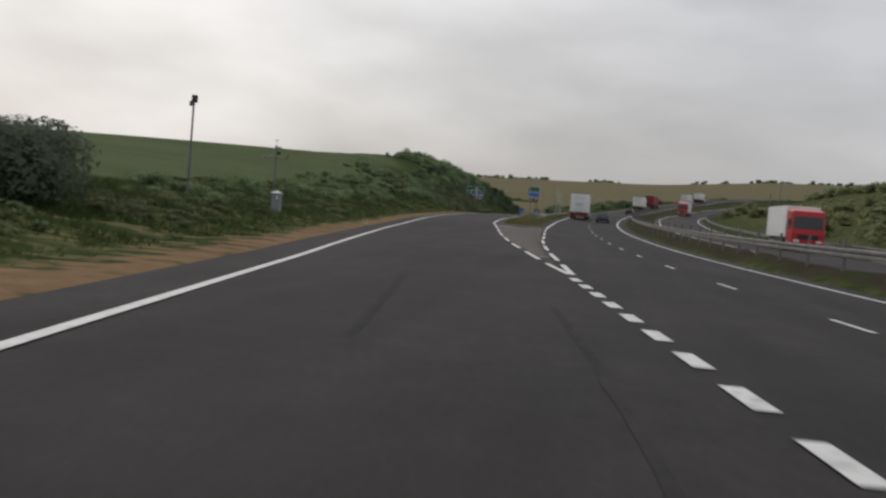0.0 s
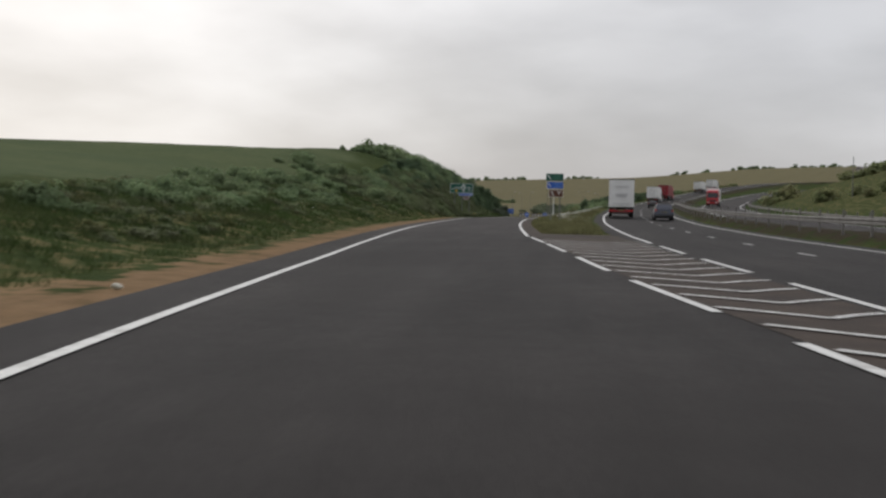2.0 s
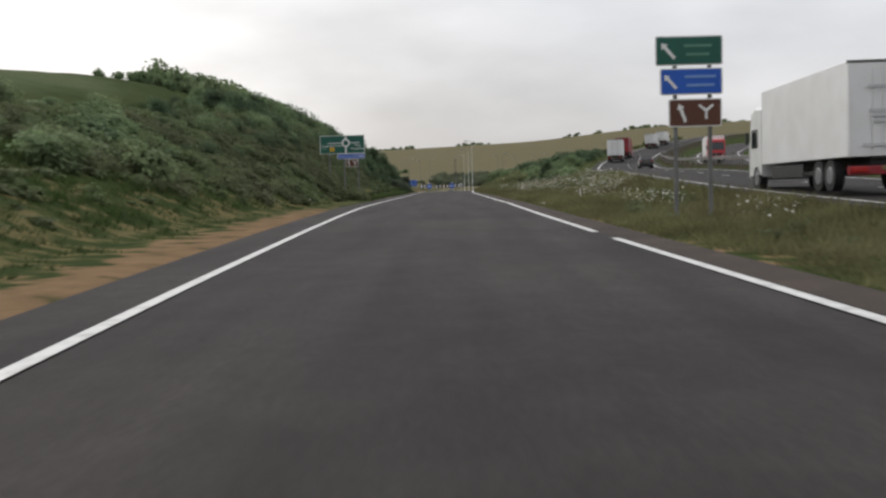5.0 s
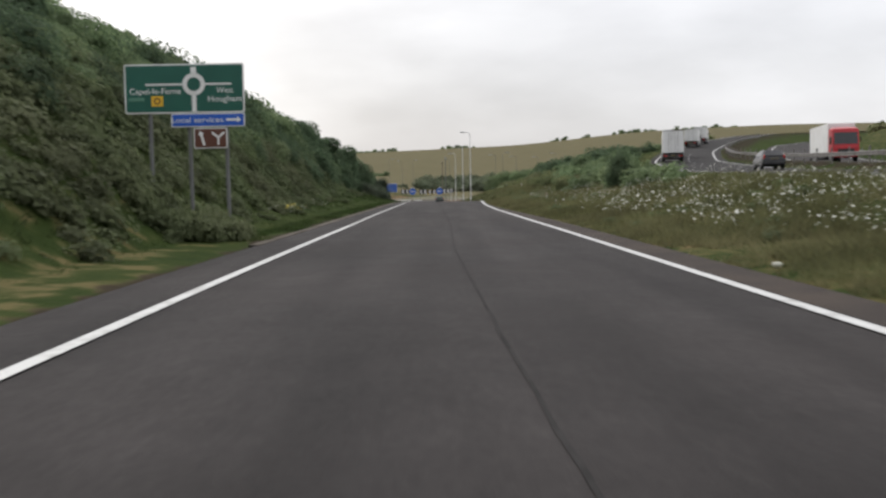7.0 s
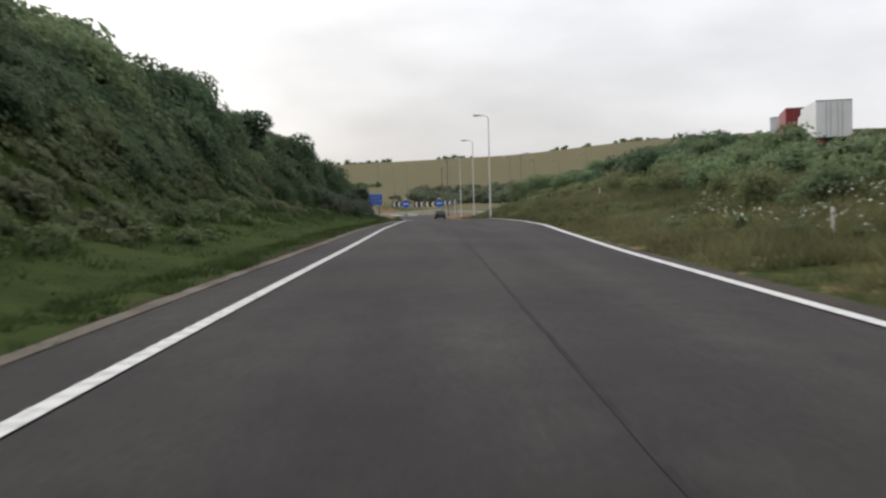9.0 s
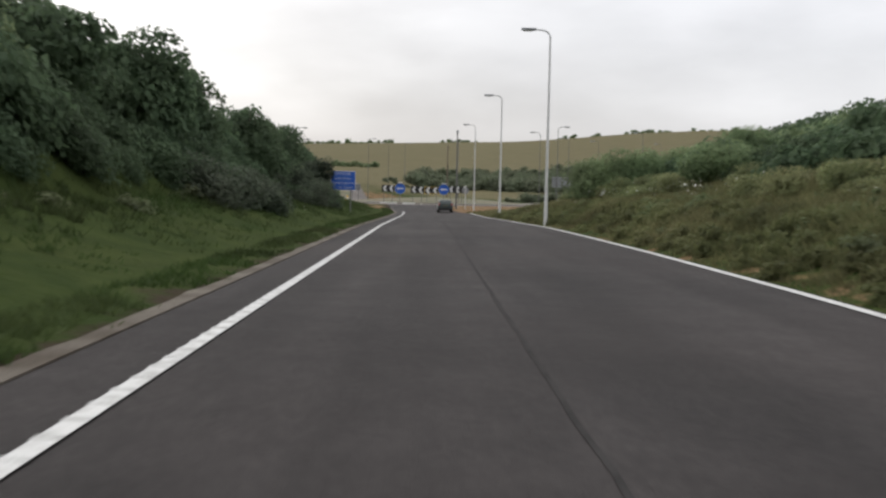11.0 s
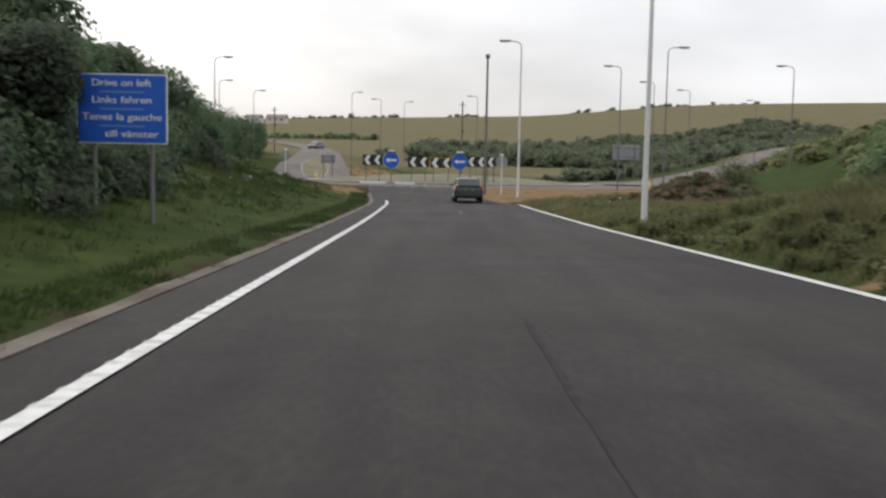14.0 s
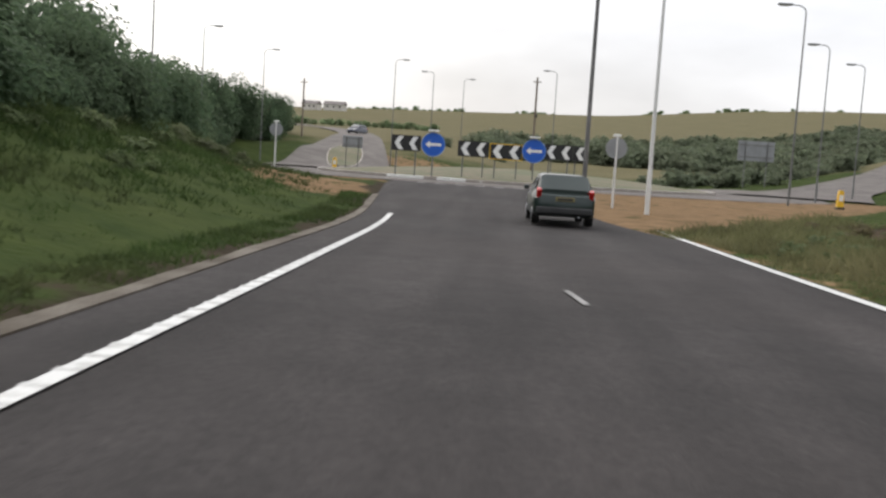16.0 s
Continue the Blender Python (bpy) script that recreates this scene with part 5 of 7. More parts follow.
def signal_pole(x, y, h):
    g = land1(x, y)
    s = empty("camera_mast", (x, y, g), 10)
    tagged(s, "slim pole carrying two dark square instrument boxes", "mast")
    part("pole", tube(bmesh.new(), (0, 0, -0.4), (0, 0, h), 0.06, 0.05, 10), M_DARK_POST, s, smooth=True)
    bm = bmesh.new()
    box(bm, (0.28, 0.22, 0.4), (0.04, 0, h - 0.1), 0.02)
    part("upper_box", bm, M_PLASTIC, s)
    bm = bmesh.new()
    box(bm, (0.26, 0.2, 0.26), (-0.08, 0, h - 0.36), 0.02)
    part("lower_box", bm, M_DARK_POST, s)


signal_pole(-6.9, -97.4, 5.4)


def marker_post(x, y, h=0.62):
    g = land1(x, y)
    s = empty("marker_post", (x, y, g))
    tagged(s, "short white verge marker post in the grass", "marker post", group="verge marker posts")
    bm = bmesh.new()
    prism(bm, [(-0.03, -0.2), (0.03, -0.2), (0.03, h - 0.04), (0.0, h), (-0.03, h - 0.04)], 0.03)
    part("post", bm, M_SIGN_WHITE, s)
    bm = bmesh.new()
    box(bm, (0.036, 0.01, 0.08), (0, -0.021, h - 0.14), 0)
    part("reflector", bm, M_RED_LIGHT, s)


for q in ((7.8, 82.3), (7.2, 17.0), (9.6, 118.0)):
    marker_post(*q)


def white_stone(x, y):
    g = land1(x, y)
    bm = bmesh.new()
    bmesh.ops.create_icosphere(bm, subdivisions=2, radius=0.07, matrix=Matrix.Translation((x, y, g + 0.06)) @ Matrix.Diagonal((1.2, 0.8, 0.7, 1)))
    for v in bm.verts:
        v.co += Vector((noise.noise(v.co * 9), noise.noise(v.co * 7 + Vector((3, 1, 2))), noise.noise(v.co * 8))) * 0.03
    ob = part("chalk_stone", bm, M_PETAL)
    tagged(ob, "white chalk stone lying on the verge edge", "stone", group="chalk stones on the verge")


for q in ((4.95, 31.0), (4.9, 12.5), (-5.3, -56.0), (-0.9, 249.6), (0.4, -86.0)):
    white_stone(*q)


# ---------------------------------------------------------------- crash barriers
def crash_barrier(line, nrm, u, i0, i1, label, rails=2):
    pts = line[i0:i1, :2] + nrm[i0:i1] * u
    z = land(pts[:, 0], pts[:, 1])
    s = empty("crash_barrier", (pts[0, 0], pts[0, 1], z[0]))
    tagged(s, label, "crash barrier")
    base = Vector((pts[0, 0], pts[0, 1], z[0]))
    prof = [(0.0, -0.155), (0.045, -0.13), (0.045, -0.05), (0.0, -0.02), (0.0, 0.02), (0.045, 0.05), (0.045, 0.13), (0.0, 0.155)]
    for k in range(rails):
        h = 0.64 + 0.42 * k
        v, f = [], []
        for p, zz, n in zip(pts, z, nrm[i0:i1]):
            for a, b in prof:
                v.append((p[0] - n[0] * a - base.x, p[1] - n[1] * a - base.y, zz + h + b - base.z))
        m = len(prof)
        for i in range(len(pts) - 1):
            for j in range(m - 1):
                f.append((i * m + j, i * m + j + 1, (i + 1) * m + j + 1, (i + 1) * m + j))
        mesh_object("rail", v, f, M_GALV, s)
    bm = bmesh.new()
    box(bm, (0.1, 0.06, 1.5), (0, 0, 0.4), 0.01)
    post = bpy.data.meshes.new("post")
    bm.to_mesh(post)
    bm.free()
    post.materials.append(M_GALV)
    for p, zz, n in list(zip(pts, z, nrm[i0:i1]))[::2]:
        o = new("post", post)
        o.parent = s
        o.matrix_basis = Matrix.Translation((p[0] + n[0] * 0.06 - base.x, p[1] + n[1] * 0.06 - base.y, zz - base.z)) @ Matrix.Rotation(math.atan2(n[1], n[0]), 4, "Z")


def index_at(line, y):
    return int(np.argmin(np.abs(line[:, 1] - y)))


crash_barrier(MAIN, MAIN_N, 5.7, index_at(MAIN, -160), index_at(MAIN, 240), "galvanised single rail crash barrier on the earthy verge", 1)
crash_barrier(OPP, OPP_N, 5.4, index_at(OPP, -90), index_at(OPP, 150), "galvanised crash barrier along the far carriageway", 1)


# ---------------------------------------------------------------- vehicles
def loft(sections, mat, name, parent, smooth=True):
    """Skin over rings of points of equal count."""
    bm = bmesh.new()
    rows = [[bm.verts.new(p) for p in s] for s in sections]
    n = len(rows[0])
    for a, b in zip(rows, rows[1:]):
        for i in range(n):
            j = (i + 1) % n
            bm.faces.new((a[i], a[j], b[j], b[i]))
    bm.faces.new(rows[0][::-1])
    bm.faces.new(rows[-1])
    bmesh.ops.recalc_face_normals(bm, faces=bm.faces)
    return part(name, bm, mat, parent, smooth=smooth)


def wheel(parent, x, y, r, w, name="wheel"):
    bm = bmesh.new()
    tube(bm, (x - w / 2, y, r), (x + w / 2, y, r), r, n=24)
    o = part(name, bm, M_TYRE, parent)
    bm = bmesh.new()
    sx = 1 if x > 0 else -1
    tube(bm, (x + sx * (w / 2 - 0.02), y, r), (x + sx * (w / 2 + 0.012), y, r), r * 0.62, r * 0.55, 18)
    part("rim", bm, M_RIM, o)


def car(name, at, rz, paint, label, L=4.0, W=1.7, H=1.45, estate=False):
    """A small family car, rear at -y."""
    g = land1(at[0], at[1]) + 0.03
    s = empty(name, (at[0], at[1], g), rz)
    tagged(s, label, "car")
    h = W / 2

    def ring(y, half, z0, z1, inset=0.0):
        c = 0.09
        return [(-half + c, y, z0), (half - c, y, z0), (half, y, z0 + c), (half, y, z1 - c * 1.2), (half - c - inset, y, z1), (-half + c + inset, y, z1), (-half, y, z1 - c * 1.2), (-half, y, z0 + c)]
    r = -L / 2
    body = [ring(r, h - 0.12, 0.36, 0.66), ring(r + 0.07, h - 0.04, 0.28, 0.84), ring(r + 0.32, h, 0.24, 0.95), ring(r + 1.0, h, 0.22, 0.95), ring(0.35, h, 0.22, 0.93),
            ring(L / 2 - 1.05, h, 0.22, 0.90), ring(L / 2 - 0.35, h - 0.03, 0.24, 0.76), ring(L / 2 - 0.06, h - 0.1, 0.28, 0.62), ring(L / 2, h - 0.2, 0.34, 0.52)]
    loft(body, paint, "body", s)

    def gring(y, hb, z0, ht, z1):
        return [(-hb, y, z0), (hb, y, z0), (ht, y, z1), (ht - 0.12, y, z1 + 0.05), (-ht + 0.12, y, z1 + 0.05), (-ht, y, z1)]
    back = r + (0.12 if estate else 0.22)
    roof_back = r + (0.38 if estate else 0.58)
    cab = [gring(back, h - 0.1, 0.88, h - 0.16, 0.95), gring(roof_back, h - 0.06, 0.9, h - 0.2, H - 0.08), gring(-0.2, h - 0.05, 0.9, h - 0.2, H - 0.05),
           gring(0.35, h - 0.05, 0.9, h - 0.22, H - 0.09), gring(1.05, h - 0.08, 0.88, h - 0.16, 0.93)]
    loft(cab, paint, "cabin", s)
    # glass panes, a little proud of the cabin
    dz, dy = H - 0.08 - 0.95, roof_back - back
    nrm = Vector((0, -dz, dy)).normalized() * 0.016

    def pane(nm, pts, off):
        bm = bmesh.new()
        v = [bm.verts.new(Vector(p) + off) for p in pts]
        bm.faces.new(v)
        w = bmesh.ops.extrude_face_region(bm, geom=list(bm.faces))
        bmesh.ops.translate(bm, verts=[e for e in w["geom"] if isinstance(e, bmesh.types.BMVert)], vec=-off * 0.8)
        part(nm, bm, M_GLASS, s)
    f = lambda t: (back + dy * t, 0.95 + dz * t)
    (y0, z0), (y1, z1) = f(0.1), f(0.92)
    pane("rear_window", [(-h + 0.2, y0, z0), (h - 0.2, y0, z0), (h - 0.3, y1, z1), (-h + 0.3, y1, z1)], nrm)
    for sd in (-1, 1):
        pane("side_window", [(sd * (h - 0.062), back + 0.45, 0.98), (sd * (h - 0.062), 0.75, 0.98), (sd * (h - 0.185), 0.28, H - 0.14), (sd * (h - 0.185), roof_back + 0.12, H - 0.14)], Vector((sd * 0.02, 0, 0.004)))
        bm = bmesh.new()
        box(bm, (0.14, 0.2, 0.34) if not estate else (0.16, 0.14, 0.3), (sd * (h - 0.13), r + 0.13, 0.84), 0.03, (18, 0, 0))
        part("tail_light", bm, M_RED_LIGHT, s)
        bm = bmesh.new()
        box(bm, (0.16, 0.1, 0.12), (sd * (h + 0.07), 0.55, 0.98), 0.03)
        part("door_mirror", bm, paint, s)
        bm = bmesh.new()
        box(bm, (0.34, 0.1, 0.16), (sd * (h - 0.32), L / 2 - 0.06, 0.6), 0.03)
        part("headlight", bm, M_CLEAR_LIGHT, s)
        for y, nm in ((r + 0.72, "wheel"), (L / 2 - 0.82, "wheel")):
            wheel(s, sd * (h - 0.1), y, 0.3, 0.2, nm)
    pane("windscreen", [(-h + 0.16, 1.02, 0.98), (h - 0.16, 1.02, 0.98), (h - 0.28, 0.42, H - 0.1), (-h + 0.28, 0.42, H - 0.1)], Vector((0, 0.012, 0.014)))
    bm = bmesh.new()
    box(bm, (W - 0.14, 0.14, 0.2), (0, r + 0.02, 0.42), 0.05)
    part("bumper", bm, M_PLASTIC, s)
    bm = bmesh.new()
    box(bm, (0.52, 0.02, 0.115), (0, r - 0.006, 0.74), 0.004)
    pl = part("number_plate", bm, M_PLATE_Y, s)
    bm = bmesh.new()
    box(bm, (0.4, 0.006, 0.06), (0, r - 0.02, 0.74), 0)
    part("dark_bar", bm, M_PLASTIC, pl)
    part("exhaust", tube(bmesh.new(), (0.4, r - 0.02, 0.27), (0.4, r + 0.2, 0.27), 0.03), M_RIM, s)
    return s


def truck(name, at, rz, label, box_mat, cab_mat, L=9.5, W=2.5, H=3.6, cat="lorry", print_bars=False):
    """A box lorry, rear at -y."""
    g = land1(at[0], at[1]) + 0.03
    s = empty(name, (at[0], at[1], g), rz)
    tagged(s, label, cat)
    r = -L / 2
    bl = L - 2.0
    bm = bmesh.new()
    box(bm, (W, bl, H - 1.0), (0, r + bl / 2, 1.0 + (H - 1.0) / 2), 0.03)
    b = part("cargo_box", bm, box_mat, s)
    bm = bmesh.new()
    box(bm, (W + 0.03, 0.1, 0.09), (0, r + 0.04, H - 0.03), 0.01)
    part("top_rail", bm, M_POST_GREY, b)
    bm = bmesh.new()
    for x in (-W / 2 + 0.05, 0, W / 2 - 0.05):
        box(bm, (0.06 if x else 0.03, 0.04, H - 1.1), (x, r - 0.012, 1.0 + (H - 1.1) / 2), 0.006)
    part("door_frame", bm, box_mat, b)
    for x in (-0.55, -0.25, 0.25, 0.55):
        part("lock_bar", tube(bmesh.new(), (x, r - 0.04, 1.08), (x, r - 0.04, H - 0.2), 0.015, n=6), M_GALV if not print_bars else box_mat, b)
    if print_bars:
        for w, z in ((1.4, 3.05), (1.3, 2.35), (1.15, 2.2), (1.0, 2.05), (1.7, 1.35)):
            bm = bmesh.new()
            box(bm, (w, 0.008, 0.08), (0.0, r - 0.062, z), 0)
            part("word_bar", bm, M_GREY_PRINT, b)
    bm = bmesh.new()
    box(bm, (1.0, L - 0.6, 0.26), (0, 0, 0.82), 0.02)
    part("chassis", bm, M_PLASTIC, s)
    bm = bmesh.new()
    box(bm, (W - 0.06, 0.14, 0.26), (0, r + 0.08, 0.6), 0.02)
    part("rear_bumper", bm, M_RED_DARK if print_bars else M_PLASTIC, s)
    for sd in (-1, 1):
        bm = bmesh.new()
        box(bm, (0.5, 0.06, 0.16), (sd * (W / 2 - 0.34), r - 0.01, 0.62), 0.02)
        part("tail_light", bm, M_RED_LIGHT, s)
        for y in (r + 1.6, r + 2.65, L / 2 - 1.2):
            wheel(s, sd * (W / 2 - 0.17), y, 0.48, 0.3)
        bm = bmesh.new()
        box(bm, (0.03, bl * 0.4, 0.42), (sd * (W / 2 - 0.03), r + bl * 0.66, 0.68), 0.01)
        part("side_guard", bm, M_PLASTIC, s)
    bm = bmesh.new()
    box(bm, (0.54, 0.02, 0.12), (0, r - 0.0, 0.66), 0.004)
    part("number_plate", bm, M_PLATE_Y, s)
    # cab
    f0, f1 = r + bl + 0.12, L / 2

    def ring(y, z0, z1, half):
        c = 0.12
        return [(-half + c, y, z0), (half - c, y, z0), (half, y, z0 + c), (half, y, z1 - c), (half - c, y, z1), (-half + c, y, z1), (-half, y, z1 - c), (-half, y, z0 + c)]
    ht = min(H - 0.25, 3.3)
    c = loft([ring(f0, 0.55, ht - 0.05, W / 2 - 0.02), ring(f0 + 0.9, 0.5, ht, W / 2 - 0.02), ring(f1 - 0.35, 0.45, ht - 0.15, W / 2 - 0.04), ring(f1 - 0.06, 0.42, 1.65, W / 2 - 0.05), ring(f1, 0.45, 1.3, W / 2 - 0.1)], cab_mat, "cab", s, smooth=False)
    a, b2 = Vector((0, f1 - 0.06, 1.68)), Vector((0, f1 - 0.35, ht - 0.28))
    bm = bmesh.new()
    v = [bm.verts.new(p) for p in ((-W / 2 + 0.16, a.y + 0.02, a.z), (W / 2 - 0.16, a.y + 0.02, a.z), (W / 2 - 0.2, b2.y + 0.02, b2.z), (-W / 2 + 0.2, b2.y + 0.02, b2.z))]
    bm.faces.new(v)
    w = bmesh.ops.extrude_face_region(bm, geom=list(bm.faces))
    bmesh.ops.translate(bm, verts=[e for e in w["geom"] if isinstance(e, bmesh.types.BMVert)], vec=(0, -0.015, -0.004))
    part("windscreen", bm, M_GLASS, c)
    for sd in (-1, 1):
        bm = bmesh.new()
        box(bm, (0.02, 0.85, 0.75), (sd * (W / 2 - 0.018), f0 + 0.95, 2.05), 0.01)
        part("side_window", bm, M_GLASS, c)
        bm = bmesh.new()
        box(bm, (0.1, 0.16, 0.5), (sd * (W / 2 + 0.12), f1 - 0.3, 2.1), 0.03)
        part("door_mirror", bm, M_PLASTIC, c)
        bm = bmesh.new()
        box(bm, (0.42, 0.06, 0.22), (sd * (W / 2 - 0.42), f1 + 0.005, 0.72), 0.03)
        part("headlight", bm, M_CLEAR_LIGHT, c)
    bm = bmesh.new()
    box(bm, (1.5, 0.04, 0.36), (0, f1 + 0.005, 1.05), 0.02)
    part("grille", bm, M_PLASTIC, c)
    return s


def heading(line, y):
    i = index_at(line, y)
    t = line[i + 1] - line[i - 1]
    return -math.degrees(math.atan2(t[0], t[1]))


def on_line(line, nrm, y, u):
    i = index_at(line, y)
    return tuple((line[i, :2] + nrm[i] * u))


car("car", (1.9, 216.6), 1.5, M_CAR_DARK, "dark green hatchback waiting at the roundabout entry", 3.9, 1.7, 1.42)
car("car", on_line(MAIN, MAIN_N, -7, 1.6), heading(MAIN, -7), M_CAR_GREY, "slate blue estate car in the outer lane", 4.6, 1.78, 1.5, True)
car("car", on_line(MAIN, MAIN_N, 88, 1.7), heading(MAIN, 88), M_CAR_BLACK, "black hatchback climbing the carriageway", 3.9, 1.7, 1.42)
truck("lorry", on_line(MAIN, MAIN_N, 3, -2.2), heading(MAIN, 3), "white box lorry with faded grey print on its doors", M_WHITE_BOX, M_WHITE_VAN, 11.0, 2.5, 3.8, print_bars=True)
truck("lorry", on_line(MAIN, MAIN_N, 136, -1.9), heading(MAIN, 136), "plain white box lorry climbing behind a red one", M_WHITE_BOX, M_WHITE_VAN, 9.0, 2.5, 3.7)
truck("lorry", on_line(MAIN, MAIN_N, 153, -1.9), heading(MAIN, 153), "dark red box lorry going uphill", M_RED_DARK, M_RED_CAB, 9.0, 2.5, 3.7)
truck("lorry", on_line(OPP, OPP_N, 112, -1.9), heading(OPP, 112) + 180, "lorry with a white box and a red cab", M_WHITE_BOX, M_RED_CAB, 11.0, 2.5, 3.8)
truck("lorry", on_line(OPP, OPP_N, -66, 1.9), heading(OPP, -66) + 180, "white lorry with a bright red cab front", M_WHITE_BOX, M_RED_CAB, 9.0, 2.5, 3.4)
for y, u in ((196, -1.8), (211, -1.8)):
    truck("van", on_line(MAIN, MAIN_N, y, u), heading(MAIN, y), "white box van far up the hill", M_WHITE_VAN, M_WHITE_VAN, 7.0, 2.3, 3.2, "van")
car("car", (-21.5, 334.0), 160, M_CAR_GREY, "grey car coming down the side road", 4.0, 1.7, 1.45)


# ---------------------------------------------------------------- buildings on the hill
def shed(x, y, w, d, h, rz, label):
    g = land1(x, y)
    s = empty("house", (x, y, g), rz)
    tagged(s, label, "house")
    bm = bmesh.new()
    box(bm, (w, d, h + 0.6), (0, 0, h / 2 - 0.3), 0.02)
    part("wall", bm, M_RENDER, s)
    bm = bmesh.new()
    prism(bm, [(-d / 2 - 0.3, h - 0.05), (d / 2 + 0.3, h - 0.05), (0, h + d * 0.3)], w + 0.5, Matrix.Rotation(radians(90), 4, "Z"))
    part("roof", bm, M_ROOF, s)
    for x0 in (-w * 0.3, 0, w * 0.3):
        bm = bmesh.new()
        box(bm, (1.0, 0.06, 0.9), (x0, -d / 2 - 0.01, h * 0.55), 0.01)
        part("window", bm, M_GLASS, s)


shed(101.4, 208.0, 5.0, 3.4, 2.0, 25, "pale low building on the hillside")
shed(-86, 687, 11, 6, 2.6, -6, "long pale bungalow beyond the field")
shed(-101, 700, 9, 6, 2.8, -14, "pale bungalow half hidden by hedges")


# ---------------------------------------------------------------- the soil heap
def soil_heap(x, y, rx, ry, h):
    g = land1(x, y)
    bm = bmesh.new()
    n, m = 64, 22
    rows = []
    for j in range(m + 1):
        r = j / m
        row = []
        for i in range(n):
            a = 2 * math.pi * i / n
            px, py = rx * r * math.cos(a), ry * r * math.sin(a)
            z = h * (1 - r ** 1.5) * (1 + 0.6 * noise.noise((px * 0.6, py * 0.6, 1.0))) + (0.55 * noise.noise((px * 1.1, py * 1.1, 4.0)) + 0.26 * noise.noise((px * 4.5, py * 4.5, 9.0))) * (1 - r ** 3)
            z *= 0.3 + 0.7 * float(smooth01(px / rx, -0.6, 0.35))
            row.append(bm.verts.new((px, py, z if j < m else -0.4)))
        rows.append(row)
    for a, b in zip(rows, rows[1:]):
        for i in range(n):
            j = (i + 1) % n
            bm.faces.new((a[i], b[i], b[j], a[j]))
    bm.faces.new(rows[0])
    ob = part("soil_heap", bm, M_SOIL)
    ob.location = (x, y, g)
    tagged(ob, "heap of dark bare soil on the verge", "soil heap")


HEAP = (15.0, 216.6, 5.6, 5.0, 2.1)
soil_heap(*HEAP)


# ---------------------------------------------------------------- plants
rng = np.random.default_rng(11)


def fast_mesh(name, V, F, mats):
    """A mesh from arrays of corners and equal-sided faces."""
    me = bpy.data.meshes.new(name)
    n, k = F.shape
    me.vertices.add(len(V))
    me.vertices.foreach_set("co", V.astype(np.float32).ravel())
    me.loops.add(n * k)
    me.loops.foreach_set("vertex_index", F.astype(np.int32).ravel())
    me.polygons.add(n)
    me.polygons.foreach_set("loop_start", np.arange(0, n * k, k, dtype=np.int32))
    for m in mats:
        me.materials.append(m)
    me.update(calc_edges=True)
    me.validate()
    return me


def leaf_blades(c, d, size, three=False):
    """Leaf blades at points c, roughly facing d."""
    n = len(c)
    d = d + rng.normal(0, 0.62, (n, 3))
    d /= np.linalg.norm(d, axis=1)[:, None] + 1e-9
    t = np.cross(d, rng.normal(0, 1, (n, 3)))
    t /= np.linalg.norm(t, axis=1)[:, None] + 1e-9
    b = np.cross(d, t)
    s = (size * rng.uniform(0.6, 1.35, n))[:, None]
    if three:
        return np.stack([c - t * s * 0.55, c + t * s * 0.38 + b * s * 0.42, c + t * s * 0.38 - b * s * 0.42], 1).reshape(-1, 3)
    V = np.stack([c - t * s * 0.5, c + b * s * 0.32 + d * s * 0.06, c + t * s * 0.62, c - b * s * 0.32 + d * s * 0.06], 1).reshape(-1, 3)
    return V


def leaf_cloud(n, radii, leaf, lumps, low=0.15, three=False):
    """Leaves gathered in lumps, thick outside, with gaps between; base at z = 0."""
    rx, ry, rz = radii
    a = rng.uniform(0, 2 * np.pi, lumps)
    q = np.sqrt(rng.uniform(0, 1, lumps)) * 0.66
    cz = rng.uniform(low, 0.80, lumps)
    shrink = np.sqrt(np.clip(1 - ((cz - 0.42) / 0.62) ** 2, 0.1, 1))
    C = np.stack([np.cos(a) * q * rx * shrink, np.sin(a) * q * ry * shrink, cz * rz], 1)
    R = rng.uniform(0.30, 0.50, lumps) * (0.75 + 0.4 * shrink)
    pick = rng.choice(lumps, n, p=R ** 2 / (R ** 2).sum())
    d = rng.normal(0, 1, (n, 3))
    d[:, 2] += 0.25
    d /= np.linalg.norm(d, axis=1)[:, None]
    rad = R[pick] * rng.uniform(0.55, 1.08, n) ** 0.5
    P = C[pick] + d * rad[:, None] * np.array([rx, ry, rz * 0.62])
    inner = rng.uniform(0, 1, n) < 0.18
    P[inner] = P[inner] * np.array([0.62, 0.62, 0.8])
    P[:, 2] = np.maximum(P[:, 2], rng.uniform(0.0, 0.15, n) * rz)
    out = P - np.array([0, 0, 0.25 * rz])
    out /= np.linalg.norm(out / np.array(radii), axis=1)[:, None] * np.array(radii) + 1e-9
    d = 0.55 * d + 0.7 * out + np.array([0, 0, 0.35])
    return leaf_blades(P, d, np.where(inner, leaf * 1.9, leaf), three)


def faces_of(nv, k=4):
    return np.arange(nv).reshape(-1, k)


BUSH_SETS, CORNERS = {}, {}


def bush_set(key, count, n, radii, leaf, lumps, three=True):
    BUSH_SETS[key] = [leaf_cloud(n, radii, leaf, lumps, three=three) for _ in range(count)]
    CORNERS[key] = 3 if three else 4


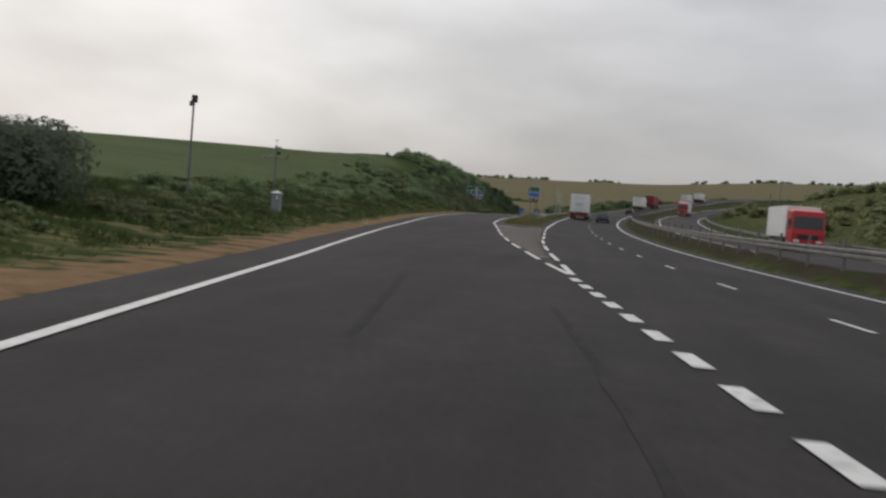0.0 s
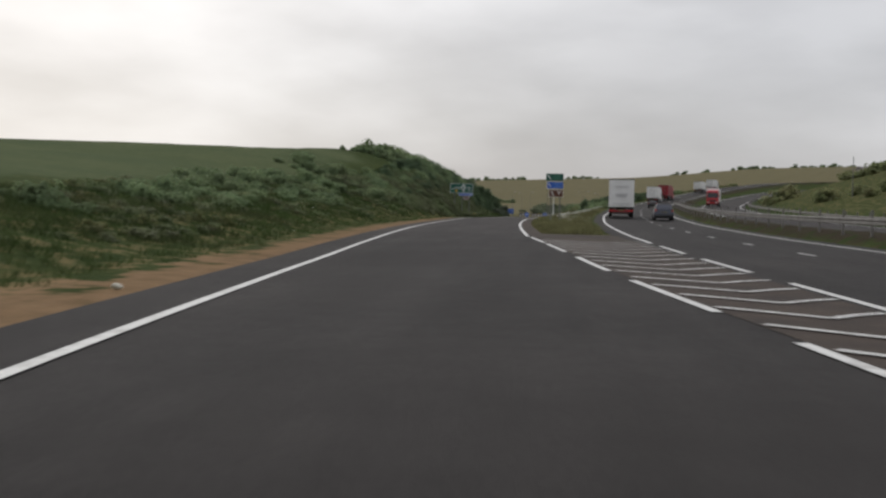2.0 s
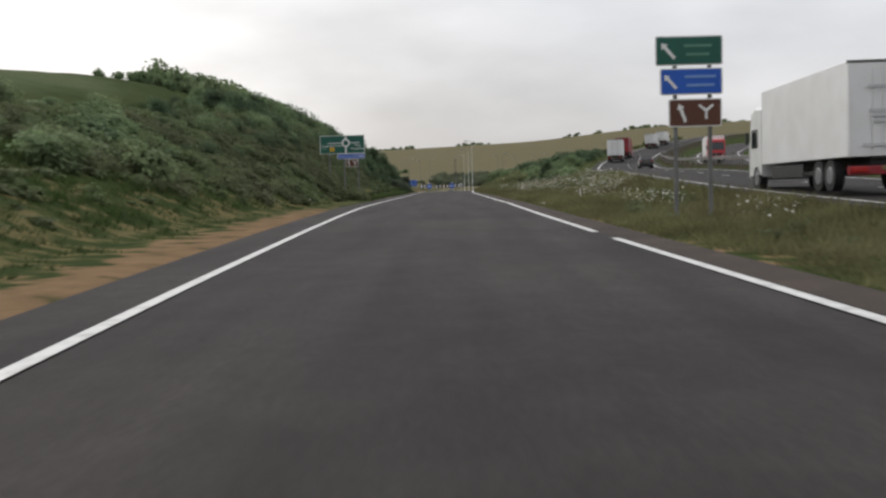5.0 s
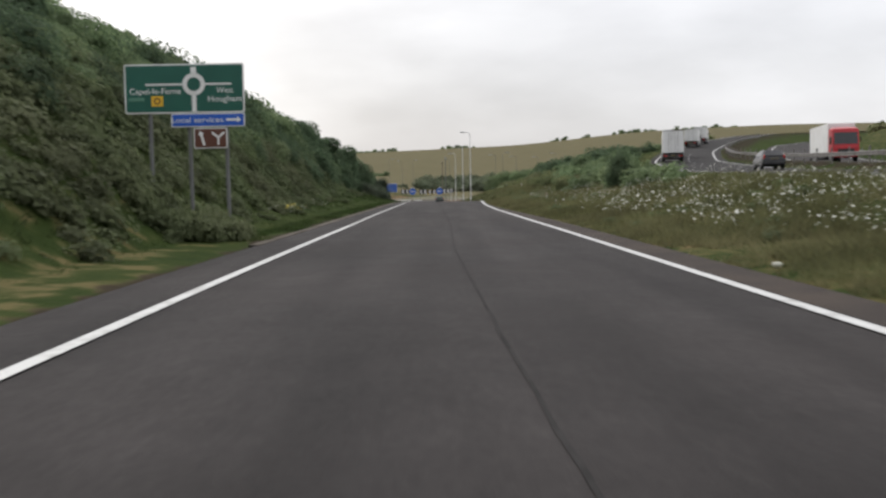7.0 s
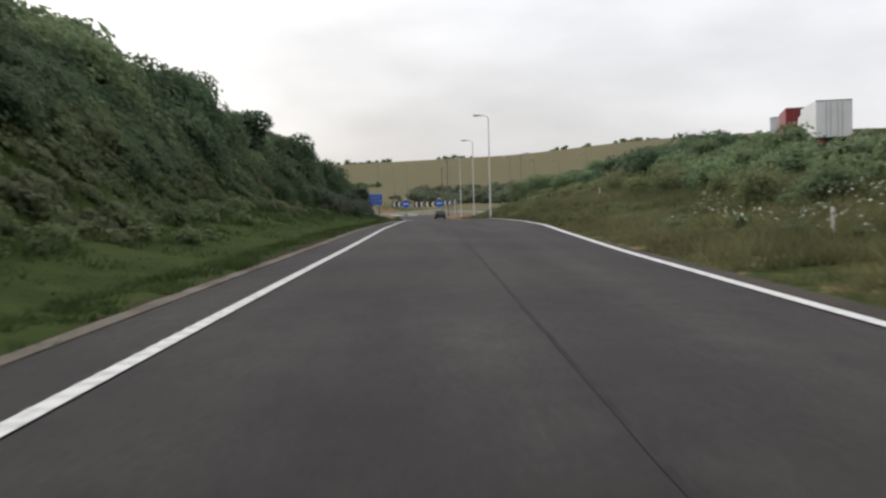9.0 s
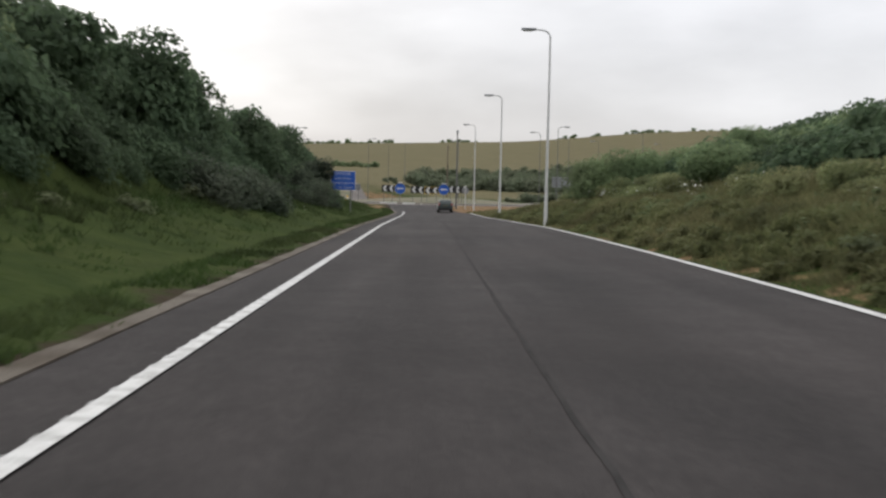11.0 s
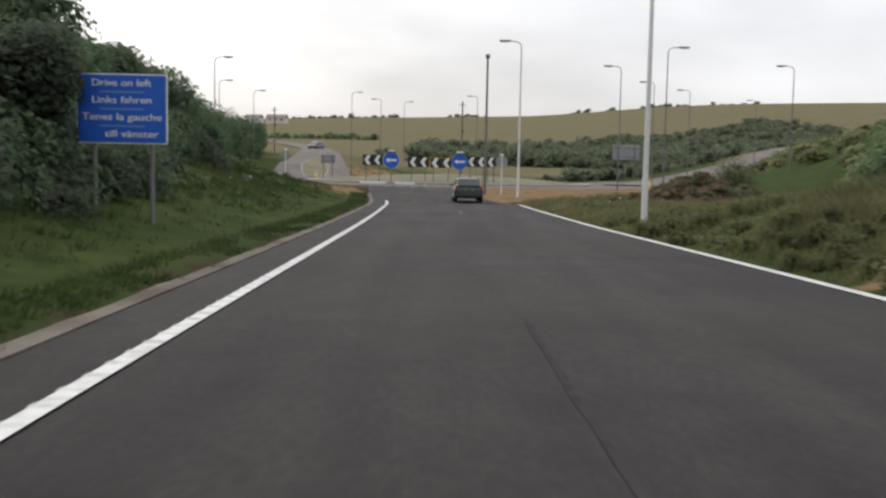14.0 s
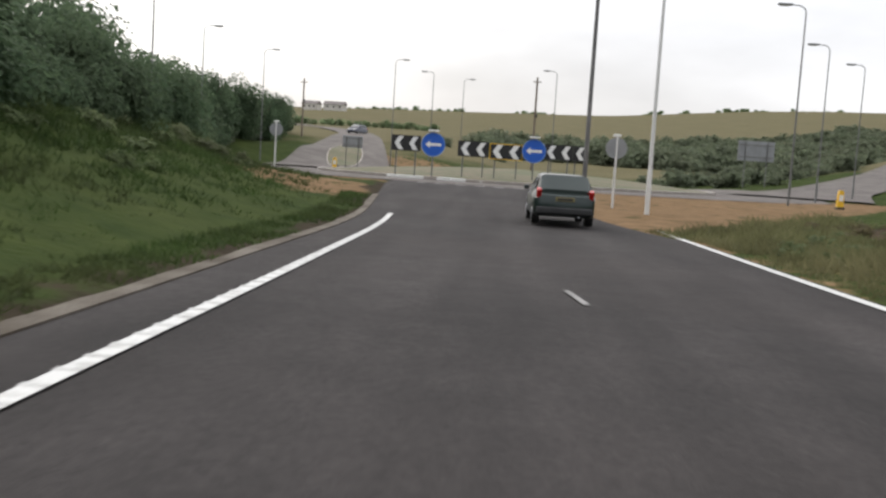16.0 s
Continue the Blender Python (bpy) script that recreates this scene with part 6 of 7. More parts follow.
bush_set("near", 6, 1600, (1, 1, 1.25), 0.102, 22)
bush_set("wood", 6, 2700, (1, 1, 1.35), 0.083, 24)
bush_set("mid", 6, 600, (1, 1, 1.2), 0.17, 15)
bush_set("far", 5, 200, (1, 1, 1.15), 0.30, 12)
bush_set("hedge", 6, 320, (1, 1, 1.15), 0.24, 14)
bush_set("weed", 6, 170, (1, 1, 1.1), 0.24, 11)
bush_set("herb", 6, 205, (1, 1, 1.0), 0.19, 16)


def scatter(name, key, places, mat, label, category="scrub", raised=None):
    """Many plants joined into one thing: x, y, radius, height factor."""
    out = []
    px, py = np.array([p[0] for p in places]), np.array([p[1] for p in places])
    zs = land(px, py) if raised is None else land(px, py) + np.array(raised)
    gx = np.clip((land(px + 0.7, py) - land(px - 0.7, py)) / 1.4, -1.3, 1.3)
    gy = np.clip((land(px, py + 0.7) - land(px, py - 0.7)) / 1.4, -0.6, 0.6)
    for (x, y, r, hf), z, sx_, sy_ in zip(places, zs, gx, gy):
        B = BUSH_SETS[key][rng.integers(len(BUSH_SETS[key]))]
        a = rng.uniform(0, 2 * np.pi)
        c, s = math.cos(a), math.sin(a)
        V = np.empty_like(B)
        sx = r * rng.uniform(0.85, 1.2)
        V[:, 0] = (B[:, 0] * c - B[:, 1] * s) * sx + x
        V[:, 1] = (B[:, 0] * s + B[:, 1] * c) * r + y
        V[:, 2] = B[:, 2] * r * hf + z - 0.12 * r + 0.5 * ((V[:, 0] - x) * sx_ + (V[:, 1] - y) * sy_)
        out.append(V)
    V = np.concatenate(out)
    ob = new(name, fast_mesh(name, V, faces_of(len(V), CORNERS[key]), [mat]))
    return tagged(ob, label, category, kind="stuff")


def jitter_grid(x0, x1, y0, y1, step):
    for y in np.arange(y0, y1, step):
        for x in np.arange(x0, x1, step):
            yield x + rng.uniform(-0.5, 0.5) * step, y + rng.uniform(-0.5, 0.5) * step


# the wooded cutting beside the slip road
dense_near, dense_dark, dense_low, dense_mid, wood, gloom = [], [], [], [], [], []
for x, y in jitter_grid(-48, 2, 2, 292, 1.8):
    d = float(slip_l(min(y, 238.0))) - 1.9 - x
    verge = np.interp(y, [0, 20, 40, 60, 90, 105, 150, 164, 172, 184, 189, 206, 214, 222, 238, 250, 262, 292], [6.5, 5.6, 5.0, 4.6, 4.8, 5.4, 5.4, 4.6, 2.9, 3.0, 5.4, 5.8, 6.6, 7.6, 9.8, 11.2, 15.5, 20.0])
    big = np.interp(y, [0, 20, 45, 70, 100, 125, 170, 200, 238, 292], [0.55, 0.62, 0.95, 1.25, 1.4, 1.5, 1.4, 1.4, 2.5, 3.1])
    r = rng.uniform(0.7, 1.6) * big
    deep = np.interp(y, [0, 30, 60, 190, 215, 238, 262, 292], [24, 24, 19, 17, 18, 21, 26, 34])
    if d < verge + 0.3 * r or d > deep or rng.uniform() > np.interp(y, [0, 12, 30, 60, 90, 125, 292], [0.35, 0.55, 0.85, 0.8, 0.66, 0.55, 0.45]) * (1.5 if verge + 4 > d and 20 < y < 206 else 1.0):
        continue
    if y > 225 and (math.hypot(x - ISLAND[0], y - ISLAND[1]) < 24.4 + 0.5 * r or np.hypot(LANE_LEFT[:, 0] - x, LANE_LEFT[:, 1] - y).min() < 9.0 + r):
        continue
    if d < verge + 1.0 + 0.6 * r:
        r *= 0.75
    hf = rng.uniform(0.85, 1.3)
    if y < 42 and d > 11.5:
        continue
    if y < 45 and d > 11:
        r *= 0.6
    if y > 206:
        (wood if d < verge + 7 else dense_mid).append((x, y, r, hf))
    elif d > verge + 7:
        dense_mid.append((x, y, r, hf))
    elif rng.uniform() < np.interp(y, [20, 50, 90, 110], [0.4, 0.6, 0.7, 0.9]):
        dense_dark.append((x, y, r, hf))
    else:
        dense_near.append((x, y, r, hf))
for x, y in jitter_grid(-22, 2, 2, 118, 0.72):
    # nettles, grass clumps and young shrubs between the verge and the thicket
    d = float(slip_l(y)) - 1.9 - x
    lo, hi = np.interp(y, [2, 30, 60, 118], [3.8, 2.0, 2.0, 4.4]), np.interp(y, [2, 30, 60, 90, 118], [11, 9.5, 8.2, 7.4, 6.4])
    if lo < d < hi and rng.uniform() < np.interp(d, [lo, lo + 1.2, hi], [0.4, 0.85, 0.95]):
        dense_low.append((x, y, rng.uniform(0.42, 0.9) * np.interp(d, [lo, hi], [0.75, 1.3]), rng.uniform(0.7, 1.15)))
for q in ((-6.8, 146.5, 1.2, 0.9), (-7.6, 144.4, 1.5, 1.0), (-7.9, 148.6, 1.4, 1.0), (-8.4, 141.8, 1.5, 1.0), (-7.9, 173.2, 1.3, 1.25), (-8.7, 170.6, 1.5, 1.3), (-9.0, 175.4, 1.5, 1.3), (-6.9, 176.2, 0.7, 0.8), (-7.6, 177.0, 0.9, 1.0)):
    gloom.append(q)
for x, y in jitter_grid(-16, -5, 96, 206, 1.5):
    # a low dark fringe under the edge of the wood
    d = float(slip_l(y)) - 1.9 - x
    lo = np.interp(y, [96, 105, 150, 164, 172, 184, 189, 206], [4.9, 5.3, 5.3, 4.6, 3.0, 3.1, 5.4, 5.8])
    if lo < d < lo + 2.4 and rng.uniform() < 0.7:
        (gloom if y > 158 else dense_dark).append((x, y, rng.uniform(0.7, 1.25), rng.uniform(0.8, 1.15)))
for _ in range(75):
    # tall weeds round the posts of the map sign
    dense_low.append((-7.5 + rng.uniform(-1.7, 1.9), 43.2 + rng.uniform(-2.0, 1.2), rng.uniform(0.4, 0.62), rng.uniform(1.2, 1.7)))
scatter("dark_thicket", "near", gloom, M_LEAF_GLOOM, "very dark leafy thicket at the foot of the wood")
scatter("hillside_scrub", "near", dense_near, M_LEAF, "dense mixed green scrub covering the cutting slope")
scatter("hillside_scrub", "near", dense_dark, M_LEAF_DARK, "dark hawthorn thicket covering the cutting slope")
scatter("hillside_scrub", "herb", dense_low, M_WEED, "rank green nettles and weeds low on the cutting slope")
scatter("roadside_wood", "wood", wood, M_LEAF_DARK, "dense dark wood edge above the grass slope")
scatter("hillside_scrub", "hedge", dense_mid, M_LEAF, "dense mixed green scrub higher on the cutting slope")

# loose shrubs on the open slope before it: a dark belt halfway up, single ones above
loose, herbs = [], []
for x, y in jitter_grid(-56, 6, -150, 14, 2.4):
    d = float(slip_l(y)) - 1.9 - x
    if d < 5.0 or d > 42:
        continue
    v = noise.noise((x * 0.085, y * 0.045, 7.0)) + np.interp(d, [5, 8, 13, 17, 24, 42], [-0.3, 0.22, 0.2, -0.3, -0.9, -0.9]) + np.interp(y, [-150, -60, 0, 14], [-0.02, 0.02, 0.25, 0.5])
    if v < np.interp(y, [-70, -10], [0.2, 0.06]):
        continue
    loose.append((x, y, rng.uniform(0.6, 1.5) * np.interp(y, [-80, -20], [0.85, 1.0]) * (1.0 if d < 20 else 0.7), rng.uniform(0.5, 0.9)))
for x, y in jitter_grid(-26, 10, -150, 8, 1.1):
    d = float(slip_l(y)) - 1.9 - x
    if 3.2 < d < 15 and noise.noise((x * 0.2, y * 0.12, 3.0)) + np.interp(d, [3.2, 5, 15], [-0.1, 0.25, 0.0]) > 0.0 and rng.uniform() < 0.7:
        herbs.append((x, y, rng.uniform(0.3, 0.7), rng.uniform(0.4, 0.7)))
scatter("slope_shrubs", "mid", loose, M_LEAF, "scattered low green shrubs on the grassy slope")
scatter("slope_weeds", "weed", herbs[::3], M_WEED_BROWN, "brownish seeding grass on the open slope")
scatter("slope_weeds", "weed", [q for i, q in enumerate(herbs) if i % 3], M_WEED, "rough weeds and long grass on the open slope")

# right bank between slip road and main carriageway
right = []
for x, y in jitter_grid(6, 44, 64, 214, 2.2):
    e = float(slip_r(y)) + 1.3
    um, _ = beside(MAIN, MAIN_N, x, y)
    if um[0] > -7.5 or x - e < np.interp(y, [64, 78, 100, 130, 160, 182, 200, 214], [8.5, 6.0, 4.6, 3.6, 3.4, 4.0, 12.0, 19.0]):
        continue
    if rng.uniform() > np.interp(y, [64, 85, 180, 214], [0.35, 0.85, 0.85, 0.5]):
        continue
    k = np.interp(x - e, [2.5, 6.0, 12.0], [0.6, 0.9, 1.0])
    right.append((x, y, k * rng.uniform(0.8, 1.6), rng.uniform(0.7, 1.1)))
front = [q for q in right if q[0] - float(slip_r(q[1])) < 7.5]
scatter("bank_scrub", "near", front, M_LEAF_SCRUB, "thick light green scrub at the foot of the bank")
back = [q for q in right if q not in front]
shade = [q for q in back if 122 < q[1] < 192 and noise.noise((q[0] * 0.16, q[1] * 0.1, 12.0)) > -0.12]
scatter("bank_scrub", "mid", [(x, y, r * 1.15, k * 1.1) for x, y, r, k in shade], M_LEAF_DARK, "dark green hawthorn clumps on the bank")
scatter("bank_scrub", "mid", [q for q in back if q not in shade], M_LEAF, "thick scrub on the bank below the main carriageway")

# rough weeds along the foot of the cutting and the bank
weeds = []
for x, y in jitter_grid(-22, 2, 8, 236, 0.95):
    d = float(slip_l(y)) - 1.9 - x
    lo = np.interp(y, [8, 30, 90, 110, 236], [2.6, 1.2, 1.6, 3.0, 4.0])
    hi = np.interp(y, [8, 30, 90, 110, 185, 236], [5.0, 4.0, 4.6, 5.8, 5.6, 9.0])
    if lo < d < hi and rng.uniform() < np.interp(d, [lo, hi], [0.3, 0.7]) * np.interp(y, [90, 115], [1.0, 0.3]):
        weeds.append((x, y, rng.uniform(0.32, 0.68), rng.uniform(0.6, 1.0)))
scatter("verge_weeds", "weed", weeds, M_WEED, "tall rank weeds at the foot of the cutting")
weeds = []
for x, y in jitter_grid(5, 24, -20, 215, 1.25):
    d = x - float(edge_r(y))
    um, _ = beside(MAIN, MAIN_N, x, y)
    if um[0] < -6.5 and 1.0 < d < 9 and rng.uniform() < np.interp(d, [1.0, 4, 9], [0.15, 0.4, 0.5]) * (1.6 if y > 95 else 1.0):
        weeds.append((x, y, rng.uniform(0.25, 0.55), rng.uniform(0.5, 0.85)))
scatter("verge_weeds", "weed", weeds, M_WEED, "tall rank weeds in the grass beside the slip road")

weeds = []
for x, y in jitter_grid(4, 10, 98, 190, 0.55):
    d = x - float(edge_r(y))
    if 0.2 < d < 3.0 and rng.uniform() < np.interp(d, [0.2, 0.6, 3.0], [0.35, 0.6, 0.5]):
        weeds.append((x, y, rng.uniform(0.24, 0.42), rng.uniform(0.8, 1.25)))
scatter("verge_weeds", "weed", weeds, M_WEED_BROWN, "tall brownish seeding grass and docks close to the white line")

weeds, high = [], []
for _ in range(260):
    a, q = rng.uniform(0, 2 * np.pi), rng.uniform(0.2, 1.15)
    weeds.append((HEAP[0] + HEAP[2] * q * math.cos(a), HEAP[1] + HEAP[3] * q * math.sin(a), rng.uniform(0.18, 0.42), rng.uniform(0.5, 1.0)))
    high.append(max(0.0, HEAP[4] * (1 - min(q, 1.0) ** 1.5)) * (0.3 + 0.7 * float(smooth01(q * math.cos(a), -0.6, 0.35))))
scatter("heap_weeds", "weed", [q for i, q in enumerate(weeds) if i % 4], M_LEAF_DRY, "brown dead weeds growing over the soil heap", raised=[q for i, q in enumerate(high) if i % 4])
scatter("heap_weeds", "weed", weeds[::4], M_WEED, "green weeds growing over the soil heap", raised=high[::4])

# hedges behind the roundabout and out over the fields
hedge = []
for x in np.arange(-4, 56, 1.7):
    for row in range(3):
        hedge.append((x + rng.uniform(-0.8, 0.8), 350 + 11 * row - 0.25 * max(0.0, x) + rng.uniform(-4, 4), rng.uniform(1.6, 3.4), rng.uniform(0.7, 1.2)))
for x, y in jitter_grid(18, 60, 246, 296, 3.6):
    if math.hypot(x - ISLAND[0], y - ISLAND[1]) > 28 and rng.uniform() < 0.85 and np.hypot(LANE_RIGHT[:, 0] - x, LANE_RIGHT[:, 1] - y).min() > 6.5 and y > max(284.0, 262 + (x - 24) * 1.3) and not (20 < x < 29 and y < 284):
        hedge.append((x, y, rng.uniform(0.6, 1.2) if y < 262 else rng.uniform(1.0, 2.2), rng.uniform(0.7, 1.1)))
for x, y in jitter_grid(-62, -20, 236, 330, 3.2):
    near = np.hypot(LANE_LEFT[:, 0] - x, LANE_LEFT[:, 1] - y).min()
    if near > 9.5 and math.hypot(x - ISLAND[0], y - ISLAND[1]) > 28 and x < -27 and rng.uniform() < 0.75:
        hedge.append((x, y, rng.uniform(1.2, 2.1), rng.uniform(0.9, 1.3)))
for x, y in jitter_grid(-9, 2, 322, 350, 3.0):
    if rng.uniform() < 0.35:
        hedge.append((x, y, rng.uniform(0.8, 1.4), rng.uniform(0.7, 1.1)))
for x, y in jitter_grid(18, 80, 375, 402, 5.0):
    if rng.uniform() < 0.4:
        hedge.append((x, y, rng.uniform(1.6, 2.6), rng.uniform(1.0, 1.4)))
for i in range(8, len(LANE_RIGHT) - 14):
    for lo, hi, n in ((-20.0, -6.0, 2), (6.5, 18.0, 2)):
        for _ in range(n):
            u = rng.uniform(lo, hi)
            if rng.uniform() < (0.45 if u < 0 else 0.7):
                q = LANE_RIGHT[i, :2] + LANE_RIGHT_N[i] * u
                hedge.append((q[0], q[1], rng.uniform(0.9, 2.3), rng.uniform(0.7, 1.1)))
thicket = []
for x, y in jitter_grid(-2, 190, 358, 720, 4.6):
    deep = np.interp(x, [-2, 30, 60, 100, 190], [425, 470, 515, 590, 720]) + 22 * noise.noise((x * 0.07, y * 0.02, 2.0))
    if y < deep and np.hypot(LANE_RIGHT[:, 0] - x, LANE_RIGHT[:, 1] - y).min() > 7 and y > 358 + 1.6 * max(0.0, x - 60) and noise.noise((x * 0.05, y * 0.03, 8.0)) > -0.25 and rng.uniform() < np.interp(deep - y, [0, 50], [0.45, 0.75]):
        thicket.append((x, y, rng.uniform(1.4, 3.2), rng.uniform(0.8, 1.3)))
scatter("field_thicket", "far", thicket, M_HEDGE, "scrub thickets spreading up the field behind the roundabout")
slope = []
for x, y in jitter_grid(20, 78, 198, 292, 3.0):
    um, _ = beside(MAIN, MAIN_N, x, y)
    if um[0] < -7.5 and x - float(slip_r(min(y, 238.0))) > np.interp(y, [198, 212, 236, 292], [13.0, 19.0, 23.0, 26.0]) and np.hypot(LANE_RIGHT[:, 0] - x, LANE_RIGHT[:, 1] - y).min() > 7.0 and math.hypot(x - ISLAND[0], y - ISLAND[1]) > 30 and rng.uniform() < 0.62:
        slope.append((x, y, rng.uniform(0.7, 1.6), rng.uniform(0.6, 1.0)))
scatter("bank_scrub", "far", slope, M_LEAF_SCRUB, "loose scrub on the slope beyond the soil heap")
scatter("field_hedge", "hedge", hedge, M_HEDGE, "dark hedges and thickets beyond the roundabout")
ridge = []
for x in np.arange(-620, 560, 6.0):
    v = noise.noise((x * 0.011, 3.0, 0.0)) + noise.noise((x * 0.045, 9.0, 0.0)) * 0.6
    if v > 0.05 or (-240 < x < -40 and v > -0.25):
        for k in range(2):
            ridge.append((x + rng.uniform(-4, 4), 1405 + rng.uniform(-14, 14), rng.uniform(2.2, 5.0), rng.uniform(0.6, 1.3)))
for x in np.arange(-190, -20, 3.0):
    ridge.append((x, 520 + rng.uniform(-4, 4), rng.uniform(1.6, 2.9), rng.uniform(0.8, 1.1)))
scatter("ridge_trees", "far", ridge, M_LEAF, "small dark trees along the far skyline")
upland = []
for x, y in jitter_grid(40, 360, -80, 560, 8.4):
    uo, _ = beside(OPP, OPP_N, x, y)
    if 9 < uo[0] < 150 and noise.noise((x * 0.02, y * 0.02, 5.0)) + np.interp(uo[0], [9, 25, 60, 150], [-0.05, 0.1, 0.25, 0.2]) > 0.0:
        upland.append((x, y, rng.uniform(1.6, 3.4), rng.uniform(0.6, 1.1)))
scatter("hill_thickets", "far", upland, M_LEAF_SCRUB, "dark thickets on the far hillside")


# single trees and bushes that stand out
def limb_tree(name, x, y, h, spread, mat, label, leaves=7200, leaf=0.235):
    g = land1(x, y)
    s = empty(name, (x, y, g), rng.uniform(0, 360))
    tagged(s, label, "tree", group="trees along the cutting")
    bm = bmesh.new()
    tube(bm, (0, 0, -0.4), (0.05 * h, 0, h * 0.42), 0.05 * h * 0.5, 0.03 * h * 0.5, 9)
    tips = []
    for k in range(7):
        a = k * 2.4 + rng.uniform(-0.4, 0.4)
        z0 = h * rng.uniform(0.25, 0.45)
        tip = Vector((math.cos(a) * spread * 0.6, math.sin(a) * spread * 0.6, h * rng.uniform(0.6, 0.92)))
        tube(bm, (0.03 * h, 0, z0), tip, 0.012 * h, 0.004 * h, 6)
        tips.append(tip)
    part("trunk", bm, M_BARK, s)
    V = leaf_cloud(leaves, (spread, spread, h * 0.98), leaf, 20, 0.12, True)
    o = new("crown", fast_mesh("crown", V, faces_of(len(V), 3), [mat]))
    o.parent = s
    return s


for x, y, h, sp in ((-13, 112, 3.2, 2.6), (-12.6, 123, 3.0, 2.6), (-12.4, 136, 3.1, 2.4), (-11.6, 145, 4.3, 2.2), (-12.6, 154, 3.7, 2.4), (-11.6, 165, 3.8, 2.3), (-12.8, 175, 3.4, 2.4), (-12.4, 181, 4.0, 2.5), (-13.4, 189, 4.2, 2.6),
                    (-11, 186, 3.4, 2.2), (-12.6, 195, 3.5, 2.4), (-14, 206, 3.5, 2.5), (-16, 217, 3.2, 2.1), (-19, 229, 3.4, 2.4),
                    (-19.8, 243, 5.4, 2.7), (-24.6, 253, 6.1, 2.9), (-28.0, 262, 7.0, 3.1), (-28.6, 271, 7.2, 3.2), (-28.2, 280, 7.0, 3.1), (-27.4, 289, 6.6, 3.0), (-27.4, 298, 6.0, 2.9), (-28.2, 306, 5.6, 2.8), (-29.5, 315, 5.0, 2.8)):
    limb_tree("tree", x, y, h, sp, M_LEAF_DARK, "dark leafy hawthorn tree on the cutting slope")
for x, y, h, sp in ((-2.6, -120.5, 2.3, 2.6), (-5.2, -116, 2.6, 2.9), (-6.6, -122.5, 2.6, 3.0), (-8.8, -117, 2.7, 2.9), (-8.4, 178.0, 3.4, 1.4)):
    limb_tree("tree", x, y, h, sp, M_LEAF_GLOOM, "low dark spreading bush beside the verge", 8000, 0.14)
for x, y, h, sp in ((15.2, 168, 2.3, 2.4), (12.3, 165.5, 2.8, 2.2), (10.4, 167.5, 2.9, 2.2), (17.0, 158, 2.2, 2.2), (13.0, 149, 1.9, 1.9), (13.6, 184, 2.4, 2.1)):
    limb_tree("tree", x, y, h, sp, M_LEAF, "bushy green shrub on the bank", 9000, 0.13)


limb_tree("tree", 12.1, 78.5, 2.5, 0.95, M_LEAF_DARK, "small dark tree on the bank above the flowers", 7000, 0.1)
limb_tree("bush", 20.6, 224.5, 2.5, 2.0, M_WEED, "bright yellow-green bush behind the soil heap", 4000, 0.11)


# grass along the verges
def tufts(name, places, tall, label, mat, blades=6):
    P = np.array(places)
    n = len(P) * blades
    base = np.repeat(P, blades, axis=0)
    h = np.repeat(tall, blades) * rng.uniform(0.6, 1.25, n)
    z = np.repeat(land(P[:, 0], P[:, 1]), blades) - 0.03
    a = rng.uniform(0, 2 * np.pi, n)
    ox, oy = rng.normal(0, 0.09, n), rng.normal(0, 0.09, n)
    w = 0.014 + 0.03 * h
    bx, by = base[:, 0] + ox, base[:, 1] + oy
    lean = rng.normal(0, 0.6, (n, 2)) * h[:, None]
    dx, dy = np.cos(a) * w, np.sin(a) * w
    V = np.stack([np.stack([bx - dx, by - dy, z], 1), np.stack([bx + dx, by + dy, z], 1), np.stack([bx + lean[:, 0], by + lean[:, 1], z + h], 1)], 1).reshape(-1, 3)
    ob = new(name, fast_mesh(name, V, np.arange(len(V)).reshape(-1, 3), [mat]))
    return tagged(ob, label, "grass", kind="stuff")


pl, hl = [], []
while len(pl) < 36000:
    y = rng.uniform(-140, 236)
    d = rng.uniform(0.0, 1) ** 0.8 * 11 + np.interp(y, [-140, 10, 40, 70, 236], [1.2, 1.2, 1.0, 0.8, 0.7])
    x = float(slip_l(y)) - 1.7 - d
    if noise.noise((x * 0.5, y * 0.5, 3.0)) < -0.15 - d * 0.05:
        continue
    pl.append((x, y))
    hl.append(np.interp(d, [1, 3, 8], [0.10, 0.22, 0.34]) * (1 + 0.6 * noise.noise((x * 0.3, y * 0.3, 1.0))))
while len(pl) < 43000:
    # short grass creeping over the channel's edge
    y = rng.uniform(42, 226)
    d = rng.uniform(0.0, 1.0) ** 0.7
    x = float(slip_l(y)) - float(tar_edge(y)) - 0.02 - d * 1.3
    if noise.noise((x * 1.1, y * 0.6, 4.0)) + 0.9 * d < 0.35:
        continue
    pl.append((x, y))
    hl.append(rng.uniform(0.05, 0.13) + 0.05 * d)
tufts("verge_grass", pl, np.array(hl), "uneven green and straw coloured verge grass", M_GRASS)
pl, hl = [], []
while len(pl) < 32000:
    y = rng.uniform(-50, 238)
    d = rng.uniform(0.0, 1) ** 1.3 * 10 + 0.7
    x = float(edge_r(y)) - 0.55 + d
    um, _ = beside(MAIN, MAIN_N, x, y)
    if um[0] > -5.4 or noise.noise((x * 0.5, y * 0.5, 3.0)) < -0.25 - d * 0.05 or y > 215.5 + 1.5 * max(0.0, x - 5.5):
        continue
    pl.append((x, y))
    hl.append(np.interp(d, [0.7, 1.3, 3, 8], [0.1, 0.26, 0.36, 0.4]) * (1 + 0.6 * noise.noise((x * 0.3, y * 0.3, 1.0))))
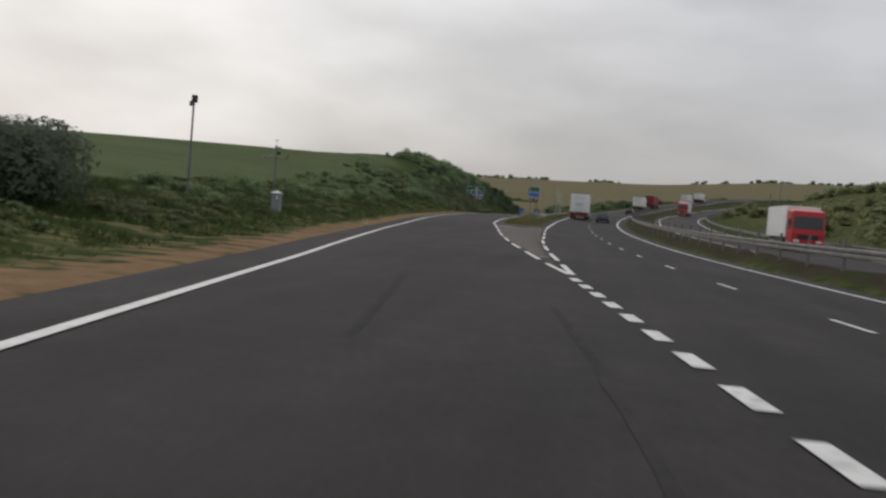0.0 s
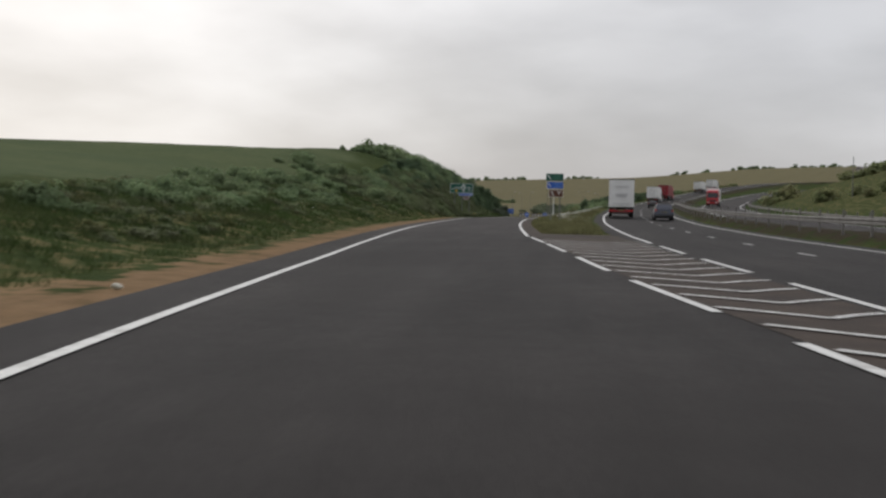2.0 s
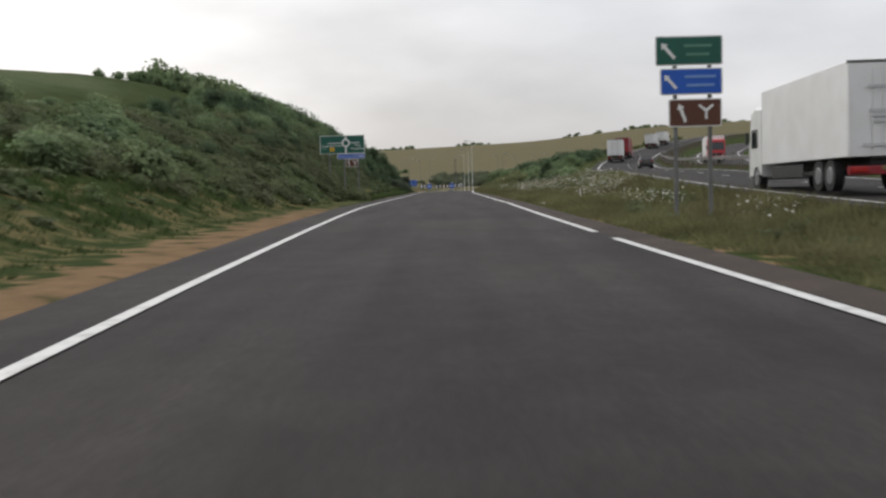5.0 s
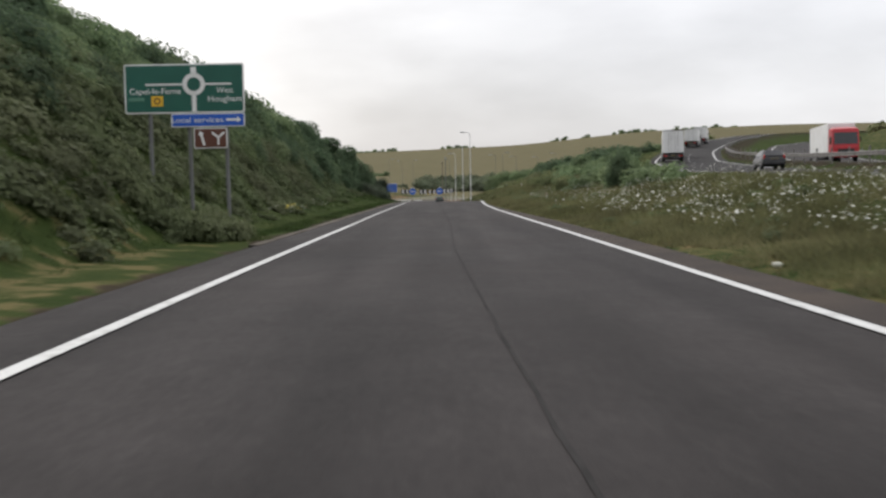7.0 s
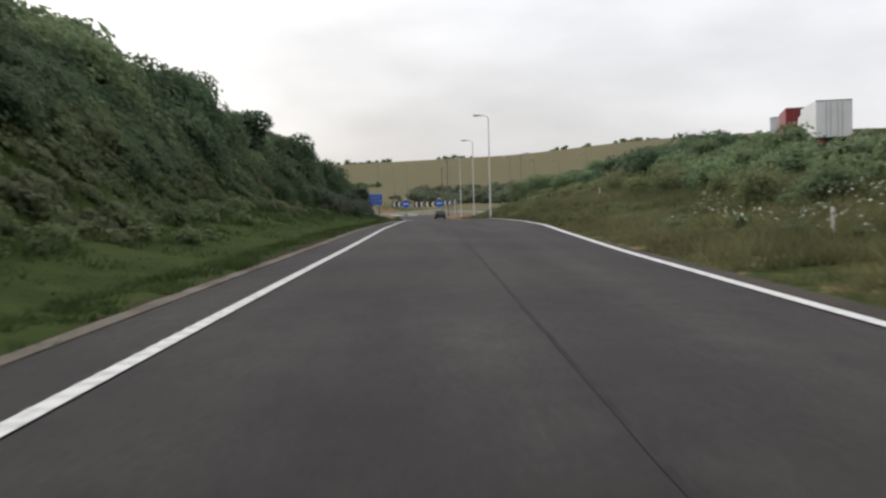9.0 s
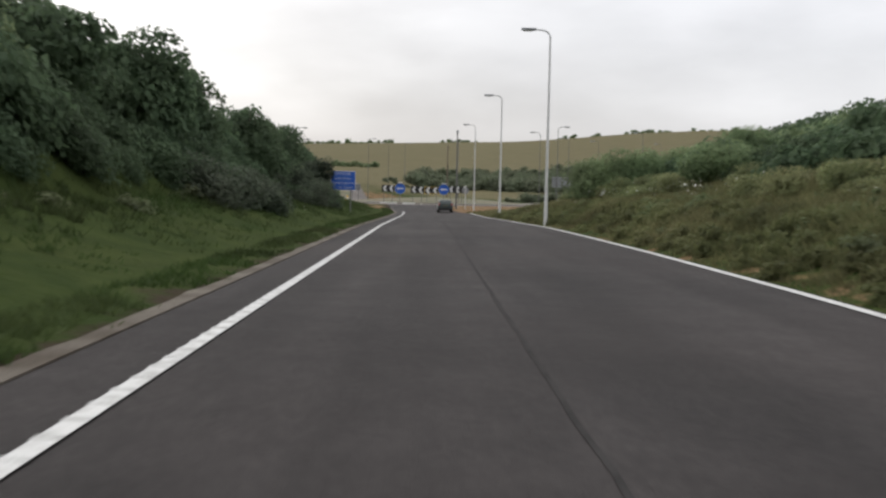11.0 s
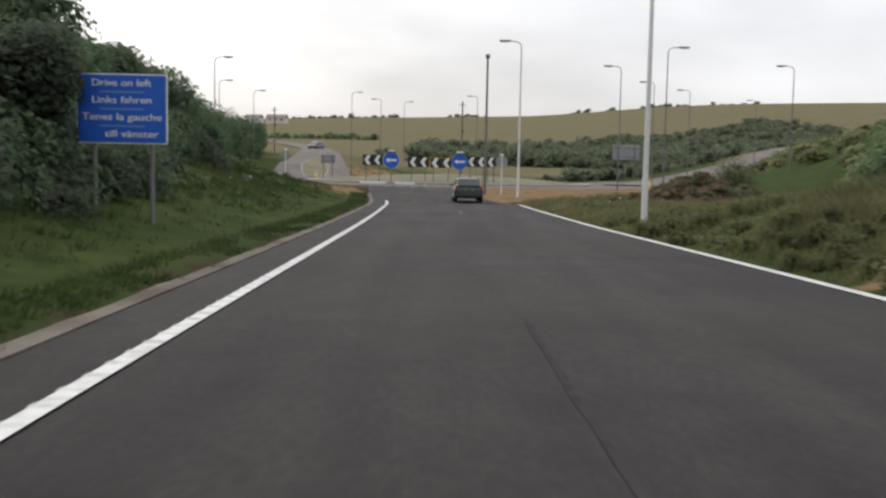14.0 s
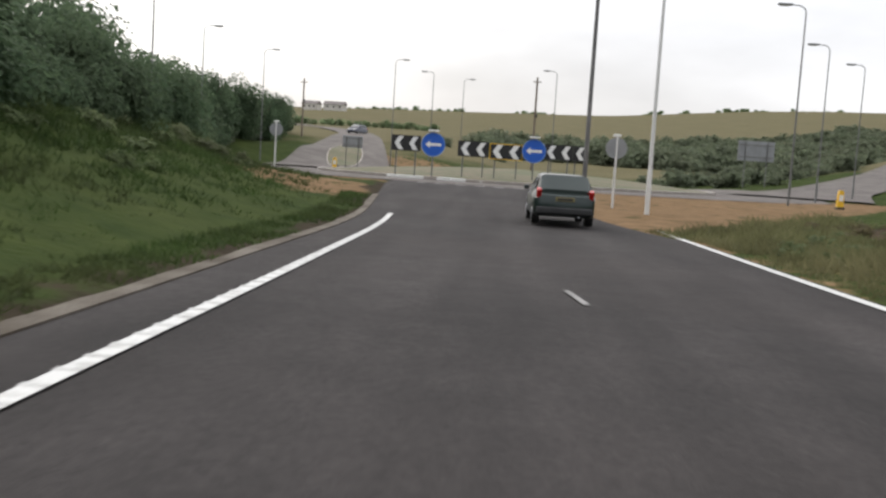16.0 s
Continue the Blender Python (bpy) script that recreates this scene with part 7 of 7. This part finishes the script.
tufts("verge_grass", pl, np.array(hl), "long dry and green grass on the nearside bank", M_GRASS_DRY)


def flowers(name, places, label, mat=None):
    """White flower heads, each a flat cluster on a stem."""
    P = np.array(places)
    n = len(P)
    z = land(P[:, 0], P[:, 1]) + P[:, 2]
    k = 6
    a = np.linspace(0, 2 * np.pi, k, endpoint=False)[None, :] + rng.uniform(0, 6, n)[:, None]
    r = P[:, 3][:, None] * rng.uniform(0.7, 1.2, (n, k))
    tilt = rng.normal(0, 0.45, (n, 2))
    X, Y = np.cos(a) * r, np.sin(a) * r
    V = np.stack([P[:, 0][:, None] + X, P[:, 1][:, None] + Y, z[:, None] + X * tilt[:, :1] + Y * tilt[:, 1:]], -1).reshape(-1, 3)
    ob = new(name, fast_mesh(name, V, np.arange(n * k).reshape(-1, k), [mat or M_PETAL]))
    return tagged(ob, label, "wild flowers", kind="stuff")


fl = []
while len(fl) < 3800:
    y = rng.uniform(-30, 98)
    e = float(edge_r(y)) + 0.4
    i = index_at(MAIN, y)
    far_edge = MAIN[i, 0] - 6.2
    x = rng.uniform(e + 2.6, max(e + 4.0, min(far_edge, e + 11.0)))
    v = noise.noise((x * 0.35, y * 0.22, 6.0)) + 0.5 * noise.noise((x * 0.9, y * 0.9, 2.0)) + np.interp(y, [-30, 10, 30, 80, 98], [-0.3, -0.05, 0.12, 0.12, -0.15])
    if v < 0.14:
        continue
    fl.append((x, y, rng.uniform(0.25, 0.7), rng.uniform(0.014, 0.034)))
while len(fl) < 4700:
    x, y = rng.uniform(6.0, 13.5), rng.uniform(36, 66)
    if noise.noise((x * 0.5, y * 0.3, 11.0)) + 0.4 * noise.noise((x * 1.3, y * 1.1, 5.0)) > 0.02:
        fl.append((x, y, rng.uniform(0.3, 0.65), rng.uniform(0.018, 0.042)))
flowers("white_wild_flowers", fl, "white ox-eye and cow parsley heads in long grass")
fl = []
for cx, cy in ((-8.0, 24.0), (-8.6, 30.5), (-9.0, 36.0), (-6.3, 58.0), (-6.5, 70), (-7.6, 196.0), (-7.2, 199.0), (10.5, 128.0), (10.0, 152.0), (11.0, 168.0), (9.0, 197.0), (8.4, 201.0), (-6.2, 150.0), (-9.5, -40.0)):
    for _ in range(8 if cy > 180 else 14):
        fl.append((cx + rng.normal(0, 0.5), cy + rng.normal(0, 0.9), rng.uniform(0.3, 0.65), rng.uniform(0.015, 0.036)))
for cx, cy in ((9.6, 141.0), (10.2, 147.0), (9.4, 158.0), (10.6, 163.0), (9.8, 171.0), (17.6, 209.0)):
    for _ in range(34):
        fl.append((cx + rng.normal(0, 0.8), cy + rng.normal(0, 1.4), rng.uniform(0.45, 0.8), rng.uniform(0.02, 0.045)))
flowers("white_wild_flowers", fl, "small groups of white flower heads in the verge")
fl = [(-7.0 + rng.normal(0, 0.3), 62.5 + rng.normal(0, 0.5), rng.uniform(0.25, 0.5), rng.uniform(0.02, 0.04)) for _ in range(70)]
flowers("yellow_wild_flowers", fl, "clump of yellow ragwort at the verge", M_PETAL_YELLOW)


# ---------------------------------------------------------------- seams and stains in the asphalt
def seam(pts, width, parent):
    pts = np.asarray(pts, float)
    d = np.r_[0, np.cumsum(np.linalg.norm(np.diff(pts, axis=0), axis=1))]
    s = np.arange(0, d[-1], 0.4)
    q = np.stack([np.interp(s, d, pts[:, k]) for k in range(2)], 1)
    q[:, 0] += [0.03 * noise.noise((v * 0.9, 4.0, 0.0)) for v in s]
    t = np.gradient(q, axis=0)
    t /= np.linalg.norm(t, axis=1)[:, None]
    w = width * np.array([0.6 + 0.5 * abs(noise.noise((v * 0.5, 1.0, 8.0))) for v in s])[:, None]
    n = np.stack([t[:, 1], -t[:, 0]], 1) * w
    return strip("tar_seam", q - n / 2, q + n / 2, M_SEAM, 1, parent, 0.006)


seam([(14.95, -143.0), (14.5, -137.0), (13.9, -131.0)], 0.16, diverge)
seam([(11.92, -136.4), (11.1, -130.2), (10.4, -125.0)], 0.17, diverge)
seam([(0.30, 20.0), (0.24, 24.0), (0.2, 30.0), (0.15, 37.0), (0.4, 52.0)], 0.05, slip_road)
seam([(0.4, 54.0), (0.5, 80.0), (0.55, 118.0), (0.62, 140.0), (0.68, 168.0)], 0.07, slip_road)
